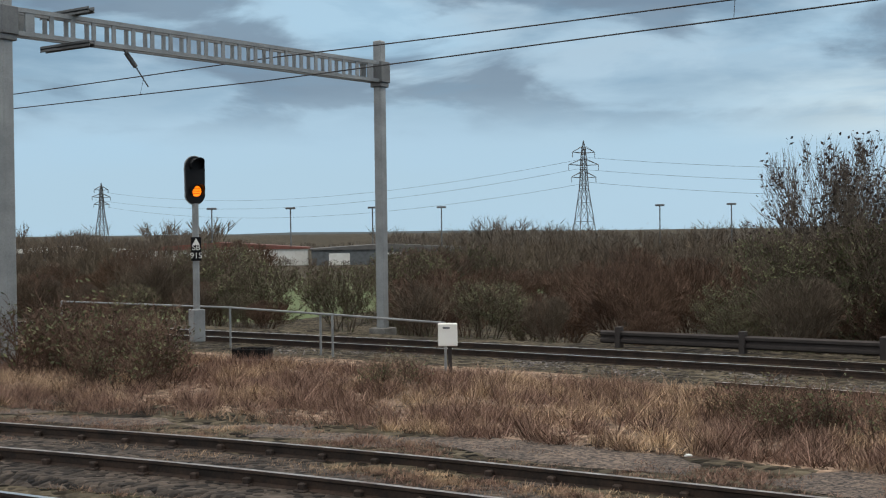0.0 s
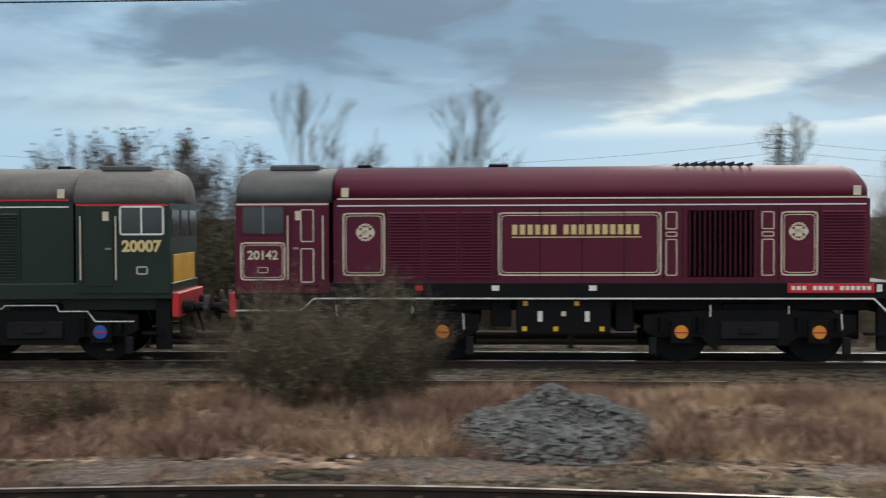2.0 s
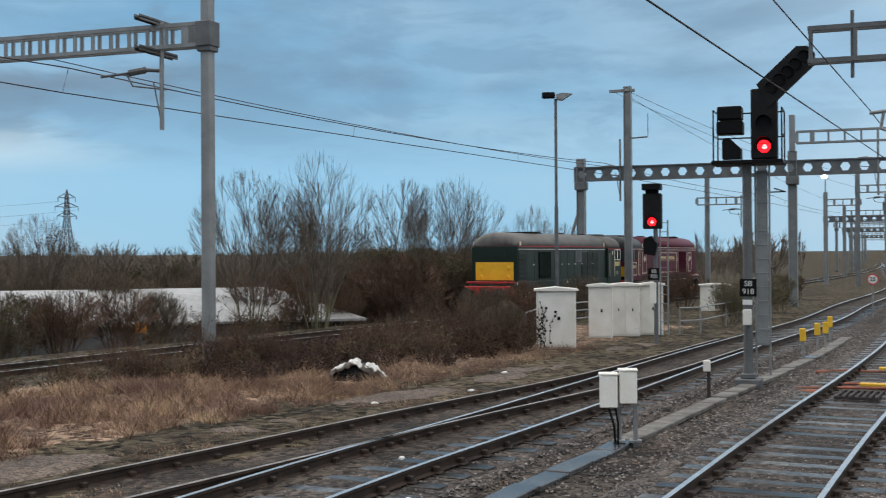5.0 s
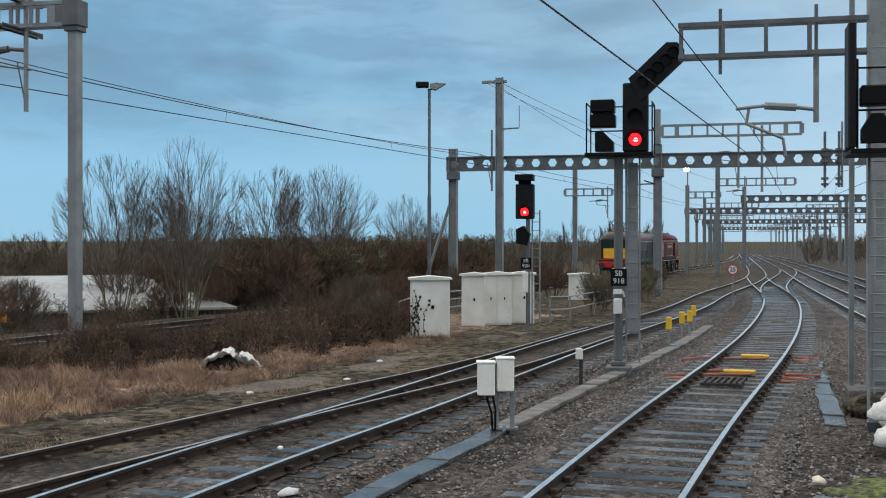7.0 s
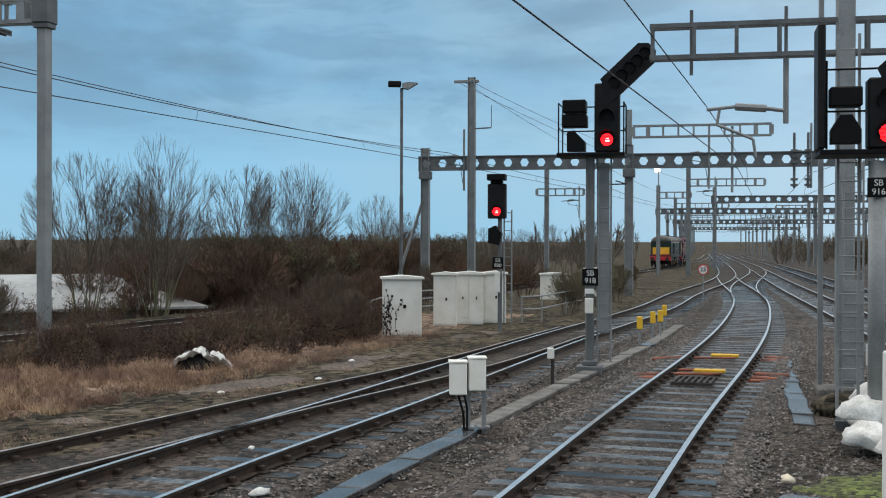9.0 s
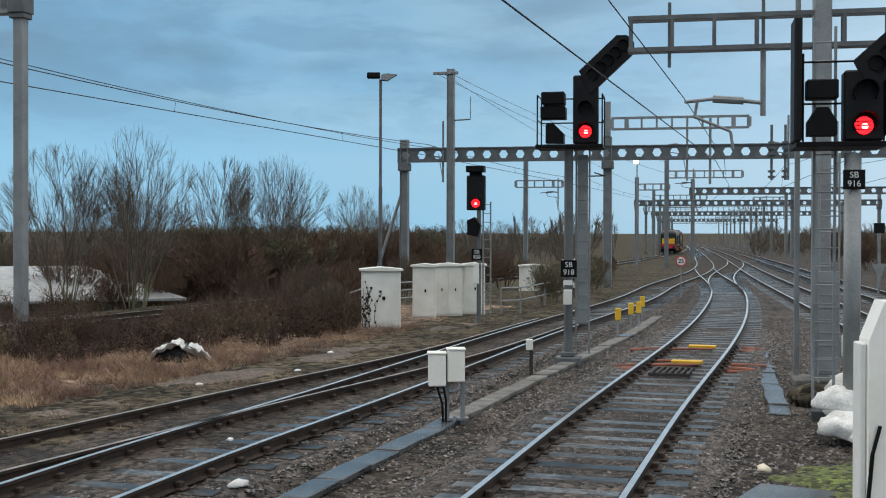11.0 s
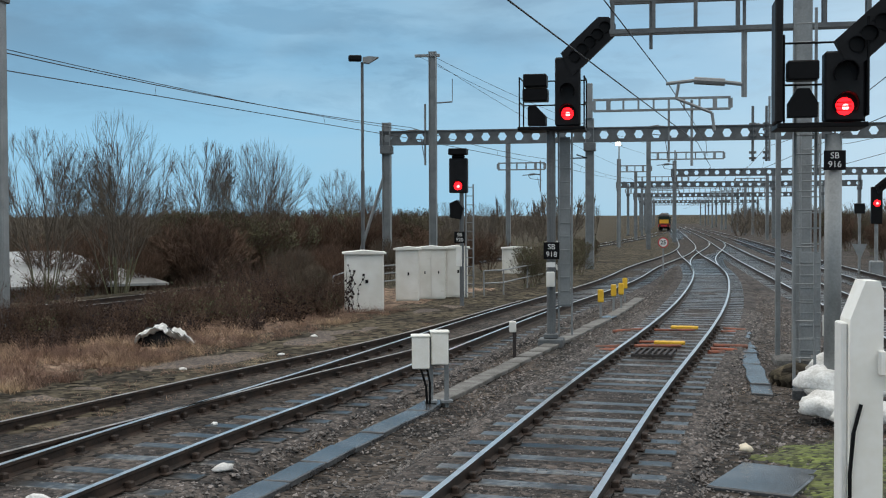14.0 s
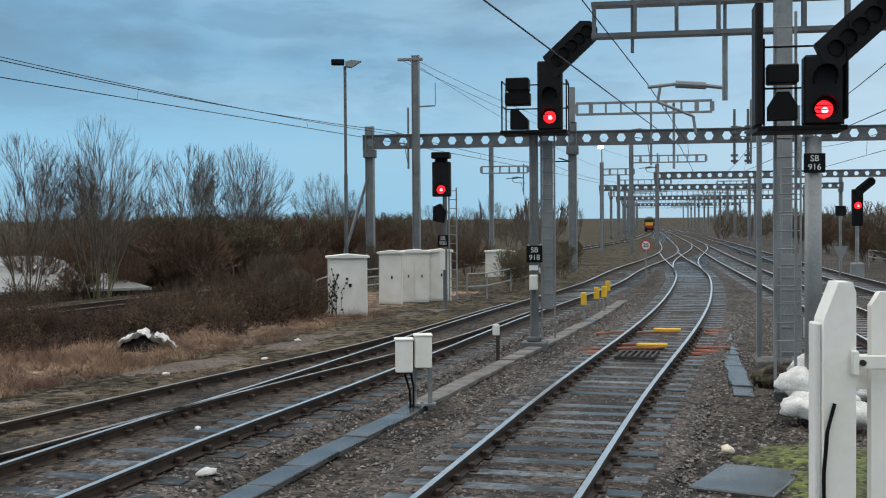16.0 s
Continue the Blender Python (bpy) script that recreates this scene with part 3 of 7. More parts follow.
track("track", FAR, -95, 425, (-30, 32), "steel rails on concrete sleepers, running line")
track("track", SIDING, -40, 36.5, (-20, 30), "rusty-sided siding rails on old timber sleepers", TIMBER, 0.76, (-16, 24), "rail_worn")
track("track", SIDING_2, -40, 420, (2, 45), "worn siding rails on grey sleepers", SLEEPER, 0.72, (6, 24))
track("track", LOOP, -40, 96, (4, 60), "bright-topped rails on wet grey sleepers", SLEEPER, 0.68, (8, 30))
track("track", MAIN, -40, 425, (30, 70), "main line rails on concrete sleepers")
track("track", MAIN_2, -40, 425, (40, 70), "main line rails on concrete sleepers")
tagged(rail("spare_rail", FAR, -3.75, -7.0, 6.0, None, -0.10, 1, "rail_worn"), "rusty spare rail lying on the ballast shoulder", "rail")
track("track", CROSS, 58, 130, (58, 60), "crossover rails between loop and main line")

# ---- overhead line structures ----
def column(name, parent, x, y, z0, z1, w=0.28):
    """A rolled H-section standing on a foot plate."""
    h, t = w / 2, 0.03
    pts = [(-h, -h), (h, -h), (h, -h + t), (t / 2, -h + t), (t / 2, h - t), (h, h - t), (h, h), (-h, h), (-h, h - t), (-t / 2, h - t), (-t / 2, -h + t), (-h, -h + t)]
    bm = bmesh.new()
    lo = [bm.verts.new((x + a, y + b, z0)) for a, b in pts]
    hi = [bm.verts.new((x + a, y + b, z1)) for a, b in pts]
    for i in range(12):
        bm.faces.new((lo[i], lo[(i + 1) % 12], hi[(i + 1) % 12], hi[i]))
    bm.faces.new(hi)
    bmesh.ops.recalc_face_normals(bm, faces=bm.faces)
    m = part(name, bm, M["galv"], parent)
    part("foot_plate", boxes((x - h - 0.12, x + h + 0.12, y - h - 0.12, y + h + 0.12, z0 - 0.1, z0 + 0.05)), M["galv_dark"], m)
    return m


def round_post(name, parent, a, b, r, material=None, sides=14):
    return part(name, tubes((a, b, r), sides=sides), material or M["galv"], parent, smooth=False)


def ladder_beam(name, parent, a, b, z0, z1, gap=0.55, depth=0.30):
    """A boom of two chords joined by short battens, with open panels, on both faces."""
    a, b = Vector((*a, 0)), Vector((*b, 0))
    L = (b - a).length
    m = Matrix.Translation(a) @ (b - a).to_track_quat("X", "Z").to_matrix().to_4x4()
    bm = bmesh.new()
    for s in (-depth / 2, depth / 2):
        for z in (z0, z1):
            box(bm, 0, L, s - 0.035, s + 0.035, z - 0.05, z + 0.05, m=m)
        n = max(2, round(L / gap))
        for i in range(n + 1):
            x = L * i / n
            w = 0.05 if 1 < i < n - 1 else 0.11
            box(bm, x - w, x + w, s - 0.022, s + 0.022, z0 + 0.05, z1 - 0.05, m=m)
    return part(name, bm, M["galv"], parent)


def castellated_beam(name, parent, a, b, z0, z1, gap=0.9, thick=0.08):
    """A boom cut with a row of six-sided holes, between two flanges."""
    a, b = Vector((*a, 0)), Vector((*b, 0))
    L = (b - a).length
    m = Matrix.Translation(a) @ (b - a).to_track_quat("X", "Z").to_matrix().to_4x4()
    zc, r = (z0 + z1) / 2, (z1 - z0) * 0.33
    n = int(L / gap)
    g = L / n
    vs, fs = [], []
    for i in range(n):
        x = g * (i + 0.5)
        hexa = [(x + r * math.cos(t), zc + r * math.sin(t)) for t in [math.pi / 3 * k for k in range(6)]]
        rim = [(x + g / 2, zc), (x + g / 2, z1), (x - g / 2, z1), (x - g / 2, zc), (x - g / 2, z0), (x + g / 2, z0)]
        k = len(vs)
        for yy in (-thick / 2, thick / 2):
            vs += [(px, yy, pz) for px, pz in hexa + rim]
        for o in (0, 12):
            for q in range(6):
                fs.append((k + o + q, k + o + 6 + q, k + o + 6 + (q + 1) % 6, k + o + (q + 1) % 6))
        for q in range(6):
            fs.append((k + q, k + (q + 1) % 6, k + 12 + (q + 1) % 6, k + 12 + q))
    me = mesh_from(name, [m @ Vector(v) for v in vs], fs, M["galv_dark"])
    ob = new(name, me)
    ob.parent = parent
    bm = bmesh.new()
    for z in (z0, z1):
        box(bm, 0, L, -0.12, 0.12, z - 0.03, z + 0.03, m=m)
    part("flange", bm, M["galv_dark"], ob)
    return ob


def dropper(parent, x, y, z0, z1, arm_dir=1, arm=1.6):
    """A drop tube under a boom with a registration arm and an insulator."""
    part("drop_tube", tubes(((x, y, z0), (x, y, z1), 0.06), sides=8), M["galv"], parent)
    zi = z0 + (z1 - z0) * 0.45
    d = arm_dir
    part("registration_arm", tubes(((x, y, zi), (x, y + d * 0.5, zi + 0.05), 0.05), ((x, y + d * 0.5, zi + 0.05), (x, y + d * 1.0, zi), 0.09), ((x, y + d, zi), (x, y + d * arm, zi - 0.05), 0.035),
                                   ((x, y + d * 1.1, zi), (x, y + d * 0.9, zi - 0.35), 0.025), ((x, y + d * 0.9, zi - 0.35), (x, y - d * 0.15, zi - 0.5), 0.022), ((x, y, z1 + 0.1), (x, y + d * 0.25, zi - 0.3), 0.02), sides=8), M["galv_dark"], parent)


def mast_portal(ax, ay, bx, by, z_base, z_beam0, z_beam1, ztop_a, ztop_b, label):
    th = empty("catenary_portal", None, label, "railway portal", "overhead line portals")
    for (x, y, zt) in ((ax, ay, ztop_a), (bx, by, ztop_b)):
        bm = bmesh.new()
        h = 0.14
        box(bm, x - h, x + h, y - h, y + h, z_base, zt, bevel=0.03)
        part("mast", bm, M["galv"], th)
        part("base_plate", boxes((x - 0.3, x + 0.3, y - 0.3, y + 0.3, z_base - 0.35, z_base + 0.06), bevel=0.02), M["concrete"], th)
        part("bracket", boxes((x - 0.2, x + 0.2, y - 0.2, y + 0.2, z_beam0 - 0.18, z_beam0 - 0.05), (x - 0.24, x + 0.24, y - 0.22, y + 0.22, z_beam0 - 0.05, z_beam1 + 0.05), bevel=0.015), M["galv_dark"], th)
    ladder_beam("boom", th, (ax, ay), (bx, by), z_beam0, z_beam1)
    return th


P1 = mast_portal(-20.2, 27.6, -22.0, 15.9, -0.2, 7.2, 7.72, 8.4, 8.2, "galvanised steel portal with an open-panel boom over the line")
P2 = mast_portal(25.4, 26.5, 25.7, 15.85, -0.2, 8.08, 8.62, 10.2, 9.3, "galvanised steel portal with an open-panel boom and drop tube")
part("insulator", tubes(((-21.55, 18.9, 7.2), (-21.55, 19.35, 6.75), 0.02), ((-21.55, 19.0, 7.1), (-21.55, 19.3, 6.8), 0.06), sides=8), M["galv_dark"], P1)
part("registration_arm", tubes(((-21.55, 19.3, 6.8), (-21.55, 19.7, 6.35), 0.018), sides=6), M["galv_dark"], P1)
dropper(P2, 25.65, 17.2, 8.75, 5.95, 1, 1.9)

for th, x, y, z0, z1 in ((P1, -21.75, 17.5, 7.2, 7.72), (P2, 25.66, 17.3, 8.08, 8.62)):
    for z in (z0 - 0.12, z1 + 0.12):
        part("cross_channel", boxes((x - 0.95, x + 0.75, y - 0.09, y + 0.09, z - 0.02, z + 0.02), (x - 0.95, x + 0.75, y - 0.09, y - 0.06, z - 0.07, z + 0.07), (x - 0.95, x + 0.75, y + 0.06, y + 0.09, z - 0.07, z + 0.07), bevel=0.005), M["galv_dark"], th)

# big portals down the line
def far_portal(x, legs, zb, label, z0=6.75, z1=7.5, ztop=8.0, hexed=True, gap=0.9):
    th = empty("catenary_portal", None, label, "railway portal", "overhead line portals")
    for i, y in enumerate(legs):
        column("mast", th, x, y, zb, ztop, 0.45)
        part("bracket", boxes((x - 0.32, x + 0.32, y - 0.32, y + 0.32, z0 - 0.5, z0 - 0.06), bevel=0.02), M["galv_dark"], th)
    if hexed:
        castellated_beam("boom", th, (x, legs[0] + 0.4), (x, legs[-1] - 0.4), z0, z1, gap)
    else:
        ladder_beam("boom", th, (x, legs[0] + 0.4), (x, legs[-1] - 0.4), z0, z1, 0.9)
    return th


Q1 = far_portal(63.0, (15.1, 3.8, -15.5), -0.3, "grey steel portal whose boom is cut with six-sided holes")
part("brace", tubes(((63.0, 17.0, -0.3), (63.0, 15.2, 5.2), 0.09), sides=8), M["galv"], Q1)
for y in (12.9, -0.4, -5.6, -8.9):
    dropper(Q1, 63.0, y, 9.0, 5.6, 1)

# ---- more portals down the line ----
part("mast_top", boxes((62.85, 63.15, 3.65, 3.95, 8.0, 9.9), bevel=0.02), M["galv"], Q1)
ladder_beam("cantilever", Q1, (63.0, 3.6), (63.0, -3.6), 8.4, 9.0, 0.8)
part("drop_tube", tubes(((63.0, -1.6, 8.9), (63.0, -1.6, 5.4), 0.07), sides=8), M["galv"], Q1)
for y in (-7.0, -7.5, -8.0):
    part("balance_weight", tubes(((62.7, y, 8.6), (62.7, y, 5.2), 0.07), ((62.7, y, 6.0), (62.7, y, 6.9), 0.17), sides=8), M["galv"], Q1)


def cantilever_mast(x, y, top, arm0, arm1, z, label="grey steel mast with an open-panel cantilever boom", drops=()):
    th = empty("catenary_mast", None, label, "railway mast", "overhead line masts")
    column("mast", th, x, y, -0.3, top, 0.4)
    if arm1 != arm0:
        ladder_beam("cantilever", th, (x, arm0), (x, arm1), z, z + 0.6, 0.8)
    for d in drops:
        dropper(th, x, d, z + 0.8, z - 2.0, 1)
    return th


TALL = cantilever_mast(62.7, 12.4, 11.85, 0, 0, 0, "tall grey steel mast carrying feeder wires")
part("cross_arm", boxes((62.6, 62.8, 12.0, 13.4, 11.55, 11.7), bevel=0.01), M["galv"], TALL)
part("insulator", tubes(((62.7, 12.3, 9.0), (62.7, 11.3, 9.05), 0.04), ((62.7, 11.3, 9.1), (62.7, 11.3, 10.3), 0.02), sides=6), M["galv_dark"], TALL)
cantilever_mast(103, 13.5, 9.7, 14.4, 10.2, 7.0, drops=(10.6,))
cantilever_mast(104, 1.1, 9.4, 1.1, -5.4, 7.8, drops=(-1.2,))
cantilever_mast(118, 4.2, 8.6, 4.2, 1.0, 7.3)
far_portal(135, (-1.5, -27), -0.3, "grey steel portal with a pierced boom", 7.4, 8.2, 9.2, gap=1.1)
for i, x in enumerate((168, 205, 245, 290, 340, 395)):
    far_portal(x, (6 - i * 0.3, -15.5, -27), -0.3, "distant grey steel portal over the main lines", 7.0, 7.8, 8.6, hexed=i % 2 == 0, gap=1.2)
for i, x in enumerate((150, 190, 225, 265, 315, 365, 410)):
    cantilever_mast(x, 3.2 - i * 0.15, 8.6, 3.2 - i * 0.15, -3.4, 7.3)
    cantilever_mast(x + 6, -13.6, 8.4, -13.6, -9.5, 7.2)

# near gantry over the loop line
GAN = empty("signal_gantry", None, "grey steel gantry column with a square-panelled boom", "gantry")
part("column", boxes((23.45, 23.8, -2.9, -2.56, -0.25, 8.6), bevel=0.03), M["galv"], GAN)
part("column", boxes((23.9, 24.0, -2.36, -2.26, -0.25, 8.2), bevel=0.01), M["galv"], GAN)
part("column_base", boxes((23.2, 24.1, -3.2, -2.2, -0.5, -0.15), bevel=0.03), M["concrete"], GAN)
for s in (23.5, 23.78):
    bm = bmesh.new()
    for z in (6.35, 6.98):
        box(bm, s - 0.03, s + 0.03, -9.0, 1.02, z - 0.045, z + 0.045)
    y = 1.0
    while y > -9:
        box(bm, s - 0.028, s + 0.028, y - 0.07, y, 6.39, 6.94)
        y -= 0.82
    part("boom_face", bm, M["galv_dark"], GAN)
for y in (0.2, -1.62):
    part("hanger", tubes(((23.64, y, 7.3), (23.64, y, 6.0), 0.035), sides=8), M["galv_dark"], GAN)
part("drop_tube", tubes(((23.64, -1.62, 6.3), (23.64, -1.62, 5.0), 0.055), sides=8), M["galv"], GAN)
part("registration_arm", tubes(((23.64, -1.62, 5.25), (23.64, -1.25, 5.3), 0.04), ((23.64, -1.25, 5.3), (23.64, -0.65, 5.35), 0.075), ((23.64, -0.65, 5.35), (23.64, -0.1, 5.3), 0.035),
                               ((23.64, -0.35, 5.3), (23.64, -0.3, 5.0), 0.03), ((23.64, -0.3, 5.0), (23.64, -1.0, 4.7), 0.03), ((23.64, -1.0, 4.7), (23.64, -1.05, 4.35), 0.03), sides=8), M["galv"], GAN)
bm = bmesh.new()
for y in (-2.62, -2.98):
    tube(bm, (22.9, y, -0.2), (22.9, y, 4.2), 0.02, sides=6)
for i in range(14):
    tube(bm, (22.9, -2.62, 0.0 + i * 0.3), (22.9, -2.98, 0.0 + i * 0.3), 0.013, sides=6)
part("ladder", bm, M["galv"], GAN)
part("ladder_guard", boxes((22.86, 22.89, -2.98, -2.62, 0.0, 1.95), *[(22.845, 22.86, -2.99, -2.61, 0.05 + 0.24 * k, 0.08 + 0.24 * k) for k in range(8)], bevel=0.004), M["galv"], GAN, "grey anti-climb board on the ladder")
part("marker", boxes((22.8, 22.83, -3.18, -3.02, 0.35, 0.75), bevel=0.01), M["white"], GAN)


# ---- wires ----
def wire_run(name, pts, r, label):
    cu = bpy.data.curves.new(name, "CURVE")
    cu.dimensions, cu.bevel_depth, cu.bevel_resolution = "3D", r, 1
    sp = cu.splines.new("POLY")
    sp.points.add(len(pts) - 1)
    for q, p in zip(sp.points, pts):
        q.co = (*p, 1)
    tmp = bpy.data.objects.new(name, cu)
    me = bpy.data.meshes.new_from_object(tmp)
    bpy.data.objects.remove(tmp)
    me.materials.clear()
    me.materials.append(M["wire"])
    return tagged(new(name, me), label, "wire", "overhead wires")


def span(a, b, sag, n=14):
    return [(a[0] + (b[0] - a[0]) * i / n, a[1] + (b[1] - a[1]) * i / n, a[2] + (b[2] - a[2]) * i / n - 4 * sag * (i / n) * (1 - i / n)) for i in range(n + 1)]


def catenary(line, xs, z_contact, z_top, sag, stagger=0.2, off=0.0, r=0.014, rise=0.0, swing=0.0, label="thin dark overhead wire above the track"):
    cat, con = [], []
    for k, (x0, x1) in enumerate(zip(xs, xs[1:])):
        # the wire climbs by rise at the supports ahead, and swings aside at the first one
        up0, up1 = (rise if x0 > 20 else 0.0), (rise if x1 > 20 else 0.0)
        a, b = (x0, line.y_at(x0) + off + (swing if k == 0 else 0), z_top + up0), (x1, line.y_at(x1) + off, z_top + up1)
        cat += span(a, b, sag)[:-1]
        con += span((x0, a[1] + stagger, z_contact + up0), (x1, b[1] - stagger, z_contact + up1), 0)[:-1]
        stagger = -stagger
    w = wire_run("overhead_wire", con, r, label)
    wire_run("overhead_wire", cat, r, label)
    hang = bmesh.new()
    for i in range(3, len(con) - 1, 5):
        if cat[i][0] < 140:
            tube(hang, con[i], cat[i], 0.007, sides=4, caps=False)
    part("dropper_wires", hang, M["wire"], w)


catenary(FAR, (-90, -21, 25.5, 63, 104, 150, 205, 290, 395), 6.85, 7.5, 0.3, off=0.0, r=0.017, rise=0.22)
wire_run("overhead_wire", [(-30, 6.9, 5.4), (-3, 3.9, 5.4), (23.6, 0.93, 5.4), (43, -1.3, 5.35), (63, -2.6, 5.3), (95, -2.2, 5.2)], 0.013, "dark overhead wire slanting above the loop line")
wire_run("overhead_wire", [(-30, 6.9, 8.2), (23.6, -0.1, 5.36), (43, -1.6, 5.4), (63, -2.4, 5.9)], 0.010, "dark overhead wire slanting above the loop line")
for yy in (-4.75, -5.45):
    part("insulator", tubes(((63.0, yy, 5.6), (63.0, yy, 8.5), 0.07), *[((63.0, yy, z), (63.0, yy, z + 0.12), 0.19) for z in (5.7, 6.0, 6.9, 7.2, 7.5)], sides=8), M["galv_dark"], Q1)
catenary(MAIN, (-30, 23.6, 63, 104, 168, 245, 340), 5.2, 6.4, 0.5, r=0.012)
catenary(MAIN_2, (-30, 23.6, 63, 104, 168, 245, 340), 5.2, 6.4, 0.5, r=0.012)
wire_run("feeder_wire", span((62.7, 12.4, 11.6), (104, 1.1, 9.2), 0.5) , 0.012, "thin dark feeder wire between masts")
wire_run("feeder_wire", span((62.7, 13.2, 11.6), (135, -1.5, 9.1), 0.7), 0.012, "thin dark feeder wire between masts")
wire_run("feeder_wire", span((62.7, 12.9, 11.65), (150, 3.2, 8.5), 0.6), 0.012, "thin dark feeder wire between masts")
wire_run("feeder_wire", span((25.5, 21.0, 8.1), (63, 12.9, 7.4), 0.3), 0.014, "thin dark wire above the running line")


# ---- signals: local x to the viewer's right, y away, z up ----
def lens_hood(bm, x, y, z, r, length=0.22):
    """A curved hood over a lens, longer at the top."""
    rings = []
    for i in range(11):
        a = radians(-35 + i * 25)
        d = length * (0.45 + 0.55 * max(0, math.sin(a)))
        rings.append([bm.verts.new((x + q * math.cos(a), y - e, z + q * math.sin(a))) for q, e in ((r, 0), (r, d), (r + 0.014, d), (r + 0.014, 0))])
    for a, b in zip(rings, rings[1:]):
        for j in range(4):
            bm.faces.new((a[j], b[j], b[(j + 1) % 4], a[(j + 1) % 4]))
    bm.faces.new(rings[0])
    bm.faces.new(rings[-1][::-1])
    return bm


def led(parent, x, y, z, r, material, bars=True):
    bm = bmesh.new()
    bmesh.ops.create_cone(bm, cap_ends=True, segments=20, radius1=r, radius2=r, depth=0.02, matrix=pose(x, y, z, 90))
    ob = part("lens", bm, material, parent)
    if bars:
        bm = bmesh.new()
        bmesh.ops.create_cone(bm, cap_ends=True, segments=14, radius1=r * 0.38, radius2=r * 0.38, depth=0.004, matrix=pose(x + r * 0.1, y - 0.0125, z - r * 0.1, 90))
        part("lamp", bm, M["signal_core"] if material is M["signal_red"] else material, ob)
    if bars:
        bm = bmesh.new()
        for k in (-0.45, 0.0, 0.45):
            box(bm, x - r * 0.95, x + r * 0.75, y - 0.022, y - 0.016, z + k * r - 0.008, z + k * r + 0.008)
        part("louvre", bm, M["grey_black"], ob)
    return ob


def id_plate(parent, x, y, z, w, h, lines, arrow=False):
    p = part("number_plate", boxes((x - w / 2, x + w / 2, y - 0.012, y + 0.012, z - h / 2, z + h / 2), bevel=0.004), M["black"], parent, "black plate with white characters")
    size = h / (len(lines) + 0.25 + (0.7 if arrow else 0))
    for i, t in enumerate(lines):
        lettering("lettering", t, size * 1.0, M["sign_white"], p, pose(x, y - 0.016, z + h / 2 - size * (i + 0.62 + (0.7 if arrow else 0)), 90))
    if arrow:
        bm = bmesh.new()
        prism(bm, [(x - w * 0.36, z + h / 2 - size * 0.95), (x + w * 0.36, z + h / 2 - size * 0.95), (x, z + h / 2 - size * 0.15)], y - 0.02, y - 0.014)
        part("arrow", bm, M["sign_white"], p)
    return p


def ladder(parent, x, y, z0, z1, w=0.3, step=0.28):
    bm = bmesh.new()
    for s in (-w / 2, w / 2):
        box(bm, x + s - 0.02, x + s + 0.02, y - 0.03, y + 0.03, z0, z1)
    z = z0 + 0.15
    while z < z1:
        tube(bm, (x - w / 2, y, z), (x + w / 2, y, z), 0.012, sides=6)
        z += step
    return part("ladder", bm, M["galv"], parent)


def feather(parent, x, z, length, w, lean, y=-0.1):
    """A junction indicator: a leaning box with five lamp openings, cut corners."""
    bm = bmesh.new()
    c = w * 0.3
    prism(bm, [(-w / 2, 0.05), (w / 2, -0.1), (w / 2, length - c), (w / 2 - c, length), (-w / 2 + c, length), (-w / 2, length - c)], y - 0.09, y + 0.09)
    ob = part("route_indicator", bm, M["grey_black"], parent)
    ob.matrix_basis = pose(x, 0, z, 0, lean, 0)
    for i in range(5):
        b2 = bmesh.new()
        lens_hood(b2, 0, y - 0.09, length * (0.16 + 0.17 * i), w * 0.22, 0.10)
        bmesh.ops.create_cone(b2, cap_ends=True, segments=14, radius1=w * 0.2, radius2=w * 0.2, depth=0.02, matrix=pose(0, y - 0.10, length * (0.16 + 0.17 * i), 90))
        part("lamp_opening", b2, M["black"], ob)
    return ob


def handrail_cage(parent, x0, x1, y0, y1, z, h):
    for x in (x0, x1):
        for y in (y0, y1):
            part("handrail_post", tubes(((x, y, z), (x, y, z + h), 0.018), sides=6), M["black"], parent)
    for zz in (z + h * 0.5, z + h):
        part("handrail", tubes(((x0, y1, zz), (x1, y1, zz), 0.016), sides=6), M["black"], parent)
        for x in (x0, x1):
            part("handrail", tubes(((x, y0, zz), (x, y1, zz), 0.016), sides=6), M["black"], parent)


SG = "colour light signals"
S918 = empty("colour_light_signal", pose(26.0, 2.43, -0.15, 0, 0, -90), "tall black signal showing red with leaning route indicator", "railway signal", SG)
part("post", tubes(((0, 0, 0), (0, 0, 4.75), 0.10), sides=12), M["galv_dark"], S918)
part("base", boxes((-0.28, 0.28, -0.28, 0.28, -0.2, 0.05), (-0.16, 0.16, -0.16, 0.16, 0.05, 0.16), bevel=0.02), M["galv_dark"], S918)
part("platform", boxes((-0.72, 0.78, -0.35, 0.55, 4.72, 4.8), bevel=0.01), M["black"], S918)
part("head", boxes((0.1, 0.66, -0.16, 0.12, 4.82, 6.35), bevel=0.03), M["grey_black"], S918)
part("lens_hood", lens_hood(bmesh.new(), 0.38, -0.16, 5.12, 0.17), M["black"], S918)
part("lens_hood", lens_hood(bmesh.new(), 0.38, -0.16, 5.6, 0.15), M["black"], S918)
led(S918, 0.38, -0.175, 5.09, 0.135, M["signal_red"])
feather(S918, 0.38, 6.2, 1.35, 0.55, 47)
part("subsidiary_signal", boxes((-0.62, -0.06, -0.25, 0.15, 5.38, 5.66), (-0.60, -0.08, -0.3, 0.15, 5.70, 5.98), bevel=0.02), M["black"], S918)
bm = bmesh.new()
prism(bm, [(-0.5, 4.84), (-0.1, 4.84), (-0.1, 5.05), (-0.35, 5.3), (-0.5, 5.25)], -0.25, 0.1)
part("shunt_signal", bm, M["black"], S918)
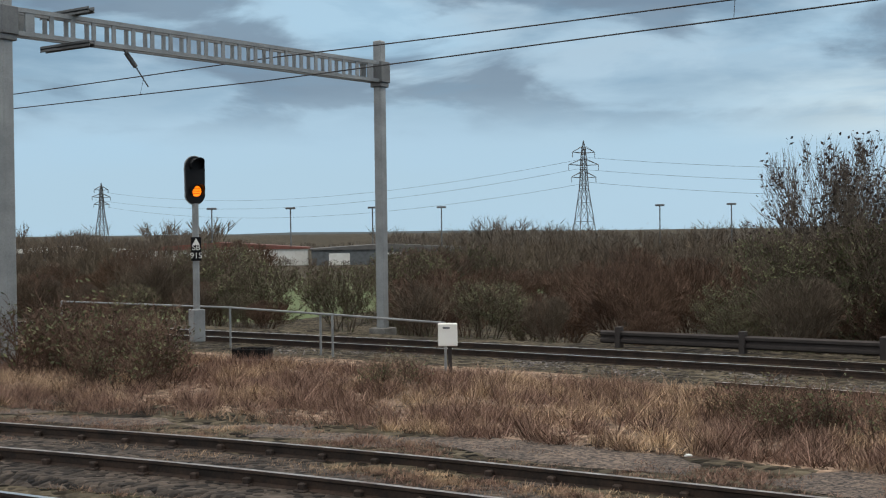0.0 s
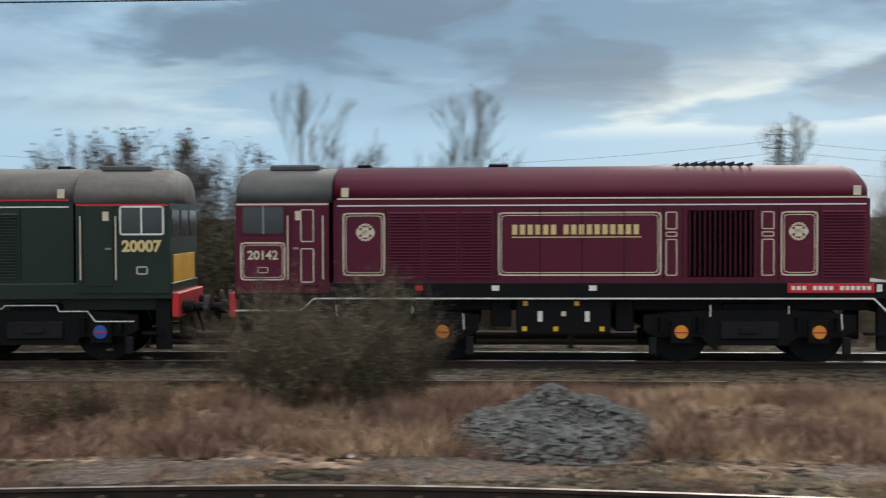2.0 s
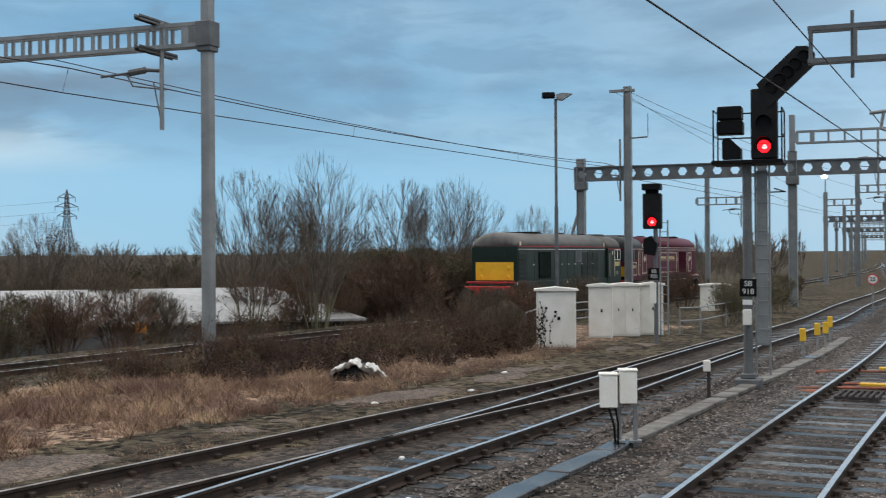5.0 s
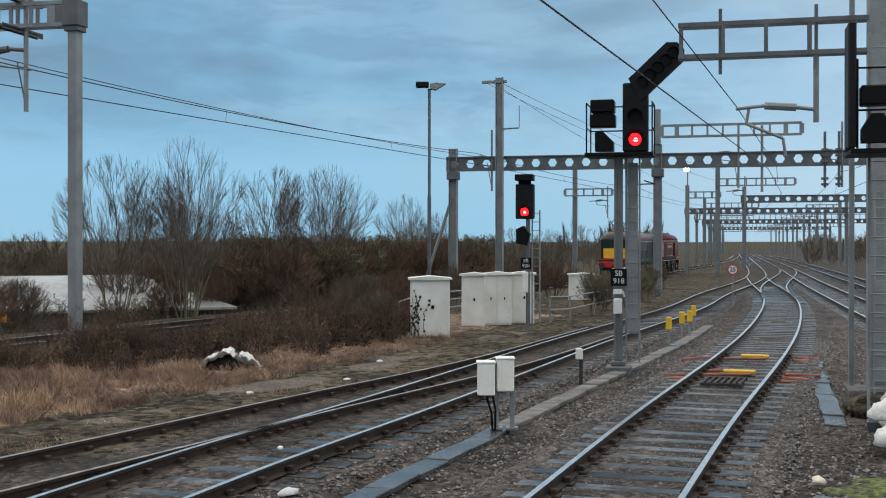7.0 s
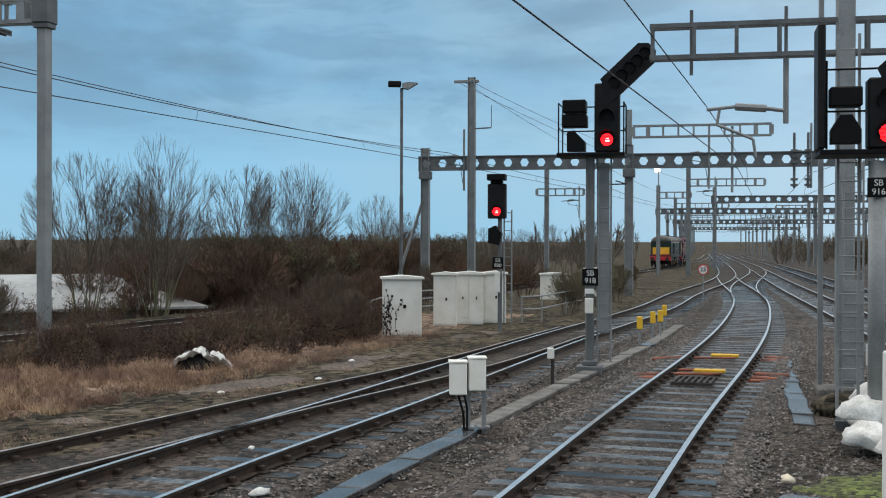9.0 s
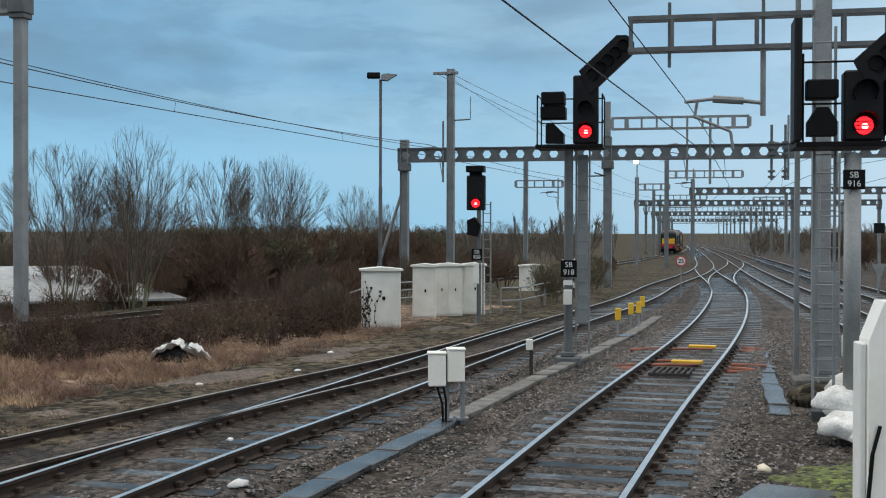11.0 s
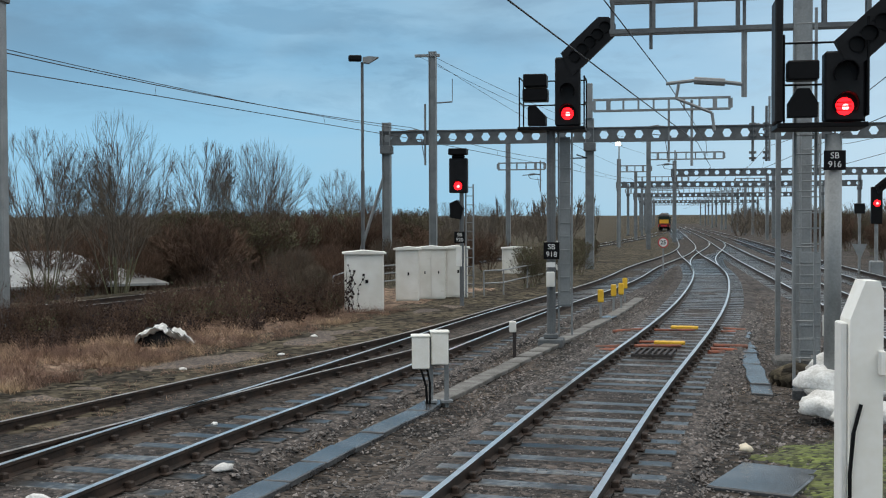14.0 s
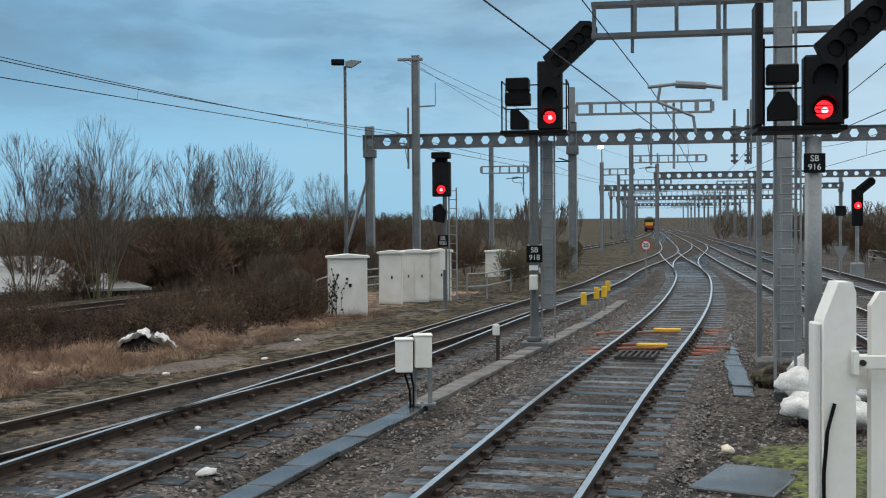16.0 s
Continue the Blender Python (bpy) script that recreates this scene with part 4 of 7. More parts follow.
handrail_cage(S918, -0.68, 0.76, -0.3, 0.5, 4.8, 1.1)
ladder(S918, 0.29, 0.35, 0.1, 5.8)
part("ladder_guard", boxes((0.17, 0.41, 0.29, 0.315, 0.75, 4.6), *[(0.165, 0.415, 0.275, 0.29, 0.78 + 0.31 * k, 0.81 + 0.31 * k) for k in range(13)], bevel=0.004), M["galv"], S918, "grey ribbed anti-climb board on the ladder")
part("ladder_hoop", tubes(((0.2, 0.35, 4.2), (0.3, 0.9, 4.15), 0.015), ((0.3, 0.9, 4.15), (0.75, 0.8, 4.15), 0.015), ((0.75, 0.8, 4.15), (0.55, 0.35, 4.2), 0.015), sides=6), M["black"], S918)
id_plate(S918, 0.02, -0.13, 2.03, 0.36, 0.38, ("SB", "918"))
part("small_plate", boxes((-0.1, 0.1, -0.135, -0.11, 1.66, 1.77)), M["sign_white"], S918)
part("junction_box", boxes((-0.09, 0.09, -0.24, -0.1, 1.22, 1.56), bevel=0.015), M["white"], S918)

S916 = empty("colour_light_signal", pose(17.35, -2.44, -0.15, 0, 0, -90), "big black signal showing red on a thick grey tube post", "railway signal", SG)
part("post", tubes(((0, 0, 0), (0, 0, 3.95), 0.12), sides=16), M["galv"], S916, smooth=True)
part("platform", boxes((-0.80, 0.45, -0.2, 0.75, 4.04, 4.11), bevel=0.01), M["black"], S916)
part("head", boxes((-0.15, 0.40, -0.18, 0.14, 4.12, 5.12), bevel=0.03), M["grey_black"], S916)
part("side_screen", boxes((0.42, 0.46, -0.2, 0.3, 4.2, 5.6), bevel=0.01), M["black"], S916)
part("side_screen", boxes((-0.83, -0.72, -0.2, 0.4, 4.12, 5.9), bevel=0.02), M["grey_black"], S916)
part("lens_hood", lens_hood(bmesh.new(), 0.14, -0.18, 4.36, 0.16), M["black"], S916)
part("lens_hood", lens_hood(bmesh.new(), 0.14, -0.18, 4.80, 0.16), M["black"], S916)
led(S916, 0.12, -0.195, 4.33, 0.125, M["signal_red"])
feather(S916, 0.12, 5.05, 1.35, 0.5, 48)
part("subsidiary_signal", boxes((-0.66, -0.22, -0.2, 0.1, 4.72, 5.0), bevel=0.02), M["black"], S916)
bm = bmesh.new()
prism(bm, [(-0.64, 4.2), (-0.24, 4.2), (-0.24, 4.4), (-0.36, 4.6), (-0.52, 4.6), (-0.64, 4.4)], -0.2, 0.1)
part("shunt_signal", bm, M["black"], S916)
handrail_cage(S916, -0.7, 0.4, -0.1, 0.7, 4.12, 1.25)
ladder(S916, -0.30, 0.75, 0.2, 5.9)
id_plate(S916, 0.0, -0.14, 3.57, 0.30, 0.28, ("SB", "916"))

S920 = empty("colour_light_signal", pose(36.0, 6.2, -0.2, 0, 0, -90), "black signal showing red with a shunt signal below it", "railway signal", SG)
part("post", tubes(((0, 0, 0), (0, 0, 3.65), 0.07), sides=10), M["galv_dark"], S920)
part("head", boxes((-0.38, 0.2, -0.15, 0.12, 3.62, 4.72), bevel=0.03), M["grey_black"], S920)
part("top_indicator", boxes((-0.38, 0.2, -0.3, 0.1, 4.82, 5.02), (-0.3, 0.1, -0.1, 0.05, 4.72, 4.82), bevel=0.02), M["black"], S920)
led(S920, -0.09, -0.165, 3.84, 0.13, M["signal_red"])
bm = bmesh.new()
lens_hood(bm, -0.09, -0.15, 3.86, 0.16, 0.15)
part("lens_hood", bm, M["black"], S920)
bm = bmesh.new()
prism(bm, [(-0.35, 2.85), (0.0, 2.78), (0.08, 3.15), (-0.12, 3.4), (-0.35, 3.3)], -0.2, 0.1)
part("shunt_signal", bm, M["black"], S920)
ladder(S920, 0.22, 0.2, 0.3, 3.9, 0.24)
id_plate(S920, -0.05, -0.1, 2.22, 0.34, 0.36, ("SB", "920"))
part("junction_box", boxes((-0.14, 0.02, -0.2, -0.07, 1.3, 1.95), bevel=0.015), M["white"], S920)

S915 = empty("colour_light_signal", pose(-21.7, 21.4, -0.1, 0, 0, 72), "grey post with a rounded black signal head showing amber", "railway signal", SG)
part("post", tubes(((0, 0, 0), (0, 0, 3.6), 0.085), sides=12), M["galv"], S915)
part("base_box", boxes((-0.17, 0.17, -0.15, 0.15, 0, 0.85), bevel=0.02), M["galv"], S915)
bm = bmesh.new()
prism(bm, [(0.27 * math.cos(a), (4.55 if 0 <= a <= math.pi else 3.85) + 0.27 * math.sin(a)) for a in [math.pi * 2 * (k + 0.5) / 20 for k in range(20)]], -0.05, 0.07)
part("backboard", bm, M["grey_black"], S915)
part("rim", tubes(*[((0.28 * math.cos(a), 0.02, (4.55 if math.sin(a) > -0.001 else 3.85) + 0.28 * math.sin(a)), (0.28 * math.cos(b), 0.02, (4.55 if math.sin(b) > -0.001 else 3.85) + 0.28 * math.sin(b)), 0.018) for a, b in [(math.pi * 2 * k / 20, math.pi * 2 * (k + 1) / 20) for k in range(20)]], sides=5), M["galv"], S915)
part("lens_hood", lens_hood(bmesh.new(), 0, -0.05, 4.6, 0.17, 0.3), M["black"], S915)
part("lens_hood", lens_hood(bmesh.new(), 0, -0.05, 3.92, 0.17, 0.3), M["black"], S915)
led(S915, 0, -0.07, 3.92, 0.14, M["signal_amber"])
id_plate(S915, 0.0, -0.12, 2.42, 0.26, 0.62, ("SB", "915"), arrow=True).matrix_basis = pose(0, 0, 0, 0, 0, -24)

S3 = empty("colour_light_signal", pose(59.1, -10.3, -0.2, 0, 0, -90), "small black signal showing red beside the main line", "railway signal", SG)
part("post", tubes(((0, 0, 0), (0, 0, 2.6), 0.09), sides=10), M["galv"], S3)
part("base", boxes((-0.3, 0.3, -0.3, 0.3, -0.1, 0.7), bevel=0.06), M["galv"], S3)
part("head", boxes((-0.26, 0.26, -0.15, 0.12, 2.5, 4.3), bevel=0.03), M["black"], S3)
led(S3, 0, -0.165, 3.5, 0.16, M["signal_red"])
feather(S3, 0.0, 4.15, 1.0, 0.42, 50)
S3B = empty("route_sign", pose(59.6, -9.6, -0.2, 0, 0, -90), "grey post with a small box and a triangle board", "sign post")
part("post", tubes(((0, 0, 0), (0, 0, 3.0), 0.07), sides=10), M["galv"], S3B)
part("box", boxes((-0.25, 0.25, -0.1, 0.1, 3.0, 3.5), bevel=0.02), M["grey_black"], S3B)
bm = bmesh.new()
prism(bm, [(-0.35, 1.5), (0.35, 1.5), (0, 0.7)], -0.1, -0.08)
part("triangle_board", bm, M["galv"], S3B)


# ---- lineside cabinets and posts ----
def cabinet(m, w, d, h, label, doors=1, stripe=False):
    th = empty("equipment_cabinet", m, label, "lineside cabinet", "white lineside cabinets")
    part("body", boxes((-w / 2, w / 2, -d / 2, d / 2, 0, h), bevel=0.012), M["white"], th)
    bm = bmesh.new()
    prism(bm, [(-w / 2 - 0.07, h), (w / 2 + 0.07, h), (w / 2 + 0.07, h + 0.05), (0.0, h + 0.11), (-w / 2 - 0.07, h + 0.05)], -d / 2 - 0.1, d / 2 + 0.06)
    part("lid", bm, M["white"], th)
    part("plinth", boxes((-w / 2 + 0.03, w / 2 - 0.03, -d / 2 + 0.03, d / 2 - 0.03, -0.3, 0.0)), M["concrete"], th)
    dw = (w - 0.06) / doors
    for i in range(doors):
        x0 = -w / 2 + 0.03 + i * dw
        dr = part("door", boxes((x0 + 0.01, x0 + dw - 0.01, -d / 2 - 0.022, -d / 2 - 0.003, 0.06, h - 0.05), bevel=0.006), M["white"], th)
        part("handle", boxes((x0 + dw * 0.52, x0 + dw * 0.6, -d / 2 - 0.06, -d / 2 - 0.022, h * 0.5, h * 0.5 + 0.1), bevel=0.006), M["black"], dr)
        for z in (0.25, h - 0.35):
            part("hinge", boxes((x0 + dw - 0.13, x0 + dw + 0.01, -d / 2 - 0.035, -d / 2 - 0.022, z, z + 0.05), bevel=0.004), M["white"], dr)
    if stripe:
        part("stripe", boxes((-w / 2 - 0.004, w / 2 + 0.004, -d / 2 - 0.026, d / 2 + 0.004, h * 0.62, h * 0.68)), M["yellow"], th, "yellow painted band")
    return th


CAB_1 = cabinet(pose(33.5, 8.75, -0.15, 0, 0, -73), 1.15, 0.9, 1.72, "weathered white steel cabinet with ivy stems", 1)
_iv = random.Random(61)
for k in range(9):
    bm = bmesh.new()
    x, z = -0.54 + abs(_iv.gauss(0, 0.16)), 0.02
    while z < _iv.uniform(0.7, 1.6):
        x2, z2 = min(0.5, max(-0.56, x + _iv.uniform(-0.07, 0.07))), z + _iv.uniform(0.05, 0.12)
        tube(bm, (x, -0.478, z), (x2, -0.478, z2), 0.006, sides=4)
        if _iv.random() < 0.5:
            w = _iv.uniform(0.015, 0.035)
            box(bm, x2 - w, x2 + w, -0.49, -0.484, z2 - w, z2 + w, m=None)
        x, z = x2, z2
    part("ivy_stem", bm, M["leaf_dead"], CAB_1, "dead dark ivy stem")
cabinet(pose(38.2, 8.45, -0.15, 0, 0, -80), 0.78, 0.6, 1.72, "white steel cabinet in a row of three", 1)
cabinet(pose(39.3, 7.85, -0.15, 0, 0, -80), 1.0, 0.7, 1.72, "white steel cabinet with two doors in a row", 2)
cabinet(pose(40.2, 7.1, -0.15, 0, 0, -80), 0.78, 0.7, 1.72, "white steel cabinet in a row of three", 1)
cabinet(pose(17.0, 25.3, -0.55, 0, 0, -28), 1.0, 0.8, 2.0, "white cabinet with a yellow band behind the line", 1, True)
cabinet(pose(58.0, 7.2, -0.2, 0, 0, -80), 1.4, 0.8, 1.3, "stained pale cabinet among brambles", 2)
cabinet(pose(62.0, 5.5, -0.2, 0, 0, -80), 1.1, 0.8, 1.5, "far white equipment cabinet", 1)


def case_on_posts(m, label):
    th = empty("relay_case", m, label, "lineside box")
    for x, z in ((-0.13, 0.0), (0.16, 0.05)):
        b = part("case", boxes((x - 0.14, x + 0.12, -0.13 + z * 2, 0.13 + z * 2, 0.52 + z, 1.0 + z), bevel=0.015), M["cream"], th)
        part("lid", boxes((x - 0.155, x + 0.135, -0.145 + z * 2, 0.145 + z * 2, 1.0 + z, 1.03 + z), bevel=0.008), M["cream"], b)
    for x in (0.02, 0.26):
        part("post", boxes((x - 0.035, x + 0.035, 0.12, 0.18, -0.1, 1.0), bevel=0.008), M["galv"], th)
        part("foot", boxes((x - 0.09, x + 0.09, 0.06, 0.24, -0.02, 0.015)), M["galv"], th)
    part("cable", tubes(((-0.15, 0, 0.55), (-0.06, 0.02, 0.25), 0.018), ((-0.06, 0.02, 0.25), (-0.04, 0.05, -0.05), 0.018), ((-0.05, 0, 0.55), (0.0, 0.02, 0.3), 0.018), ((0.0, 0.02, 0.3), (0.0, 0.05, -0.05), 0.018), sides=6), M["black"], th)
    return th


case_on_posts(pose(17.0, 3.42, -0.17, 0, 0, -76), "two cream relay cases on grey steel posts")
BX = empty("relay_case", pose(-12.82, 19.6, -0.1, 0, 0, 32), "pale grey relay case on a dark post", "lineside box")
part("case", boxes((-0.2, 0.2, -0.15, 0.15, 0.42, 0.88), bevel=0.015), M["white"], BX)
part("post", boxes((0.0, 0.08, -0.04, 0.04, -0.2, 0.42)), M["iron"], BX)
part("notice", boxes((-0.1, 0.04, -0.156, -0.152, 0.78, 0.82)), M["galv_dark"], BX)
ST = empty("marker_post", pose(23.2, 2.93, -0.18, 0, 0, -80), "short dark post with a white cap", "marker post")
part("post", boxes((-0.02, 0.05, -0.03, 0.03, -0.1, 0.5)), M["iron"], ST)
part("cap", boxes((-0.09, 0.05, -0.06, 0.06, 0.48, 0.7), bevel=0.015), M["white"], ST)
for x, y in ((33.0, 1.68), (35.6, 1.42), (36.4, 1.22), (39.6, 1.2)):
    yp = empty("marker_post", pose(x, y, -0.2, 0, 0, -82), "yellow box on a short grey post", "marker post", "yellow marker posts")
    part("post", boxes((-0.03, 0.03, -0.03, 0.03, -0.1, 0.5)), M["galv"], yp)
    part("box", boxes((-0.08, 0.08, -0.07, 0.07, 0.42, 0.78), bevel=0.02), M["yellow"], yp)
SP = empty("speed_sign", pose(54.2, -0.1, -0.2, 0, 0, -90), "round white speed board with red rim on a post", "speed sign")
part("post", tubes(((0, 0, 0), (0, 0, 1.5), 0.03), sides=8), M["galv"], SP)
bm = bmesh.new()
bmesh.ops.create_cone(bm, cap_ends=True, segments=24, radius1=0.24, radius2=0.24, depth=0.02, matrix=pose(0, -0.04, 1.68, 90))
disc = part("rim", bm, M["red"], SP)
bm = bmesh.new()
bmesh.ops.create_cone(bm, cap_ends=True, segments=24, radius1=0.19, radius2=0.19, depth=0.02, matrix=pose(0, -0.046, 1.68, 90))
part("face", bm, M["sign_white"], disc)
lettering("lettering", "25", 0.26, M["black"], disc, pose(0, -0.062, 1.68, 90), bold=0.006)

LM = empty("lamp_post", pose(50.8, 13.3, -0.2, 0, 0, -75), "tall grey lamp post with two floodlights", "lamp post")
part("pole", tubes(((0, 0, 0), (0, 0, 5.0), 0.09), ((0, 0, 5.0), (0, 0, 9.9), 0.07), sides=10), M["galv_dark"], LM)
part("floodlight", boxes((-0.62, -0.02, -0.25, 0.2, 9.95, 10.2), bevel=0.04), M["black"], LM)
bm = bmesh.new()
prism(bm, [(0.02, 9.88), (0.3, 9.84), (0.75, 10.12), (0.3, 10.16), (0.02, 10.1)], -0.2, 0.2)
part("floodlight", bm, M["galv"], LM)
LB = empty("lamp_post", pose(109.9, 3.9, -0.2, 0, 0, -90), "slim lamp post with a lit lantern", "lamp post")
part("pole", tubes(((0, 0, 0), (0, 0, 9.7), 0.06), sides=8), M["galv"], LB)
part("lantern", boxes((-0.35, 0.15, -0.2, 0.2, 9.65, 9.95), bevel=0.05), M["lamp_white"], LB)
part("pole_arm", tubes(((0, 0, 9.6), (0.3, 0, 9.7), 0.05), sides=6), M["galv"], LB)


def tube_fence(pts, h, rails, label, material):
    th = empty("handrail_fence", None, label, "handrail", "tubular handrails")
    for a, b in zip(pts, pts[1:]):
        for r in rails:
            part("rail", tubes(((a[0], a[1], a[2] + r), (b[0], b[1], b[2] + r), 0.026), sides=8), material, th)
    for p in pts:
        part("post", tubes(((p[0], p[1], p[2] - 0.2), (p[0], p[1], p[2] + h), 0.028), sides=8), material, th)
    return th


tube_fence([(-13.2, 20.1, -0.2), (-17.6, 21.4, -0.2)], 0.94, (0.94,), "pale grey tubular handrail along the line", M["galv"])
tube_fence([(-17.0, 21.1, -0.18), (-21.0, 21.9, -0.15), (-28, 22.2, -0.15)], 0.93, (0.93,), "pale grey tubular handrail along the line", M["galv"])
tube_fence([(40.6, 6.2, -0.2), (41.4, 5.6, -0.2), (45.5, 5.2, -0.2), (50.0, 4.6, -0.2)], 0.95, (0.95, 0.5), "grey handrail beside the signal", M["galv"])
tube_fence([(35.2, 10.2, -0.2), (41.0, 11.0, -0.2), (48.0, 9.5, -0.2)], 1.0, (1.0, 0.7, 0.4), "grey handrail behind the cabinets", M["galv"])
tube_fence([(13.2, 25.5, -0.5), (15.6, 25.8, -0.5), (18.6, 25.0, -0.5)], 1.3, (1.3, 0.65), "yellow tubular handrail round the cabinet", M["yellow"])
tube_fence([(60.0, -13.2, -0.2), (66.0, -13.2, -0.2), (72.0, -13.2, -0.2)], 1.0, (1.0, 0.6), "grey handrail beside the main line", M["galv"])

BAR = empty("crash_barrier", None, "rusty brown steel crash barrier beside the line", "barrier")
for i in range(7):
    x = -12.0 + i * 3.2
    y = FAR.y_at(x) + 2.9
    part("post", boxes((x - 0.07, x + 0.07, y - 0.24, y + 0.02, -0.9, 0.24), bevel=0.01), M["iron"], BAR)
for z in (-0.02, -0.42):
    vs, fs = [], []
    prof = [(0.0, 0.16), (-0.06, 0.12), (-0.06, 0.06), (0.0, 0.02), (0.0, -0.02), (-0.06, -0.06), (-0.06, -0.12), (0.0, -0.16)]
    xs = list(np.arange(-12.5, 8.2, 0.8))
    for x in xs:
        y = FAR.y_at(x) + 2.78
        vs += [(x, y + a, z + b) for a, b in prof] + [(x, y + a + 0.02, z + b) for a, b in prof]
    for k in range(len(xs) - 1):
        for j in range(7):
            for o in (0, 8):
                a = 16 * k + o + j
                fs.append((a, a + 16, a + 17, a + 1))
    ob = new("beam", mesh_from("beam", vs, fs, M["iron"]))
    ob.parent = BAR


# ---- locomotives: local x towards the bonnet end, z from rail top ----
def hull(sections, close=True):
    """Loft rings of (x, [(y, z), ...])."""
    bm = bmesh.new()
    rings = [[bm.verts.new((x, y, z)) for y, z in ring] for x, ring in sections]
    n = len(rings[0])
    for a, b in zip(rings, rings[1:]):
        for i in range(n - 1):
            bm.faces.new((a[i], b[i], b[i + 1], a[i + 1]))
        bm.faces.new((a[n - 1], b[n - 1], b[0], a[0]))
    bm.faces.new(rings[0])
    bm.faces.new(rings[-1][::-1])
    bmesh.ops.recalc_face_normals(bm, faces=bm.faces)
    return bm


def outline(bm, x0, x1, z0, z1, y, w=0.028, r=0.07):
    """A thin lined border with cut corners on a side at y."""
    e = 0.004 if y > 0 else -0.004

    def bar(a, b, c, d):
        box(bm, a, b, min(y, y + e), max(y, y + e), c, d)
    bar(x0 + r, x1 - r, z0, z0 + w)
    bar(x0 + r, x1 - r, z1 - w, z1)
    bar(x0, x0 + w, z0 + r, z1 - r)
    bar(x1 - w, x1, z0 + r, z1 - r)
    k = r * 0.5
    for cx, cz, sx, sz in ((x0, z0, 1, 1), (x1, z0, -1, 1), (x0, z1, 1, -1), (x1, z1, -1, -1)):
        a, b = sorted((cx + sx * k * 0.4, cx + sx * r)), sorted((cz + sz * k * 0.4, cz + sz * (k * 0.4 + w)))
        bar(*a, *b)
        a, b = sorted((cx + sx * k * 0.4, cx + sx * (k * 0.4 + w))), sorted((cz + sz * k * 0.4, cz + sz * r))
        bar(*a, *b)
    return bm


HOOD = [(-1.19, 1.55), (-1.19, 3.14), (1.19, 3.14), (1.19, 1.55)]


def roof_ring(half, z0, rise, n=12):
    return [(half * math.cos(math.pi * k / n), z0 + rise * math.sin(math.pi * k / n) ** 0.8 if 0 < k < n else z0) for k in range(n + 1)]


WHEELSETS = []


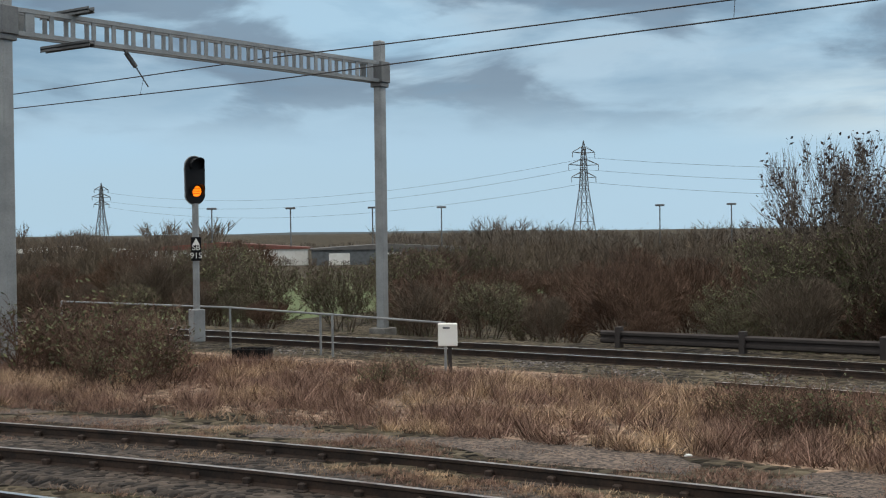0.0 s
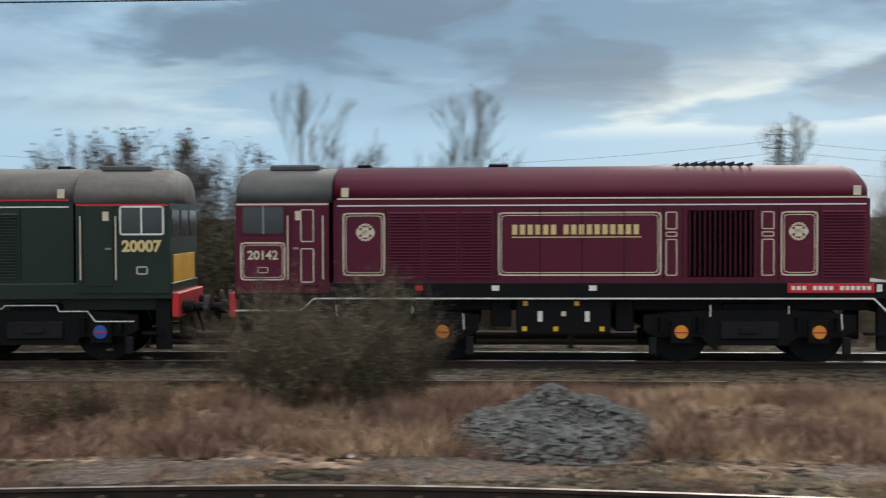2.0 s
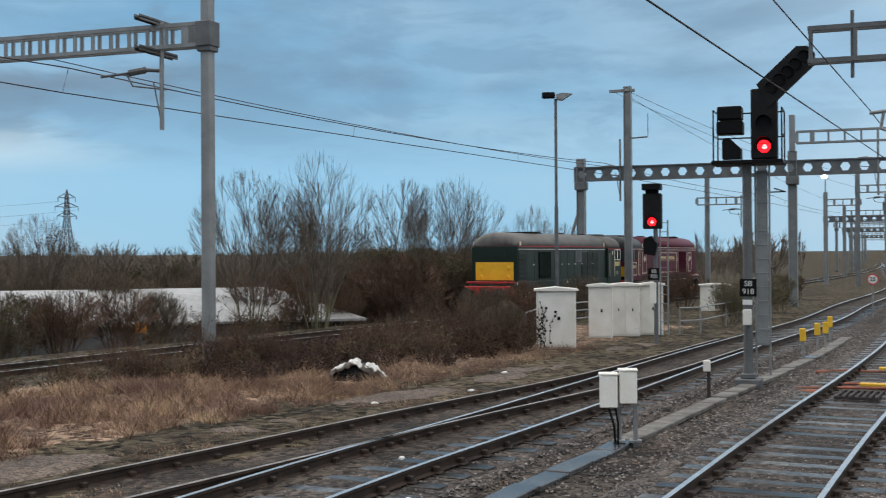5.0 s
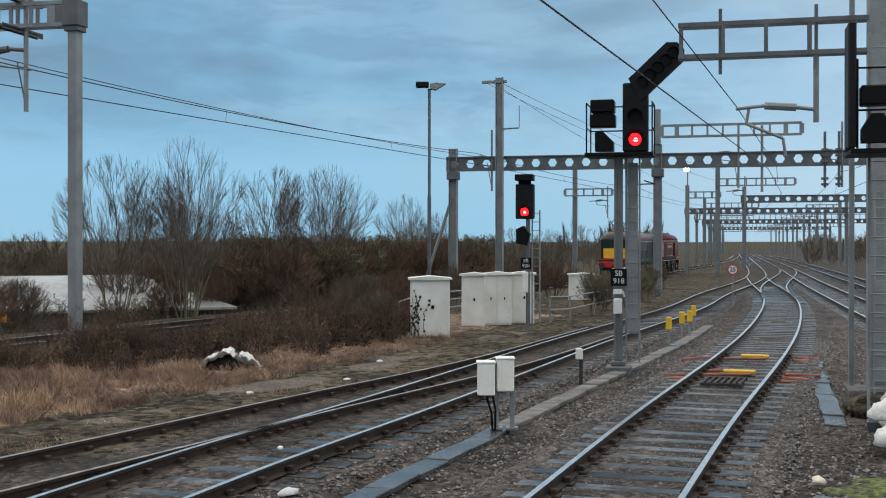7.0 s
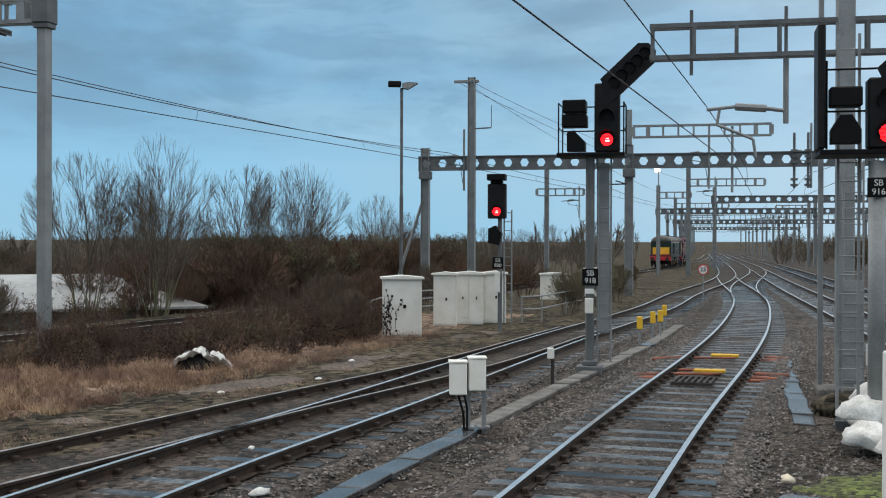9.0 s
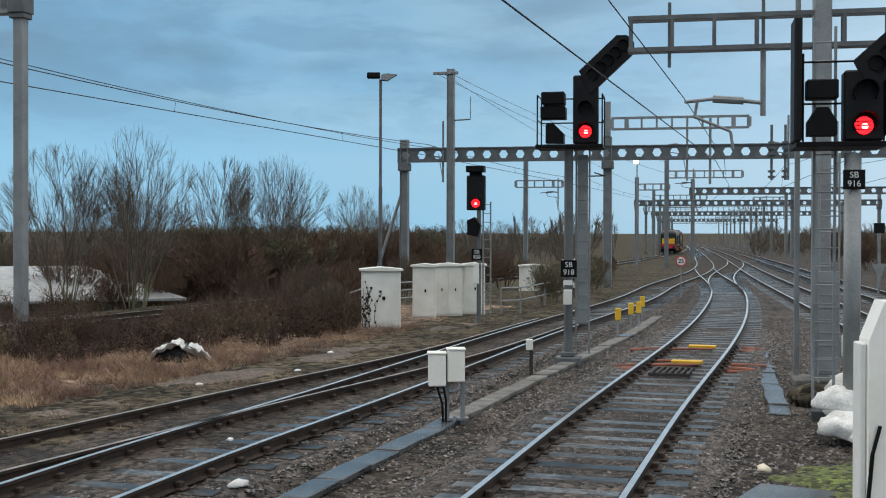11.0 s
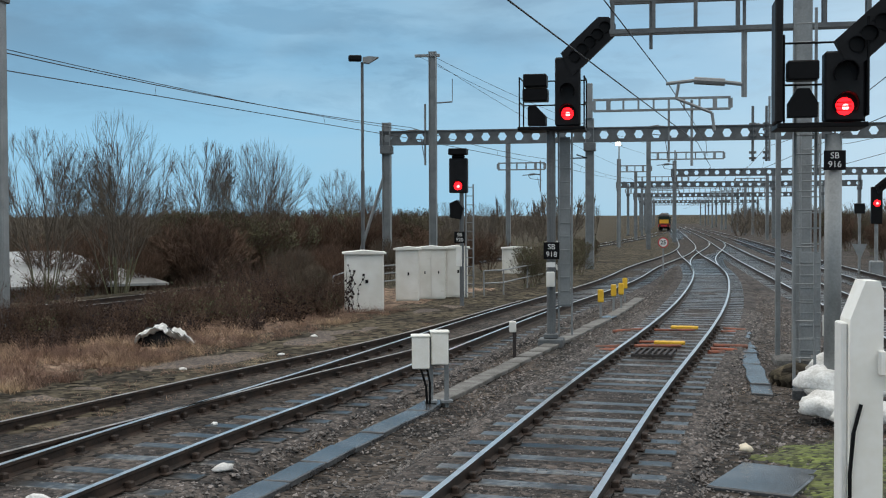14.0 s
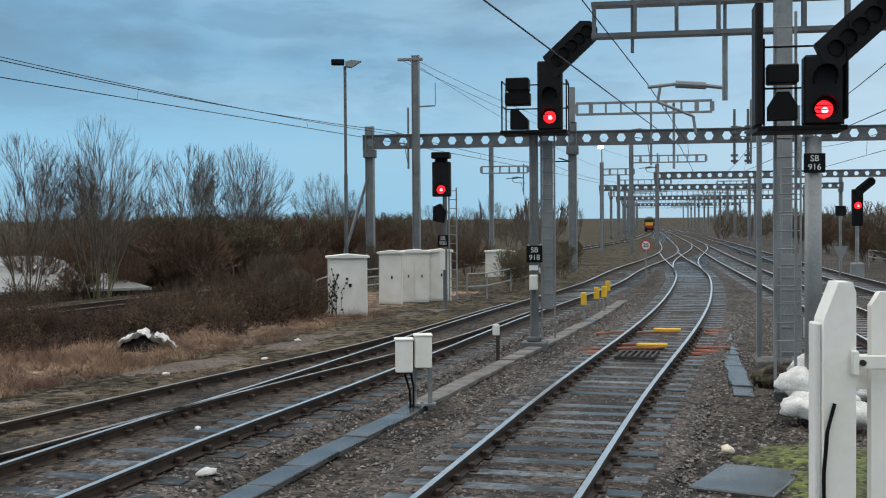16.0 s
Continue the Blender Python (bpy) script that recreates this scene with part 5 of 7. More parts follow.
def bogie(parent, x, pipe, discs):
    bg = empty("bogie", pose(x, 0, 0))
    bg.parent = parent
    for s in (-1, 1):
        bm = bmesh.new()
        pts = [(-2.0, 0.62), (-1.75, 0.50), (-0.9, 0.50), (-0.75, 0.34), (0.75, 0.34), (0.9, 0.50), (1.75, 0.50), (2.0, 0.62), (2.0, 0.92), (0.8, 1.02), (-0.8, 1.02), (-2.0, 0.92)]
        prism(bm, pts, *sorted((s * 0.98, s * 1.06)))
        part("side_frame", bm, M["black"], bg)
        for ax in (-1.295, 1.295):
            part("axle_box", boxes((ax - 0.21, ax + 0.21, *sorted((s * 1.06, s * 1.14)), 0.36, 0.84), bevel=0.03), M["black"], bg)
            bm = bmesh.new()
            bmesh.ops.create_cone(bm, cap_ends=True, segments=20, radius1=0.135, radius2=0.12, depth=0.05, matrix=pose(ax, s * 1.16, 0.6, 90))
            d = part("axle_cover", bm, M[discs[0 if ax < 0 else 1]], bg, "painted round axle cover")
            part("band", boxes((ax - 0.13, ax + 0.13, *sorted((s * 1.184, s * 1.19)), 0.585, 0.61)), M["red"], d)
            for o in (-0.36, 0.36):
                bm = tubes(((ax + o, s * 1.09, 0.60), (ax + o, s * 1.09, 0.875), 0.05), *[((ax + o, s * 1.09, 0.60 + k * 0.06), (ax + o, s * 1.09, 0.635 + k * 0.06), 0.075) for k in range(5)])
                part("coil_spring", bm, M["black"], bg)
        part("brake_cylinder", boxes((-0.55, 0.55, *sorted((s * 1.06, s * 1.12)), 0.46, 0.80), (-0.2, 0.2, *sorted((s * 1.118, s * 1.15)), 0.56, 0.70), bevel=0.02), M["grey_black"], bg)
        pieces("sand_pipe", ((-1.9, -1.75, *sorted((s * 1.0, s * 1.1)), 0.15, 0.5), (1.75, 1.9, *sorted((s * 1.0, s * 1.1)), 0.15, 0.5)), M["grey_black"], bg, bevel=0.02)
        pp = [(-1.95, 0.80), (-1.2, 0.80), (-1.05, 1.0), (-0.5, 1.0), (-0.45, 1.12), (0.55, 1.12), (0.6, 1.06), (1.3, 1.02), (1.32, 0.86), (1.75, 0.84)]
        if pipe:
            part("air_pipe", tubes(*[((a[0], s * 1.16, a[1]), (b[0], s * 1.16, b[1]), 0.013) for a, b in zip(pp, pp[1:])], sides=5), M["sign_white"], bg, "white-painted air pipe")
        else:
            part("air_pipe", tubes(((-0.75, s * 1.16, 0.9), (-0.75, s * 1.16, 1.12), 0.016), ((0.72, s * 1.16, 0.95), (0.72, s * 1.16, 1.1), 0.016), ((1.72, s * 1.16, 0.65), (1.70, s * 1.16, 0.95), 0.014), sides=5), M["sign_white"], bg, "white-painted pipe ends")
    part("bolster", boxes((-0.5, 0.5, -0.95, 0.95, 0.5, 1.15), bevel=0.03), M["black"], bg)
    for ax in (-1.295, 1.295):
        bm = bmesh.new()
        tube(bm, (0, -0.9, 0), (0, 0.9, 0), 0.08, sides=10)
        for s in (-0.75, 0.75):
            tube(bm, (0, s - 0.065, 0), (0, s + 0.065, 0), 0.545, sides=28)
            tube(bm, (0, s * 0.93 - 0.015, 0), (0, s * 0.93 + 0.015, 0), 0.575, sides=28)
        w = part("wheelset", bm, M["black"], bg)
        w.matrix_basis = pose(ax, 0, 0.545)
        WHEELSETS.append((w, ax))
    return bg


def louvres(parent, x0, x1, z0, z1, half, n, material):
    for s in (-1, 1):
        bm = bmesh.new()
        for i in range(n):
            z = z0 + (z1 - z0) * i / n
            h = (z1 - z0) / n
            prism(bm, [(0, z + h * 0.3), (0, z + h * 0.95), (0.035, z + h * 0.35), (0.035, z + h * 0.22)], 0, 1)
        for v in bm.verts:
            d, t, z = v.co
            v.co = (x0 + (x1 - x0) * t, s * (half + d), z)
        bmesh.ops.recalc_face_normals(bm, faces=bm.faces)
        lv = part("louvre", bm, material, parent)
        part("louvre_back", boxes((x0, x1, *sorted((s * half, s * (half + 0.004))), z0, z1)), material, lv)


def loco(label, paint, roof, frame_mat, line_mat, lt):
    th = empty("diesel_locomotive", None, label, "locomotive", "coupled locomotives")
    P, R = M[paint], M[roof]
    # frame and bonnet
    part("underframe", boxes((-6.3, 6.3, -1.26, 1.26, 1.24, 1.55), (-5.9, 5.9, -0.9, 0.9, 1.0, 1.24), bevel=0.015), M[frame_mat], th)
    part("bonnet", hull([(-4.38, HOOD), (5.72, HOOD), (5.80, [(y * 0.985, z) for y, z in HOOD])]), P, th)
    rr = roof_ring(1.19, 3.142, 0.68)
    part("bonnet_roof", hull([(-4.38, rr), (5.45, rr), (5.66, roof_ring(1.17, 3.142, 0.62)), (5.77, roof_ring(1.12, 3.142, 0.48)), (5.80, roof_ring(1.0, 3.142, 0.30))]), R, th, smooth=True)
    # cab
    CAB = [(-1.30, 1.36), (-1.30, 3.1), (1.30, 3.1), (1.30, 1.36)]
    part("cab_body", hull([(-6.27, CAB), (-4.46, CAB)]), P, th)
    cr = roof_ring(1.30, 3.102, 0.70)
    part("cab_roof", hull([(-6.27, roof_ring(1.24, 3.102, 0.62)), (-6.1, cr), (-4.42, cr)]), M["roof_dark"] if lt else R, th, smooth=True)
    part("roof_pod", boxes((-5.75, -4.75, -0.55, 0.55, 3.74, 3.86), bevel=0.03), M["roof_dark"], th)
    for s in (-1, 1):
        y = s * 1.30
        yo = lambda a, b: sorted((y + s * a, y + s * b))
        w = part("cab_window", boxes((-6.14, -5.32, *yo(0.001, 0.012), 2.5, 3.03), bevel=0.004), M["glass"], th, "dark cab side window")
        part("window_frame", outline(bmesh.new(), -6.16, -5.30, 2.48, 3.05, y + s * 0.012, 0.035, 0.05), M["sign_white"] if not lt else M["maroon"], w)
        part("window_bar", boxes((-5.74, -5.71, *yo(0.012, 0.02), 2.5, 3.03)), M["sign_white"] if not lt else M["galv"], w)
        d = part("cab_door", boxes((-5.18, -4.62, *yo(0.001, 0.02), 1.5, 3.04), bevel=0.006), P, th)
        part("handrail", tubes(((-5.24, y + s * 0.06, 1.62), (-5.24, y + s * 0.06, 2.85), 0.014), ((-4.56, y + s * 0.06, 1.62), (-4.56, y + s * 0.06, 2.85), 0.014), sides=6), M["cream_line"], d)
        part("notice", boxes((-5.1, -4.98, *yo(0.02, 0.026), 2.76, 2.94)), M["cream_line"], d)
        part("door_handle", boxes((-5.14, -5.04, *yo(0.02, 0.06), 2.2, 2.24)), M["galv"], d)
        part("gutter_line", boxes((-6.25, -4.46, *yo(0.001, 0.012), 3.05, 3.085)), M["cream_line"] if lt else M["red"], th)
        hy = s * 1.19
        ho = lambda a, b: sorted((hy + s * a, hy + s * b))
        part("waist_line", boxes((-4.3, 5.72, *ho(0.001, 0.012), 3.02, 3.045)), M["sign_white"], th)
        part("roof_line", boxes((-4.3, 5.72, *ho(0.001, 0.014), 3.15, 3.18)), M["cream_line"] if lt else M["red"], th)
        for x in (-4.15, 5.55):
            part("notice", boxes((x - 0.07, x + 0.07, *ho(0.002, 0.016), 3.2, 3.38)), M["cream_line"], th)
        for x in (5.95,):
            part("notice", boxes((x - 0.05, x + 0.05, *sorted((s * 1.262, s * 1.27)), 1.38, 1.52)), M["sign_white"], th)
        # frame line
        fo = sorted((s * 1.262, s * 1.272))
        if lt:
            bm = boxes((-4.75, 5.85, *fo, 1.235, 1.265), (-6.3, -5.02, *fo, 1.0, 1.03), (6.08, 6.3, *fo, 1.0, 1.03))
            box(bm, -0.19, 0.19, *fo, -0.015, 0.015, m=pose(-4.89, 0, 1.13, 0, -41, 0))
            box(bm, -0.17, 0.17, *fo, -0.015, 0.015, m=pose(5.97, 0, 1.13, 0, 45, 0))
            part("frame_line", bm, M["sign_white"], th)
        for x, c in ((-2.72, "red"), (-1.25, "sign_white"), (0.6, "sign_white")):
            part("frame_plate", boxes((x - 0.07, x + 0.07, *sorted((s * 1.262, s * 1.27)), 1.40, 1.50)), M[c], th)
        face = pose(0, 0, 0, 90, 0, 180 if s > 0 else 0)

        def write(t, size, x, z, yy, mm, bold=0.0):
            lettering("lettering", t, size, mm, th, Matrix.Translation((x, yy, z)) @ face, bold=bold)
        if lt:
            for dims in ((-6.18, -5.3, 1.60, 2.34, y + s * 0.001), (-6.13, -5.35, 1.65, 2.29, y + s * 0.001, 0.014), (-5.0, -4.74, 2.34, 2.97, y + s * 0.02, 0.02, 0.03), (-5.0, -4.74, 1.56, 2.22, y + s * 0.02, 0.02, 0.03)):
                part("lining", outline(bmesh.new(), *dims), M["cream_line"], th, "cream lining panel")
            for a, b in ((-4.2, -3.38), (-1.2, 1.9), (4.14, 4.83)):
                part("lining", outline(bmesh.new(), a, b, 1.68, 2.90, hy + s * 0.001), M["cream_line"], th, "cream lining panel")
                part("lining", outline(bmesh.new(), a + 0.055, b - 0.055, 1.735, 2.845, hy + s * 0.001, 0.014), M["cream_line"], th, "thin inner lining")
            for a, b in ((1.98, 2.2), (3.78, 4.02)):
                for z0, z1 in ((1.68, 2.38), (2.42, 2.52), (2.56, 2.90)):
                    part("lining", outline(bmesh.new(), a, b, z0, z1, hy + s * 0.001, 0.02, 0.03), M["cream_line"], th, "narrow cream lining")
            write("20142", 0.24, -5.74, 2.08, y + s * 0.008, M["cream_line"], 0.005)
            part("works_plate", outline(bmesh.new(), -5.84, -5.64, 1.74, 1.86, y + s * 0.001, 0.015, 0.02), M["cream_line"], th)
            # gilt strokes of the owner's title, and its underline
            bm = bmesh.new()
            for k in range(16):
                x = -0.93 + k * 0.148 + (0.09 if k > (5 if s < 0 else 8) else 0)
                box(bm, x, x + 0.095, *ho(0.001, 0.006), 2.47, 2.66)
            box(bm, -0.93, 1.52, *ho(0.001, 0.006), 2.41, 2.43)
            part("gilt_title", bm, M["gold"], th, "gilt title strokes with underline")
            for x in (-3.76, 4.47):
                bm = bmesh.new()
                for k in range(16):
                    a = math.pi * 2 * k / 16
                    box(bm, x + 0.15 * math.cos(a) - 0.022, x + 0.15 * math.cos(a) + 0.022, *ho(0.001, 0.005), 2.52 + 0.15 * math.sin(a) - 0.022, 2.52 + 0.15 * math.sin(a) + 0.022)
                box(bm, x - 0.18, x + 0.18, *ho(0.001, 0.006), 2.48, 2.56)
                box(bm, x - 0.07, x + 0.07, *ho(0.001, 0.006), 2.42, 2.62)
                part("crest", bm, M["cream_line"], th, "pale round crest")
            pl = part("nameplate", boxes((4.25, 5.86, *sorted((s * 1.262, s * 1.28)), 1.36, 1.54), bevel=0.004), M["red"], th, "red nameplate with pale strokes")
            bm = bmesh.new()
            for k in range(15):
                if k not in (3, 8):
                    box(bm, 4.32 + k * 0.10, 4.39 + k * 0.10, *sorted((s * 1.281, s * 1.285)), 1.41, 1.49)
            part("strokes", bm, M["sign_white"], pl)
        else:
            write("20007", 0.30, -5.72, 2.26, y + s * 0.008, M["gold"], 0.012)
            part("works_plate", outline(bmesh.new(), -5.84, -5.62, 1.72, 1.88, y + s * 0.001, 0.025, 0.03), M["cream_line"], th)
            part("pale_panel", boxes((-1.95, -0.55, *ho(0.001, 0.008), 2.40, 2.98)), M["galv_dark"], th, "faded grey rectangle on the bonnet side")
            pieces("door_handle", [(x, x + 0.16, *ho(0.004, 0.03), 2.30, 2.33) for x in (-2.7, -1.35, -0.55, 0.25, 1.0, 4.1)], M["sign_white"], th)
        # bonnet doors: fine shut lines
        pieces("door_gap", [(x - 0.008, x + 0.008, *ho(0.001, 0.006), 1.6, 3.0) for x in (-3.36, -1.25, -0.4, 0.4, 1.2, 1.94, 2.3, 3.72, 4.1, 4.87)], M["black"], th)
        # radiator grille: a flat black sheet behind the slats paints its inner shade
        g = part("grille_recess", boxes((2.4, 3.64, *ho(0.001, 0.01), 1.66, 2.92)), M["void"], th)
        bm = bmesh.new()
        for k in range(13):
            box(bm, 2.42 + k * 0.095, 2.438 + k * 0.095, *ho(0.01, 0.06), 1.68, 2.90)
        part("grille_slats", bm, P, g)
    louvres(th, -3.3, -2.66, 1.64, 2.92, 1.191, 22, P)
    louvres(th, -2.6, -1.98, 1.64, 2.92, 1.191, 22, P)
    louvres(th, -1.92, -1.32, 1.64, 2.92, 1.191, 22, P)
    louvres(th, 4.92, 5.7, 1.64, 2.92, 1.191, 22, P)
    # roof fittings
    for x, w in ((-1.2, 0.2), (-3.9, 0.14)):
        part("exhaust", boxes((x - w, x + w, -0.2, 0.2, 3.80, 3.87), bevel=0.02), M["black"], th)
    bm = bmesh.new()
    for k in range(9):
        t = k / 8
        box(bm, 2.3 + t * 1.4 - 0.015, 2.3 + t * 1.4 + 0.015, -0.7, 0.7, 3.79, 3.84 + 0.04 * math.sin(math.pi * t))
    part("fan_grille", bm, M["black"], th)
    # ends: bonnet end
    part("nose_panel", boxes((5.801, 5.815, -0.98, 0.98, 1.62, 2.45), bevel=0.004), M["yellow"], th, "yellow warning panel")
    for yy, z in ((-0.7, 2.2), (0.7, 2.2), (-0.7, 1.78), (0.7, 1.78)):
        bm = bmesh.new()
        bmesh.ops.create_cone(bm, cap_ends=True, segments=14, radius1=0.09, radius2=0.07, depth=0.06, matrix=pose(5.84, yy, z, 0, 90, 0))
        part("marker_lamp", bm, M["galv_dark"] if lt else M["yellow"], th)
    part("nose_window", boxes((5.80, 5.812, -0.55, 0.55, 2.62, 2.98)), M["glass"] if lt else M["green"], th)
    part("nose_platform", boxes((5.8, 6.3, -1.2, 1.2, 1.45, 1.56), bevel=0.01), M["red"] if not lt else M["black"], th)
    bc = "red" if not lt else "black"
    # cab end
    part("cab_end_panel", boxes((-6.285, -6.271, -1.0, 1.0, 1.5, 2.1), bevel=0.004), M["yellow"], th, "yellow warning panel")
    for yy in (-0.85, 0.0, 0.85):
        part("cab_end_window", boxes((-6.285, -6.271, yy - 0.33, yy + 0.33, 2.45, 2.98), bevel=0.004), M["glass"], th)
    for e in (-1, 1):
        part("buffer_beam", boxes((*sorted((e * 6.28, e * 6.42)), -1.22, 1.22, 0.88, 1.36), bevel=0.02), M["red" if e < 0 else bc], th)
        for yy in (-0.86, 0.86):
            b = part("buffer", tubes(((e * 6.42, yy, 1.06), (e * 6.65, yy, 1.06), 0.13), ((e * 6.65, yy, 1.06), (e * 6.86, yy, 1.06), 0.085), sides=14), M["black"], th)
            part("buffer_head", tubes(((e * 6.86, yy, 1.06), (e * 6.92, yy, 1.06), 0.24), sides=18), M["iron"], b)
        part("coupling", tubes(((e * 6.42, 0, 1.05), (e * 6.9, 0, 1.02), 0.06), ((e * 6.9, 0, 1.02), (e * 6.95, 0, 0.75), 0.05), ((e * 6.43, 0.35, 0.95), (e * 6.6, 0.38, 0.5), 0.025), ((e * 6.43, -0.35, 0.95), (e * 6.6, -0.38, 0.5), 0.025), ((e * 6.43, 0.55, 0.95), (e * 6.55, 0.57, 0.45), 0.025), ((e * 6.43, -0.55, 0.95), (e * 6.55, -0.57, 0.45), 0.025), sides=8), M["black"], th)
        pieces("guard_iron", ((*sorted((e * 5.95, e * 6.25)), -1.15, -1.02, 0.25, 1.24), (*sorted((e * 5.95, e * 6.25)), 1.02, 1.15, 0.25, 1.24)), M["black"], th, bevel=0.01)
        pieces("footstep", ((*sorted((e * 5.7, e * 6.1)), -1.24, -1.08, 0.55, 0.6), (*sorted((e * 5.7, e * 6.1)), 1.08, 1.24, 0.55, 0.6)), M["black"], th)
    # battery and air equipment between the bogies
    eq = part("battery_box", boxes((-0.85, 0.95, -1.16, 1.16, 0.55, 1.23), bevel=0.02), M["black"], th)
    pieces("air_tank", ((-1.35, -0.95, -1.0, 1.0, 0.7, 1.23), (1.05, 1.4, -1.0, 1.0, 0.6, 1.23)), M["black"], th, bevel=0.02)
    for s in (-1, 1):
        for x, z, c in ((-0.4, 0.9, "sign_white"), (0.5, 0.9, "sign_white"), (-0.68, 1.15, "yellow"), (0.3, 1.15, "yellow"), (-0.7, 0.66, "yellow"), (-0.1, 0.66, "yellow"), (0.78, 0.66, "yellow"), (0.05, 0.95, "cream_line")):
            hgt = 0.1 if c == "sign_white" else 0.045
            part("equipment_label", boxes((x - 0.045, x + 0.045, *sorted((s * 1.161, s * 1.168)), z - hgt, z + hgt)), M[c], eq)
    bogie(th, -3.58, not lt, ("orange" if lt else "blue", "orange"))
    bogie(th, 3.58, not lt, ("orange", "orange"))
    return th


LOCO_A = loco("maroon lined diesel locomotive with cream panels and yellow end", "maroon", "maroon", "black", "cream_line", True)
LOCO_B = loco("dark green diesel locomotive with grey roof and yellow end", "green", "roof_grey", "green", "cream_line", False)


# ---- plants ----
def seg(V, F, a, b, ra, rb):
    d = (b - a)
    u = d.orthogonal().normalized()
    w = d.cross(u).normalized()
    k = len(V)
    for p, r in ((a, ra), (b, rb)):
        for t in (0, 2.094, 4.189):
            V.append(p + (u * math.cos(t) + w * math.sin(t)) * r)
    F += [(k, k + 1, k + 4, k + 3), (k + 1, k + 2, k + 5, k + 4), (k + 2, k, k + 3, k + 5)]


def spike(V, F, a, b, r):
    u = (b - a).orthogonal().normalized() * r
    k = len(V)
    V += [a - u, a + u, b]
    F.append((k, k + 1, k + 2))


def grow(V, F, rnd, p, d, length, r, depth, kids, spread, lift, twig_r):
    n = 3 if depth > 1 else 2
    pts = [p]
    for i in range(n):
        d = (d + Vector((rnd.uniform(-1, 1), rnd.uniform(-1, 1), rnd.uniform(-0.6, 1) + lift)) * 0.16).normalized()
        q = pts[-1] + d * (length / n)
        r2 = r * (0.82 if i < n - 1 else 0.7)
        seg(V, F, pts[-1], q, r, r2) if depth > 0 else spike(V, F, pts[-1], q, r)
        pts.append(q)
        r = r2
    if depth == 0:
        return
    for k in range(kids[0] if depth > 1 else kids[1]):
        t = rnd.uniform(0.3, 1.0) * n
        i = min(int(t), n - 1)
        b = pts[i].lerp(pts[i + 1], t - i)
        side = Vector((rnd.uniform(-1, 1), rnd.uniform(-1, 1), rnd.uniform(-0.4, 0.9))).normalized()
        grow(V, F, rnd, b, (d + side * spread).normalized(), length * rnd.uniform(0.45, 0.7), max(r * 0.6, twig_r), depth - 1, kids, spread, lift, twig_r)


def limb(V, F, rnd, p, d, length, r, level, kids, shape, lift, spread, twig_r):
    """A branch that bends upwards and forks until it ends in twigs, kept inside a rounded crown."""
    c, ax = shape

    def room(q, way):
        """How far the crown's outline lies ahead of q."""
        a, b = [Vector((v.x / ax.x, v.y / ax.y, v.z / ax.z)) for v in (q - c, way)]
        bb, ab = b.dot(b), a.dot(b)
        root = ab * ab - bb * (a.dot(a) - 1)
        return (math.sqrt(root) - ab) / bb if root > 0 else 0.0
    if p.z > c.z * 0.6:
        length = min(length, room(p, d) * rnd.uniform(0.75, 1.06))
    if length < 0.06 * ax.z:
        return
    if level == len(kids):
        spike(V, F, p, p + d * length, twig_r)
        return
    pts = [p]
    n = 3 if level < 2 else 2
    for i in range(n):
        d = (d + Vector((rnd.uniform(-1, 1), rnd.uniform(-1, 1), rnd.uniform(-0.5, 0.8) + lift)) * 0.15).normalized()
        q = pts[-1] + d * (length / n)
        seg(V, F, pts[-1], q, r, r * 0.75)
        r *= 0.75
        pts.append(q)
    for k in range(kids[level]):
        t = rnd.uniform(0.2, 1.0) * n
        i = min(int(t), n - 1)
        b = pts[i].lerp(pts[i + 1], t - i)
        side = Vector((rnd.uniform(-1, 1), rnd.uniform(-1, 1), rnd.uniform(-0.3, 0.6))).normalized()
        nd = (d + side * spread + (b - c).normalized() * 0.25 + Vector((0, 0, lift * 0.5))).normalized()
        limb(V, F, rnd, b, nd, length * rnd.uniform(0.42, 0.7), max(r * 0.6, twig_r), level + 1, kids, shape, lift, spread, twig_r)


def tree_meshes(seed, height, width, bare, stems, kids, lift, spread, r0, twig_r):
    """Trunk mesh and crown mesh of a leafless tree or bush with a rounded crown of that height and half width."""
    rnd = random.Random(seed)
    TV, TF, V, F = [], [], [], []
    zc = bare + (height - bare) * 0.35
    shape = (Vector((0, 0, zc)), Vector((width, width, height - zc)))
    for s in range(stems):
        a = s * 2.4 + rnd.uniform(-0.5, 0.5)
        lean = width / height * rnd.uniform(0.15, 0.85) if stems > 1 else 0.04
        d = Vector((math.cos(a) * lean, math.sin(a) * lean, 1)).normalized()
        base = Vector((math.cos(a) * 0.09 * stems ** 0.5, math.sin(a) * 0.09 * stems ** 0.5, -0.3))
        top = base + d * (bare + 0.3)
        seg(TV, TF, base, top, r0, r0 * 0.8)
        L = (height - bare) * rnd.uniform(0.6, 0.85)
        limb(V, F, rnd, top, d, L, r0 * 0.8, 0, kids, shape, lift, spread, twig_r)
        for q in range(1 if stems > 1 else 5):
            side = Vector((rnd.uniform(-1, 1), rnd.uniform(-1, 1), 0.3)).normalized()
            limb(V, F, rnd, base.lerp(top, rnd.uniform(0.6, 1.0)), (d + side * 0.8).normalized(), L * rnd.uniform(0.5, 0.8), r0 * 0.5, 0, kids, shape, lift, spread, twig_r)
    return (TV, TF), (V, F)


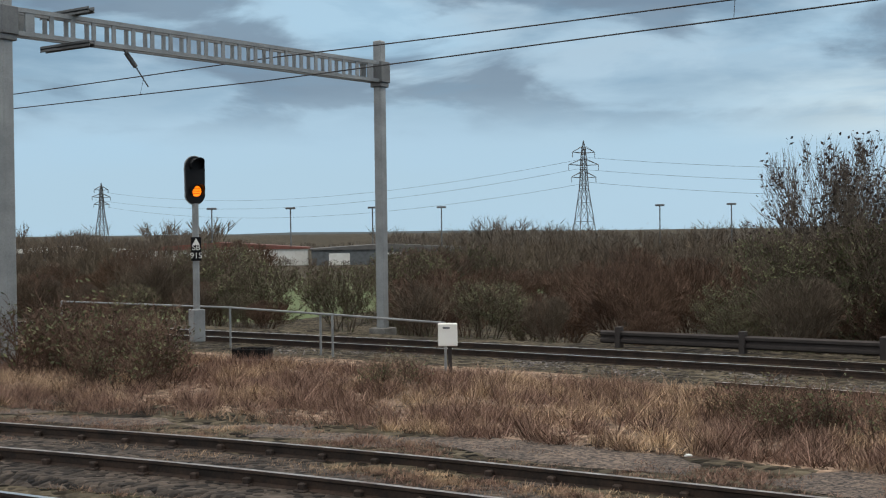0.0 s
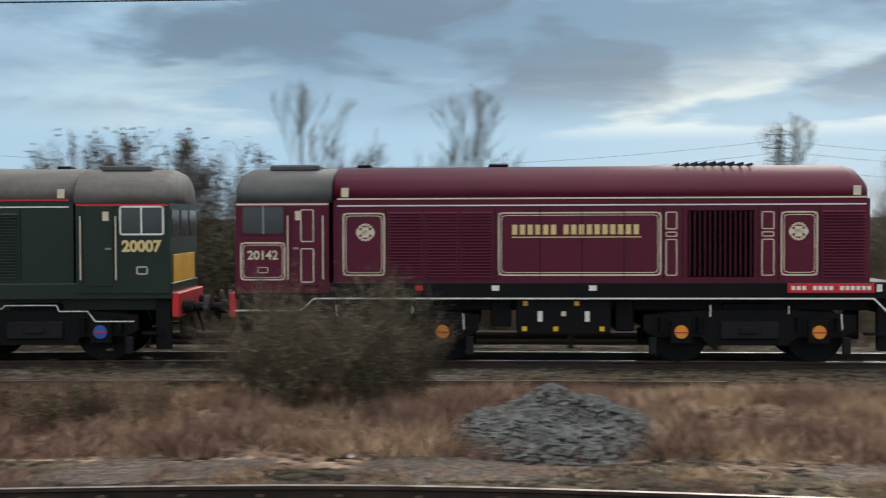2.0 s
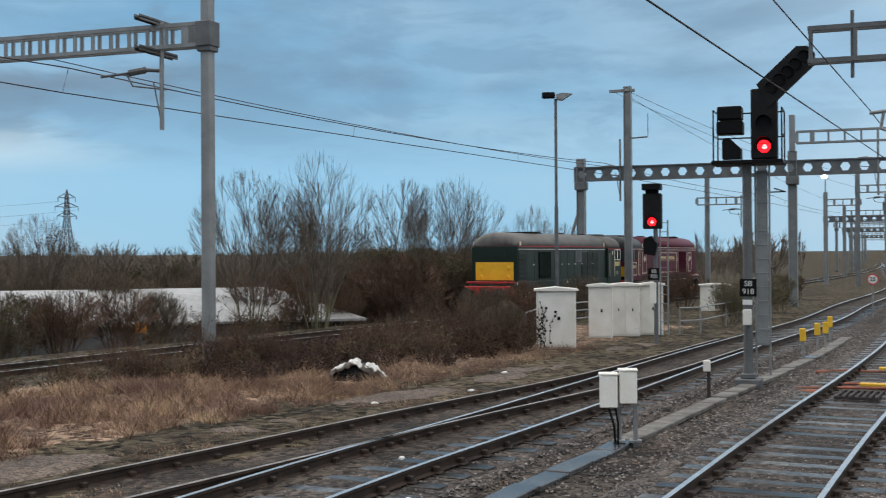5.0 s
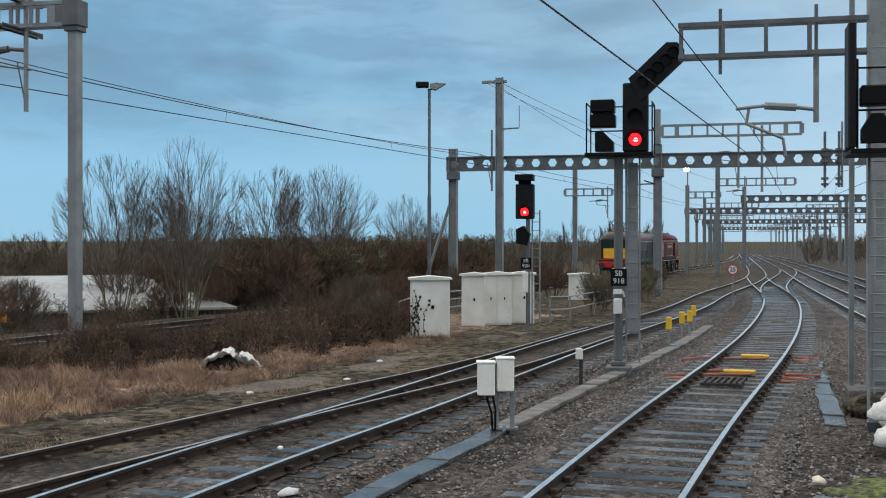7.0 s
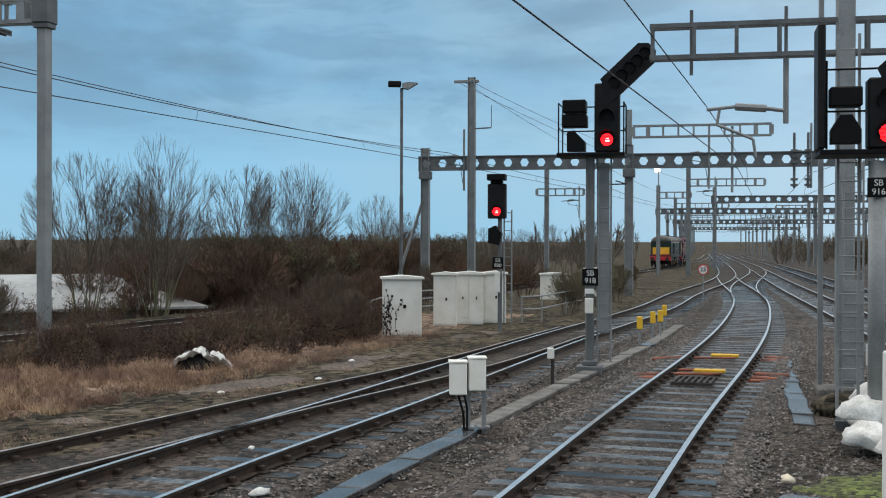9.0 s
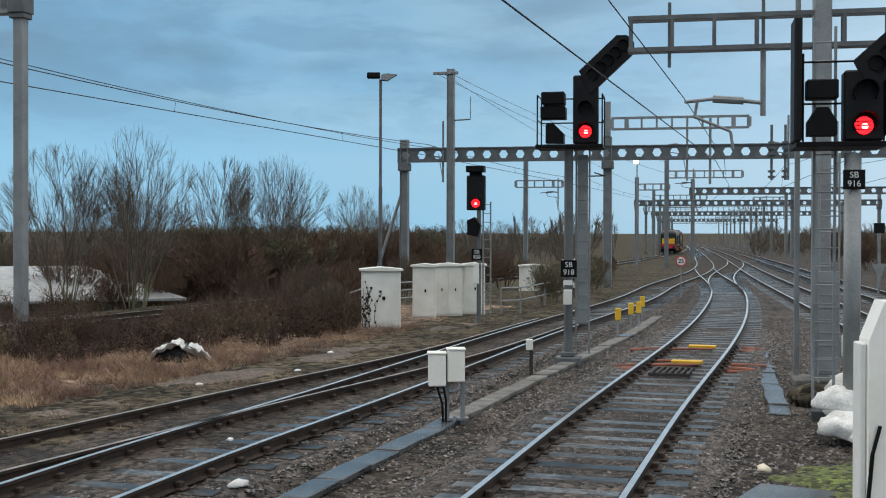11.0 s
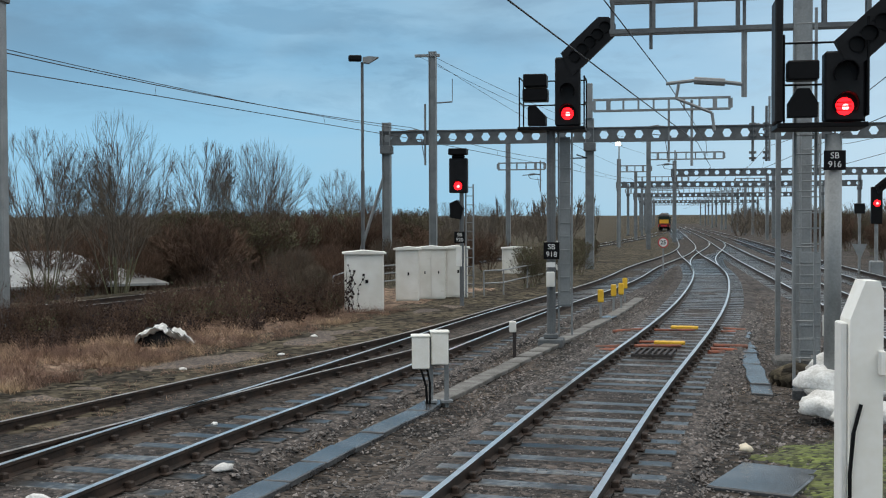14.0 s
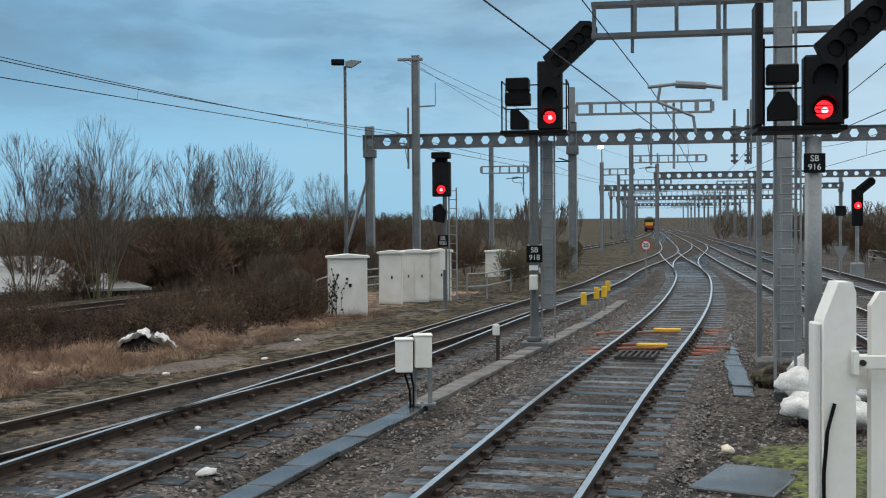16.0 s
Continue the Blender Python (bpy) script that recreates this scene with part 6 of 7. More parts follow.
def scrub_meshes(seed, height, stems, depth, kids, spread, lift, r0, twig_r):
    """Stem mesh and twig mesh of low sprawling scrub."""
    rnd = random.Random(seed)
    TV, TF, V, F = [], [], [], []
    for s in range(stems):
        a = rnd.uniform(0, 6.28)
        lean = rnd.uniform(0.1, 0.9)
        d = Vector((math.cos(a) * lean, math.sin(a) * lean, 1)).normalized()
        base = Vector((math.cos(a) * 0.1 * stems ** 0.5, math.sin(a) * 0.1 * stems ** 0.5, -0.3))
        top = base + d * height * 0.25
        seg(TV, TF, base, top, r0, r0 * 0.8)
        L = height * rnd.uniform(0.5, 0.7)
        grow(V, F, rnd, top, d, L, r0 * 0.8, depth, kids, spread, lift, twig_r)
        for q in range(2):
            side = Vector((rnd.uniform(-1, 1), rnd.uniform(-1, 1), 0.4)).normalized()
            grow(V, F, rnd, base.lerp(top, rnd.uniform(0.5, 1.0)), (d + side).normalized(), L * rnd.uniform(0.5, 0.9), r0 * 0.5, depth, kids, spread, lift, twig_r)
    return (TV, TF), (V, F)


def make_plant(name, meshes, stems, crown_mat, extra=None):
    (TV, TF), (V, F) = meshes
    th = empty(name)
    if stems > 1 and "tree" in name:
        for i in range(stems):
            t = new("trunk", mesh_from("trunk", TV[i * 6:i * 6 + 6], TF[:3], M["bark"]))
            t.parent = th
    elif stems == 1:
        t = new("trunk", mesh_from("trunk", TV, TF, M["bark"]))
        t.parent = th
    else:
        t = new("stem_base", mesh_from("stem_base", TV, TF, M["bark"]))
        t.parent = th
    c = new("crown", mesh_from("crown", V, F, M[crown_mat]))
    c.parent = th
    if extra:
        mat_name, n, size, lo = extra
        rnd = random.Random(name)
        LV, LF = [], []
        tips = [v for v in V if v.z > lo]
        for i in range(n):
            p = tips[rnd.randrange(len(tips))] + Vector((rnd.uniform(-1, 1), rnd.uniform(-1, 1), rnd.uniform(-1, 1))) * size * 1.5
            a = Vector((rnd.uniform(-1, 1), rnd.uniform(-1, 1), rnd.uniform(-1, 1))).normalized() * size * rnd.uniform(0.5, 1.2)
            b = a.orthogonal().normalized() * size * 0.5
            k = len(LV)
            LV += [p - a, p + b, p + a, p - b]
            LF.append((k, k + 1, k + 2, k + 3))
        lv = new("leaves", mesh_from("leaves", LV, LF, M[mat_name]))
        lv.parent = th
    return th


PROTO = dict(
    bushA=make_plant("thorn_bush", tree_meshes(11, 3.6, 2.0, 0.3, 12, (6, 7, 6), 0.4, 0.8, 0.03, 0.008), 12, "twig"),
    bushB=make_plant("thorn_bush", tree_meshes(12, 3.2, 2.2, 0.2, 13, (6, 7, 6), 0.3, 0.9, 0.028, 0.009), 13, "bramble"),
    bushC=make_plant("thorn_bush", tree_meshes(13, 3.6, 2.0, 0.3, 11, (6, 6, 6), 0.35, 0.85, 0.03, 0.008), 11, "twig", ("leaf", 3600, 0.05, 0.3)),
    bushD=make_plant("thorn_bush", scrub_meshes(17, 2.6, 12, 2, (7, 8), 0.6, 0.3, 0.018, 0.006), 12, "bramble", ("leaf_dead", 750, 0.055, 0.2)),
    bramble=make_plant("bramble_bush", scrub_meshes(14, 1.1, 16, 2, (5, 7), 1.1, 0.0, 0.012, 0.005), 16, "bramble", ("leaf", 500, 0.035, 0.2)),
    briar=make_plant("bramble_bush", scrub_meshes(18, 0.95, 14, 2, (5, 6), 1.0, 0.1, 0.012, 0.005), 14, "bramble", ("leaf_dead", 650, 0.05, 0.05)),
    green=make_plant("leafy_bush", scrub_meshes(15, 2.0, 20, 2, (7, 8), 0.75, 0.3, 0.014, 0.006), 20, "twig", ("leaf", 4200, 0.03, 0.1)),
    treeA=make_plant("bare_tree", tree_meshes(21, 9.2, 3.5, 2.6, 1, (8, 7, 7), 0.3, 0.75, 0.085, 0.009), 1, "shoot"),
    treeB=make_plant("bare_tree", tree_meshes(22, 7.4, 2.9, 1.5, 10, (5, 5, 6), 0.3, 0.55, 0.032, 0.0065), 10, "shoot"),
    treeC=make_plant("seed_tree", tree_meshes(23, 7.2, 3.0, 1.4, 7, (6, 7, 6), 0.35, 0.6, 0.04, 0.007), 7, "shoot", ("seed", 900, 0.085, 3.4)),
    poplar=make_plant("bare_tree", tree_meshes(24, 9.0, 1.0, 1.2, 1, (12, 7, 6), 1.0, 0.45, 0.10, 0.011), 1, "shoot"),
)
LABELS = dict(briar="tangled dark briar with shrivelled leaves on the bank", bushD="thin-stemmed bush hung with blackened dead leaves", bushA="leafless brown thorn bush with dense twigs", bushB="low reddish-brown leafless thicket", bushC="dark bush with sparse olive leaves", bramble="dead brown bramble clump in the verge",
              green="dusty green leafy bush beside the track", treeA="tall bare winter tree with fine branches", poplar="narrow bare winter poplar", treeB="bare many-stemmed winter tree", treeC="bare tree hung with dark seed clusters")
CATS = dict(briar="bush", bushD="bush", bushA="bush", bushB="bush", bushC="bush", bramble="bush", green="bush", poplar="tree", treeA="tree", treeB="tree", treeC="tree")
_used = set()
_prnd = random.Random(5)


def plant(kind, x, y, scale=1.0, sz=None, z=None):
    ob = PROTO[kind]
    zz = height_at(x, y) if z is None else z
    m = pose(x, y, zz, 0, 0, _prnd.uniform(0, 360))
    if kind not in _used:
        _used.add(kind)
        th = ob
        th.matrix_basis = m
    else:
        th = copy_thing(ob, m)
    th.scale = (scale, scale, (sz or scale))
    return tagged(th, LABELS[kind], CATS[kind], {"tree": "winter trees", "bush": "thicket bushes"}[CATS[kind]])


# thicket behind the running line, with a gap that shows the field
_r = random.Random(77)
for row, (off, step, sc) in enumerate(((6.0, 2.3, 0.58), (9.5, 2.4, 0.82), (15, 2.9, 0.98), (23, 3.8, 1.1), (33, 4.0, 1.15))):
    x = -66.0
    while x < 95 + row * 10:
        y = FAR.y_at(x) + off + _r.uniform(-1.4, 1.4)
        az = math.degrees(math.atan2(x, y))
        gap = (30 < x < 46 and y - FAR.y_at(x) < 13) or (14 < x < 19 and off < 8) or -40.9 < az < -38.9
        if not gap and _r.random() < 0.93:
            k = _r.choice(("bushA", "bushB", "bushB", "bushC", "bushA"))
            s = sc * _r.uniform(0.6, 1.25)
            plant(k, x, y, s * 1.1, s * _r.uniform(0.8, 1.05))
        x += step * _r.uniform(0.75, 1.35)
# taller trees behind the barrier, coppiced clumps before the shed, and farther ones
for k, x, y, s in (("treeC", -8.6, 33.5, 0.95), ("treeC", -6.9, 35, 1.0), ("treeC", -5.2, 35.5, 0.95), ("treeA", -3.4, 45, 1.08), ("treeA", 2.6, 46, 1.06), ("treeB", 0.5, 52, 0.7), ("treeC", -10.5, 46, 0.8), ("treeA", 16.0, 47, 0.95),
                   ("treeB", 20, 44, 0.95), ("treeB", 22.5, 46, 0.9), ("treeC", 26, 48, 0.9), ("treeC", 49, 55, 1.0), ("treeC", 54, 52, 1.05), ("treeB", 58, 48, 0.95), ("treeC", 61, 50, 0.9), ("treeB", 44, 58, 0.9),
                   ("treeB", 40.8, 23.4, 0.93), ("treeB", 41.9, 20.9, 0.98), ("treeB", 43.6, 21.6, 0.85), ("treeB", 53.6, 22.0, 1.0), ("treeB", 54.9, 19.5, 0.97), ("treeB", 57.5, 21.0, 1.0), ("treeB", 61, 33, 1.05), ("treeA", 66, 32, 0.7), ("treeB", 72.3, 20.4, 0.95), ("treeB", 76.0, 19.6, 0.8),
                   ("treeB", 84, 29, 0.8), ("treeA", 92, 27, 0.7), ("treeB", 99, 27, 0.9), ("treeB", 108, 20, 0.8), ("treeB", 118, 18, 0.8), ("treeA", 130, 16, 0.7), ("treeB", 142, 14, 0.8), ("treeA", 36, 44, 0.7),
                   ("poplar", 158, 22.6, 0.85), ("poplar", 159, 21.4, 0.95), ("poplar", 160, 17.6, 0.8), ("poplar", 161, 16.6, 0.9), ("poplar", 170, 10.5, 0.75), ("poplar", 171, 9.4, 0.8), ("poplar", 150, 30, 0.8)):
    plant(k, x, y, s)
for x, y, s in ((-9.2, 31.5, 1.05), (-6.6, 32, 1.2), (-2.6, 31.5, 0.85), (-4.6, 34.5, 1.3), (-7.5, 35.5, 1.3)):
    plant("bushC", x, y, s)
# dark hedge under the coppiced trees
_h = random.Random(91)
for i in range(40):
    x = _h.uniform(43, 82)
    plant(_h.choice(("bushA", "bushB", "bushC", "bushB")), x, _h.uniform(20.5, 26.5) - (x - 41) * 0.12, _h.uniform(0.9, 1.3), _h.uniform(0.9, 1.25))
# bushes with dead leaves along the foot of the running line
for i in range(17):
    x = _h.uniform(20.5, 37.5)
    y0 = 16.2 - (x - 20.5) * 0.30
    plant("bushD", x, y0 - _h.uniform(0.0, 3.4 if x > 25.5 else 1.6), _h.uniform(0.35, 0.6) * (0.85 if x > 27 else 0.8))
for i in range(64):
    x = _h.uniform(21.5, 38.0)
    y1 = FAR.y_at(x) - 3.4
    y, k = _h.uniform(max(9.4, y1 - 7.0), y1), _h.uniform(0.45, 0.95)
    if math.hypot(x - 23.3, y - 10.4) > 2.2:
        plant("briar", x, y, k)
# near clumps between siding and running line
for k, x, y, s in (("green", -0.9, 16.4, 0.95), ("green", -0.1, 16.9, 0.8), ("green", -1.7, 16.8, 0.75),
                   ("bramble", -18.7, 15.6, 1.6), ("bramble", -17.0, 15.0, 1.4), ("bramble", -20.0, 16.8, 1.6), ("bramble", -16.6, 14.4, 1.0), ("bramble", -21.6, 18.0, 1.5), ("bramble", -20.5, 15.0, 1.7),
                   ("bramble", -12.0, 16.5, 0.7), ("bramble", -4.6, 15.2, 0.8), ("bramble", -3.6, 15.4, 0.9), ("bramble", -5.6, 15.9, 0.6), ("bramble", 10.0, 17.0, 0.6), ("bramble", 15.5, 17.2, 0.7), ("bramble", 18.5, 16.6, 0.8),
                   ("bushD", 33.4, 12.0, 0.7), ("bushA", 35.2, 11.6, 0.55), ("bushD", 30.5, 11.6, 0.45), ("bushB", 37.0, 12.2, 0.55), ("bushA", 33.0, 10.3, 0.42), ("bramble", 31.0, 9.7, 1.0), ("bramble", 27.2, 12.0, 1.0), ("bramble", 28.6, 11.2, 1.1), ("bramble", 24.5, 14.0, 0.9), ("bramble", 35.6, 9.6, 0.9), ("bramble", 22.0, 14.8, 0.9), ("bramble", 25.9, 15.0, 1.0),
                   ("bramble", 20.5, 16.0, 0.9), ("bushC", 46.0, 5.2, 0.5), ("bushC", 49.0, 5.2, 0.5), ("bushC", 52.0, 4.4, 0.55), ("bushC", 57.0, 4.0, 0.5), ("bushC", 66.0, 4.2, 0.5), ("bushC", 70.0, 4.6, 0.5), ("bushB", 75.0, 4.8, 0.42), ("bushC", 80.0, 4.9, 0.4), ("bushB", 88.0, 5.2, 0.4),
                   ("bushB", 55.0, 9.5, 0.6), ("bushB", 60.0, 9.0, 0.7), ("bushA", 48.0, 11.5, 0.6), ("bushB", 43.0, 12.5, 0.6), ("bushC", 68, -14, 0.7), ("bushC", 74, -15, 0.8), ("bushB", 82, -15, 0.9), ("bushC", 92, -16, 0.9), ("bushB", 104, -16, 1.0), ("bushC", 118, -17, 1.1), ("bushB", 135, -17, 1.2)):
    plant(k, x, y, s)


# uncountable growth: dry grass, far woods
def grass(name, count, where, h0, h1, material, label, seed):
    rnd = random.Random(seed)
    V, F = [], []
    n = 0
    while n < count:
        x, y, dens = where(rnd)
        if rnd.random() > dens:
            continue
        n += 1
        z = height_at(x, y) - 0.03
        clump = 0.5 + noise.noise(Vector((x * 1.3, y * 1.3, 7)))
        tall = h0 + (h1 - h0) * rnd.random() ** 1.6 * max(0.2, 0.45 + 0.7 * clump)
        for b in range(7):
            px, py = x + rnd.gauss(0, 0.035), y + rnd.gauss(0, 0.035)
            a = rnd.uniform(0, 6.28)
            bend = rnd.uniform(0.1, 1.5)
            w = rnd.uniform(0.005, 0.011)
            t1 = tall * rnd.uniform(0.5, 1.0)
            k = len(V)
            V += [(px - w, py, z), (px + w, py, z), (px + math.cos(a) * t1 * bend, py + math.sin(a) * t1 * bend, z + t1)]
            F.append((k, k + 1, k + 2))
    return tagged(new(name, mesh_from(name, V, F, material)), label, "grass", kind="stuff")


def verge(rnd):
    x = rnd.uniform(-32, 34)
    lo, hi = PATH.y_at(min(x, 37)) + 0.5, FAR.y_at(x) - 4.3
    y = rnd.uniform(lo, hi)
    patch = noise.noise(Vector((x * 0.5, y * 0.5, 3))) * 0.8 + noise.noise(Vector((x * 1.9, y * 1.9, 3))) * 0.9 + 0.42
    return x, y, max(0.05, min(1.0, patch)) * (0.12 if x > 27 and y > 9.6 else 0.5 if x > 24 else 1)


def strip_grass(rnd):
    x = rnd.uniform(-25, 30)
    y = SIDING.y_at(x) + rnd.choice((rnd.uniform(0.9, 2.4), rnd.uniform(-0.5, 0.5), rnd.uniform(-1.6, -0.9)))
    return x, y, max(0.0, min(1.0, noise.noise(Vector((x * 0.8, y * 0.8, 9))) * 1.3 + 0.5)) * (1 if x < 8 else 0.3)


def cess_weeds(rnd):
    x = rnd.uniform(8, 48)
    y = rnd.uniform(LOOP.y_at(x) - 4, SIDING_2.y_at(x) - 1.2)
    return x, y, max(0.0, min(1.0, noise.noise(Vector((x * 0.9, y * 0.9, 19))) * 1.5 - 0.1))


grass("dry_grass", 62000, verge, 0.05, 0.46, M["grass_dry"], "dead straw-coloured and russet grass on the verge", 1)
grass("low_grass", 42000, strip_grass, 0.03, 0.13, M["grass_dry"], "short dead grass among the siding sleepers", 2)
grass("dead_stems", 5000, verge, 0.15, 0.55, M["bramble"], "dark dead stems standing in the verge", 4)
grass("weeds", 4500, cess_weeds, 0.03, 0.14, M["grass_dry"], "sparse dead weeds between the tracks", 3)


def far_tree(seed):
    """A small bare tree of unit height as arrays of corners and triangles."""
    rnd = random.Random(seed)
    V, F = [], []
    shape = (Vector((0, 0, 0.42)), Vector((0.42, 0.42, 0.58)))
    for q in range(5):
        a = q * 1.3 + rnd.uniform(-0.4, 0.4)
        d = Vector((math.cos(a) * 0.35, math.sin(a) * 0.35, 1)).normalized()
        p = Vector((math.cos(a) * 0.04, math.sin(a) * 0.04, 0))
        spike(V, F, p, p + d * 0.8, 0.014)
        for k in range(7):
            b = p + d * rnd.uniform(0.12, 0.7)
            side = Vector((rnd.uniform(-1, 1), rnd.uniform(-1, 1), rnd.uniform(0.1, 1))).normalized()
            m = b + (d + side).normalized() * rnd.uniform(0.12, 0.34)
            spike(V, F, b, m, 0.009)
            limb(V, F, rnd, b.lerp(m, 0.4), (d + side * 0.4).normalized(), rnd.uniform(0.15, 0.3), 0.008, 0, (), shape, 0.5, 0.6, 0.008)
            for w in range(3):
                side2 = Vector((rnd.uniform(-1, 1), rnd.uniform(-1, 1), rnd.uniform(-0.2, 1))).normalized()
                limb(V, F, rnd, b.lerp(m, rnd.uniform(0.3, 1)), (d + side2).normalized(), rnd.uniform(0.1, 0.24), 0.006, 0, (), shape, 0.5, 0.6, 0.006)
    return np.array([tuple(v) for v in V]), np.array(F)


FAR_TREES = [far_tree(q) for q in (3, 4, 5, 6)]


def far_woods(name, count, seed, label, r0, r1, az0, az1, h0, h1, material, low=None):
    rnd = random.Random(seed)
    vs, fs, base = [], [], 0
    for i in range(count):
        r, az = r0 + (r1 - r0) * rnd.random(), rnd.uniform(az0, az1)
        x, y = r * math.sin(radians(az)), r * math.cos(radians(az))
        h = rnd.uniform(h0, h1) * (0.8 + 0.6 * noise.noise(Vector((x * 0.03, y * 0.03, 0))))
        if low and low[0] < az < low[1]:
            h *= 0.45
        tv, tf = FAR_TREES[i % 4]
        c, q = math.cos(i * 1.7), math.sin(i * 1.7)
        w = h * rnd.uniform(0.9, 1.4)
        vs.append(np.stack([(tv[:, 0] * c - tv[:, 1] * q) * w + x, (tv[:, 0] * q + tv[:, 1] * c) * w + y, tv[:, 2] * h + height_at(x, y) - 0.3], 1))
        fs.append(tf + base)
        base += len(tv)
    return tagged(new(name, mesh_from(name, np.concatenate(vs).tolist(), np.concatenate(fs).tolist(), material)), label, "woodland", kind="stuff")


far_woods("far_woods", 1700, 31, "distant band of bare brown woodland", 75, 170, -70, 72, 3.2, 5.6, M["twig"], (-44, -35.5))
far_woods("far_woods", 2000, 32, "far band of bare grey-brown woodland", 170, 420, -70, 86, 5, 9, M["shoot"], (-44, -35.5))
far_woods("far_woods", 700, 33, "bare woodland beyond the main line", 180, 420, 93.5, 118, 4, 8, M["shoot"])

# distant hills round the horizon, their blue-grey haze put into the base colour
hv, hf = [], []
for i in range(181):
    a = radians(i * 2)
    hgt = 9 + 8 * noise.noise(Vector((math.cos(a) * 3, math.sin(a) * 3, 2))) + 6 * noise.noise(Vector((math.cos(a) * 14, math.sin(a) * 14, 2)))
    for r, z in ((2200, -20), (2600, hgt), (3200, hgt - 15)):
        hv.append((r * math.sin(a), r * math.cos(a), z))
for i in range(180):
    for j in range(2):
        k = i * 3 + j
        hf.append((k, k + 3, k + 4, k + 1))
tagged(new("backdrop_hills", mesh_from("backdrop_hills", hv, hf, M["hazed_hill"])), "low hills on the horizon, distance haze painted in blue-grey", "hills", kind="structure")


# ---- lineside clutter ----
def lump(name, parent, sx, sy, sz, seed, material, m, rough=0.25, sub=3):
    bm = bmesh.new()
    bmesh.ops.create_icosphere(bm, subdivisions=sub, radius=1.0)
    for v in bm.verts:
        n = noise.noise(v.co * 1.6 + Vector((seed, 0, 0))) * rough + noise.noise(v.co * 4 + Vector((seed, 3, 0))) * rough * 0.5
        v.co = Vector((v.co.x * sx, v.co.y * sy, max(v.co.z, -0.35) * sz)) * (1 + n)
    ob = part(name, bm, material, parent, smooth=True)
    ob.matrix_basis = m
    return ob


def stones(name, count, place, r0, r1, material, label, seed, category="ballast"):
    rnd = random.Random(seed)
    V, F = [], []
    for i in range(count):
        x, y, z = place(rnd)
        r = rnd.uniform(r0, r1)
        k = len(V)
        for a in range(4):
            t = a * 1.571 + rnd.uniform(-0.5, 0.5)
            q = r * rnd.uniform(0.6, 1.2)
            V.append((x + math.cos(t) * q, y + math.sin(t) * q, z + rnd.uniform(-0.3, 0.3) * r))
        V += [(x + rnd.uniform(-0.4, 0.4) * r, y + rnd.uniform(-0.4, 0.4) * r, z + r * rnd.uniform(0.4, 0.9)), (x, y, z - r * 0.7)]
        for a in range(4):
            F += [(k + a, k + (a + 1) % 4, k + 4), (k + (a + 1) % 4, k + a, k + 5)]
    return tagged(new(name, mesh_from(name, V, F, material)), label, category, kind="stuff")


def heap_height(x, y):
    d = math.hypot((x - 2.1) / 1.45, (y - 14.2) / 1.9)
    return max(0.0, 1 - d * d) * (0.50 + 0.22 * noise.noise(Vector((x * 1.7, y * 1.7, 6))))


lump("rubble_heap", None, 1.2, 1.55, 0.48, 3.0, M["rubble"], pose(2.1, 14.2, -0.25), 0.15)
tagged(bpy.data.objects["rubble_heap"], "heap of grey-green crushed stone in the verge", "rubble heap")


def heap(rnd):
    while True:
        x, y = rnd.uniform(0.1, 4.5), rnd.uniform(11.4, 16.6)
        h = heap_height(x, y)
        if h > 0.02 or rnd.random() < 0.06:
            return x, y, -0.16 + h


stones("rubble_stones", 4200, heap, 0.022, 0.065, M["rubble"], "loose grey-green rubble pieces on a heap", 41, "rubble")


def along_bed(line, x0, x1, half, z):
    def f(rnd):
        x = rnd.uniform(x0, x1)
        o = rnd.uniform(-half, half)
        drop = max(0, abs(o) - (2.4 if half > 3 else 1.5)) * 0.3
        return x, line.y_at(x) + o, z - drop
    return f


stones("loose_ballast", 30000, along_bed(FAR, -28, 34, 3.6, -0.285), 0.025, 0.055, M["stone"], "loose grey ballast stones on the running line", 42)
stones("loose_ballast", 26000, along_bed(LOOP, 7, 36, 1.9, -0.19), 0.018, 0.042, M["stone"], "loose brown-grey ballast stones in the loop line", 43)
stones("loose_ballast", 14000, along_bed(SIDING_2, 5, 36, 1.6, -0.195), 0.018, 0.042, M["stone"], "loose ballast stones in the siding", 44)
stones("loose_ballast", 4000, along_bed(SIDING, -16, 30, 1.3, -0.205), 0.018, 0.04, M["stone"], "loose ballast stones in the overgrown siding", 45)


def cess_place(rnd):
    x = rnd.uniform(8, 46)
    y = rnd.uniform(LOOP.y_at(x) - 4.0, SIDING_2.y_at(x) - 1.0)
    return x, y, height_at(x, y) + 0.005


stones("cess_gravel", 30000, cess_place, 0.015, 0.04, M["stone"], "scattered gravel between the tracks", 46, "gravel")

# concrete cable trough, lid by lid
TROUGH = Line([(6, 4.75), (11.7, 4.05), (15.7, 3.6), (22.2, 2.84), (35, 1.28), (42, 0.7)])
tr = empty("cable_trough", None, "concrete cable trough with flat lids between the tracks", "cable trough", kind="structure")
_lid = bpy.data.meshes.new("trough_lid")
_b = boxes((-0.475, 0.475, -0.17, 0.17, -0.06, 0.02), bevel=0.012)
_b.to_mesh(_lid)
_b.free()
_lid.materials.append(M["slab"])
_lid2 = _lid.copy()
_lid2.materials[0] = M["concrete"]
s = 0.5
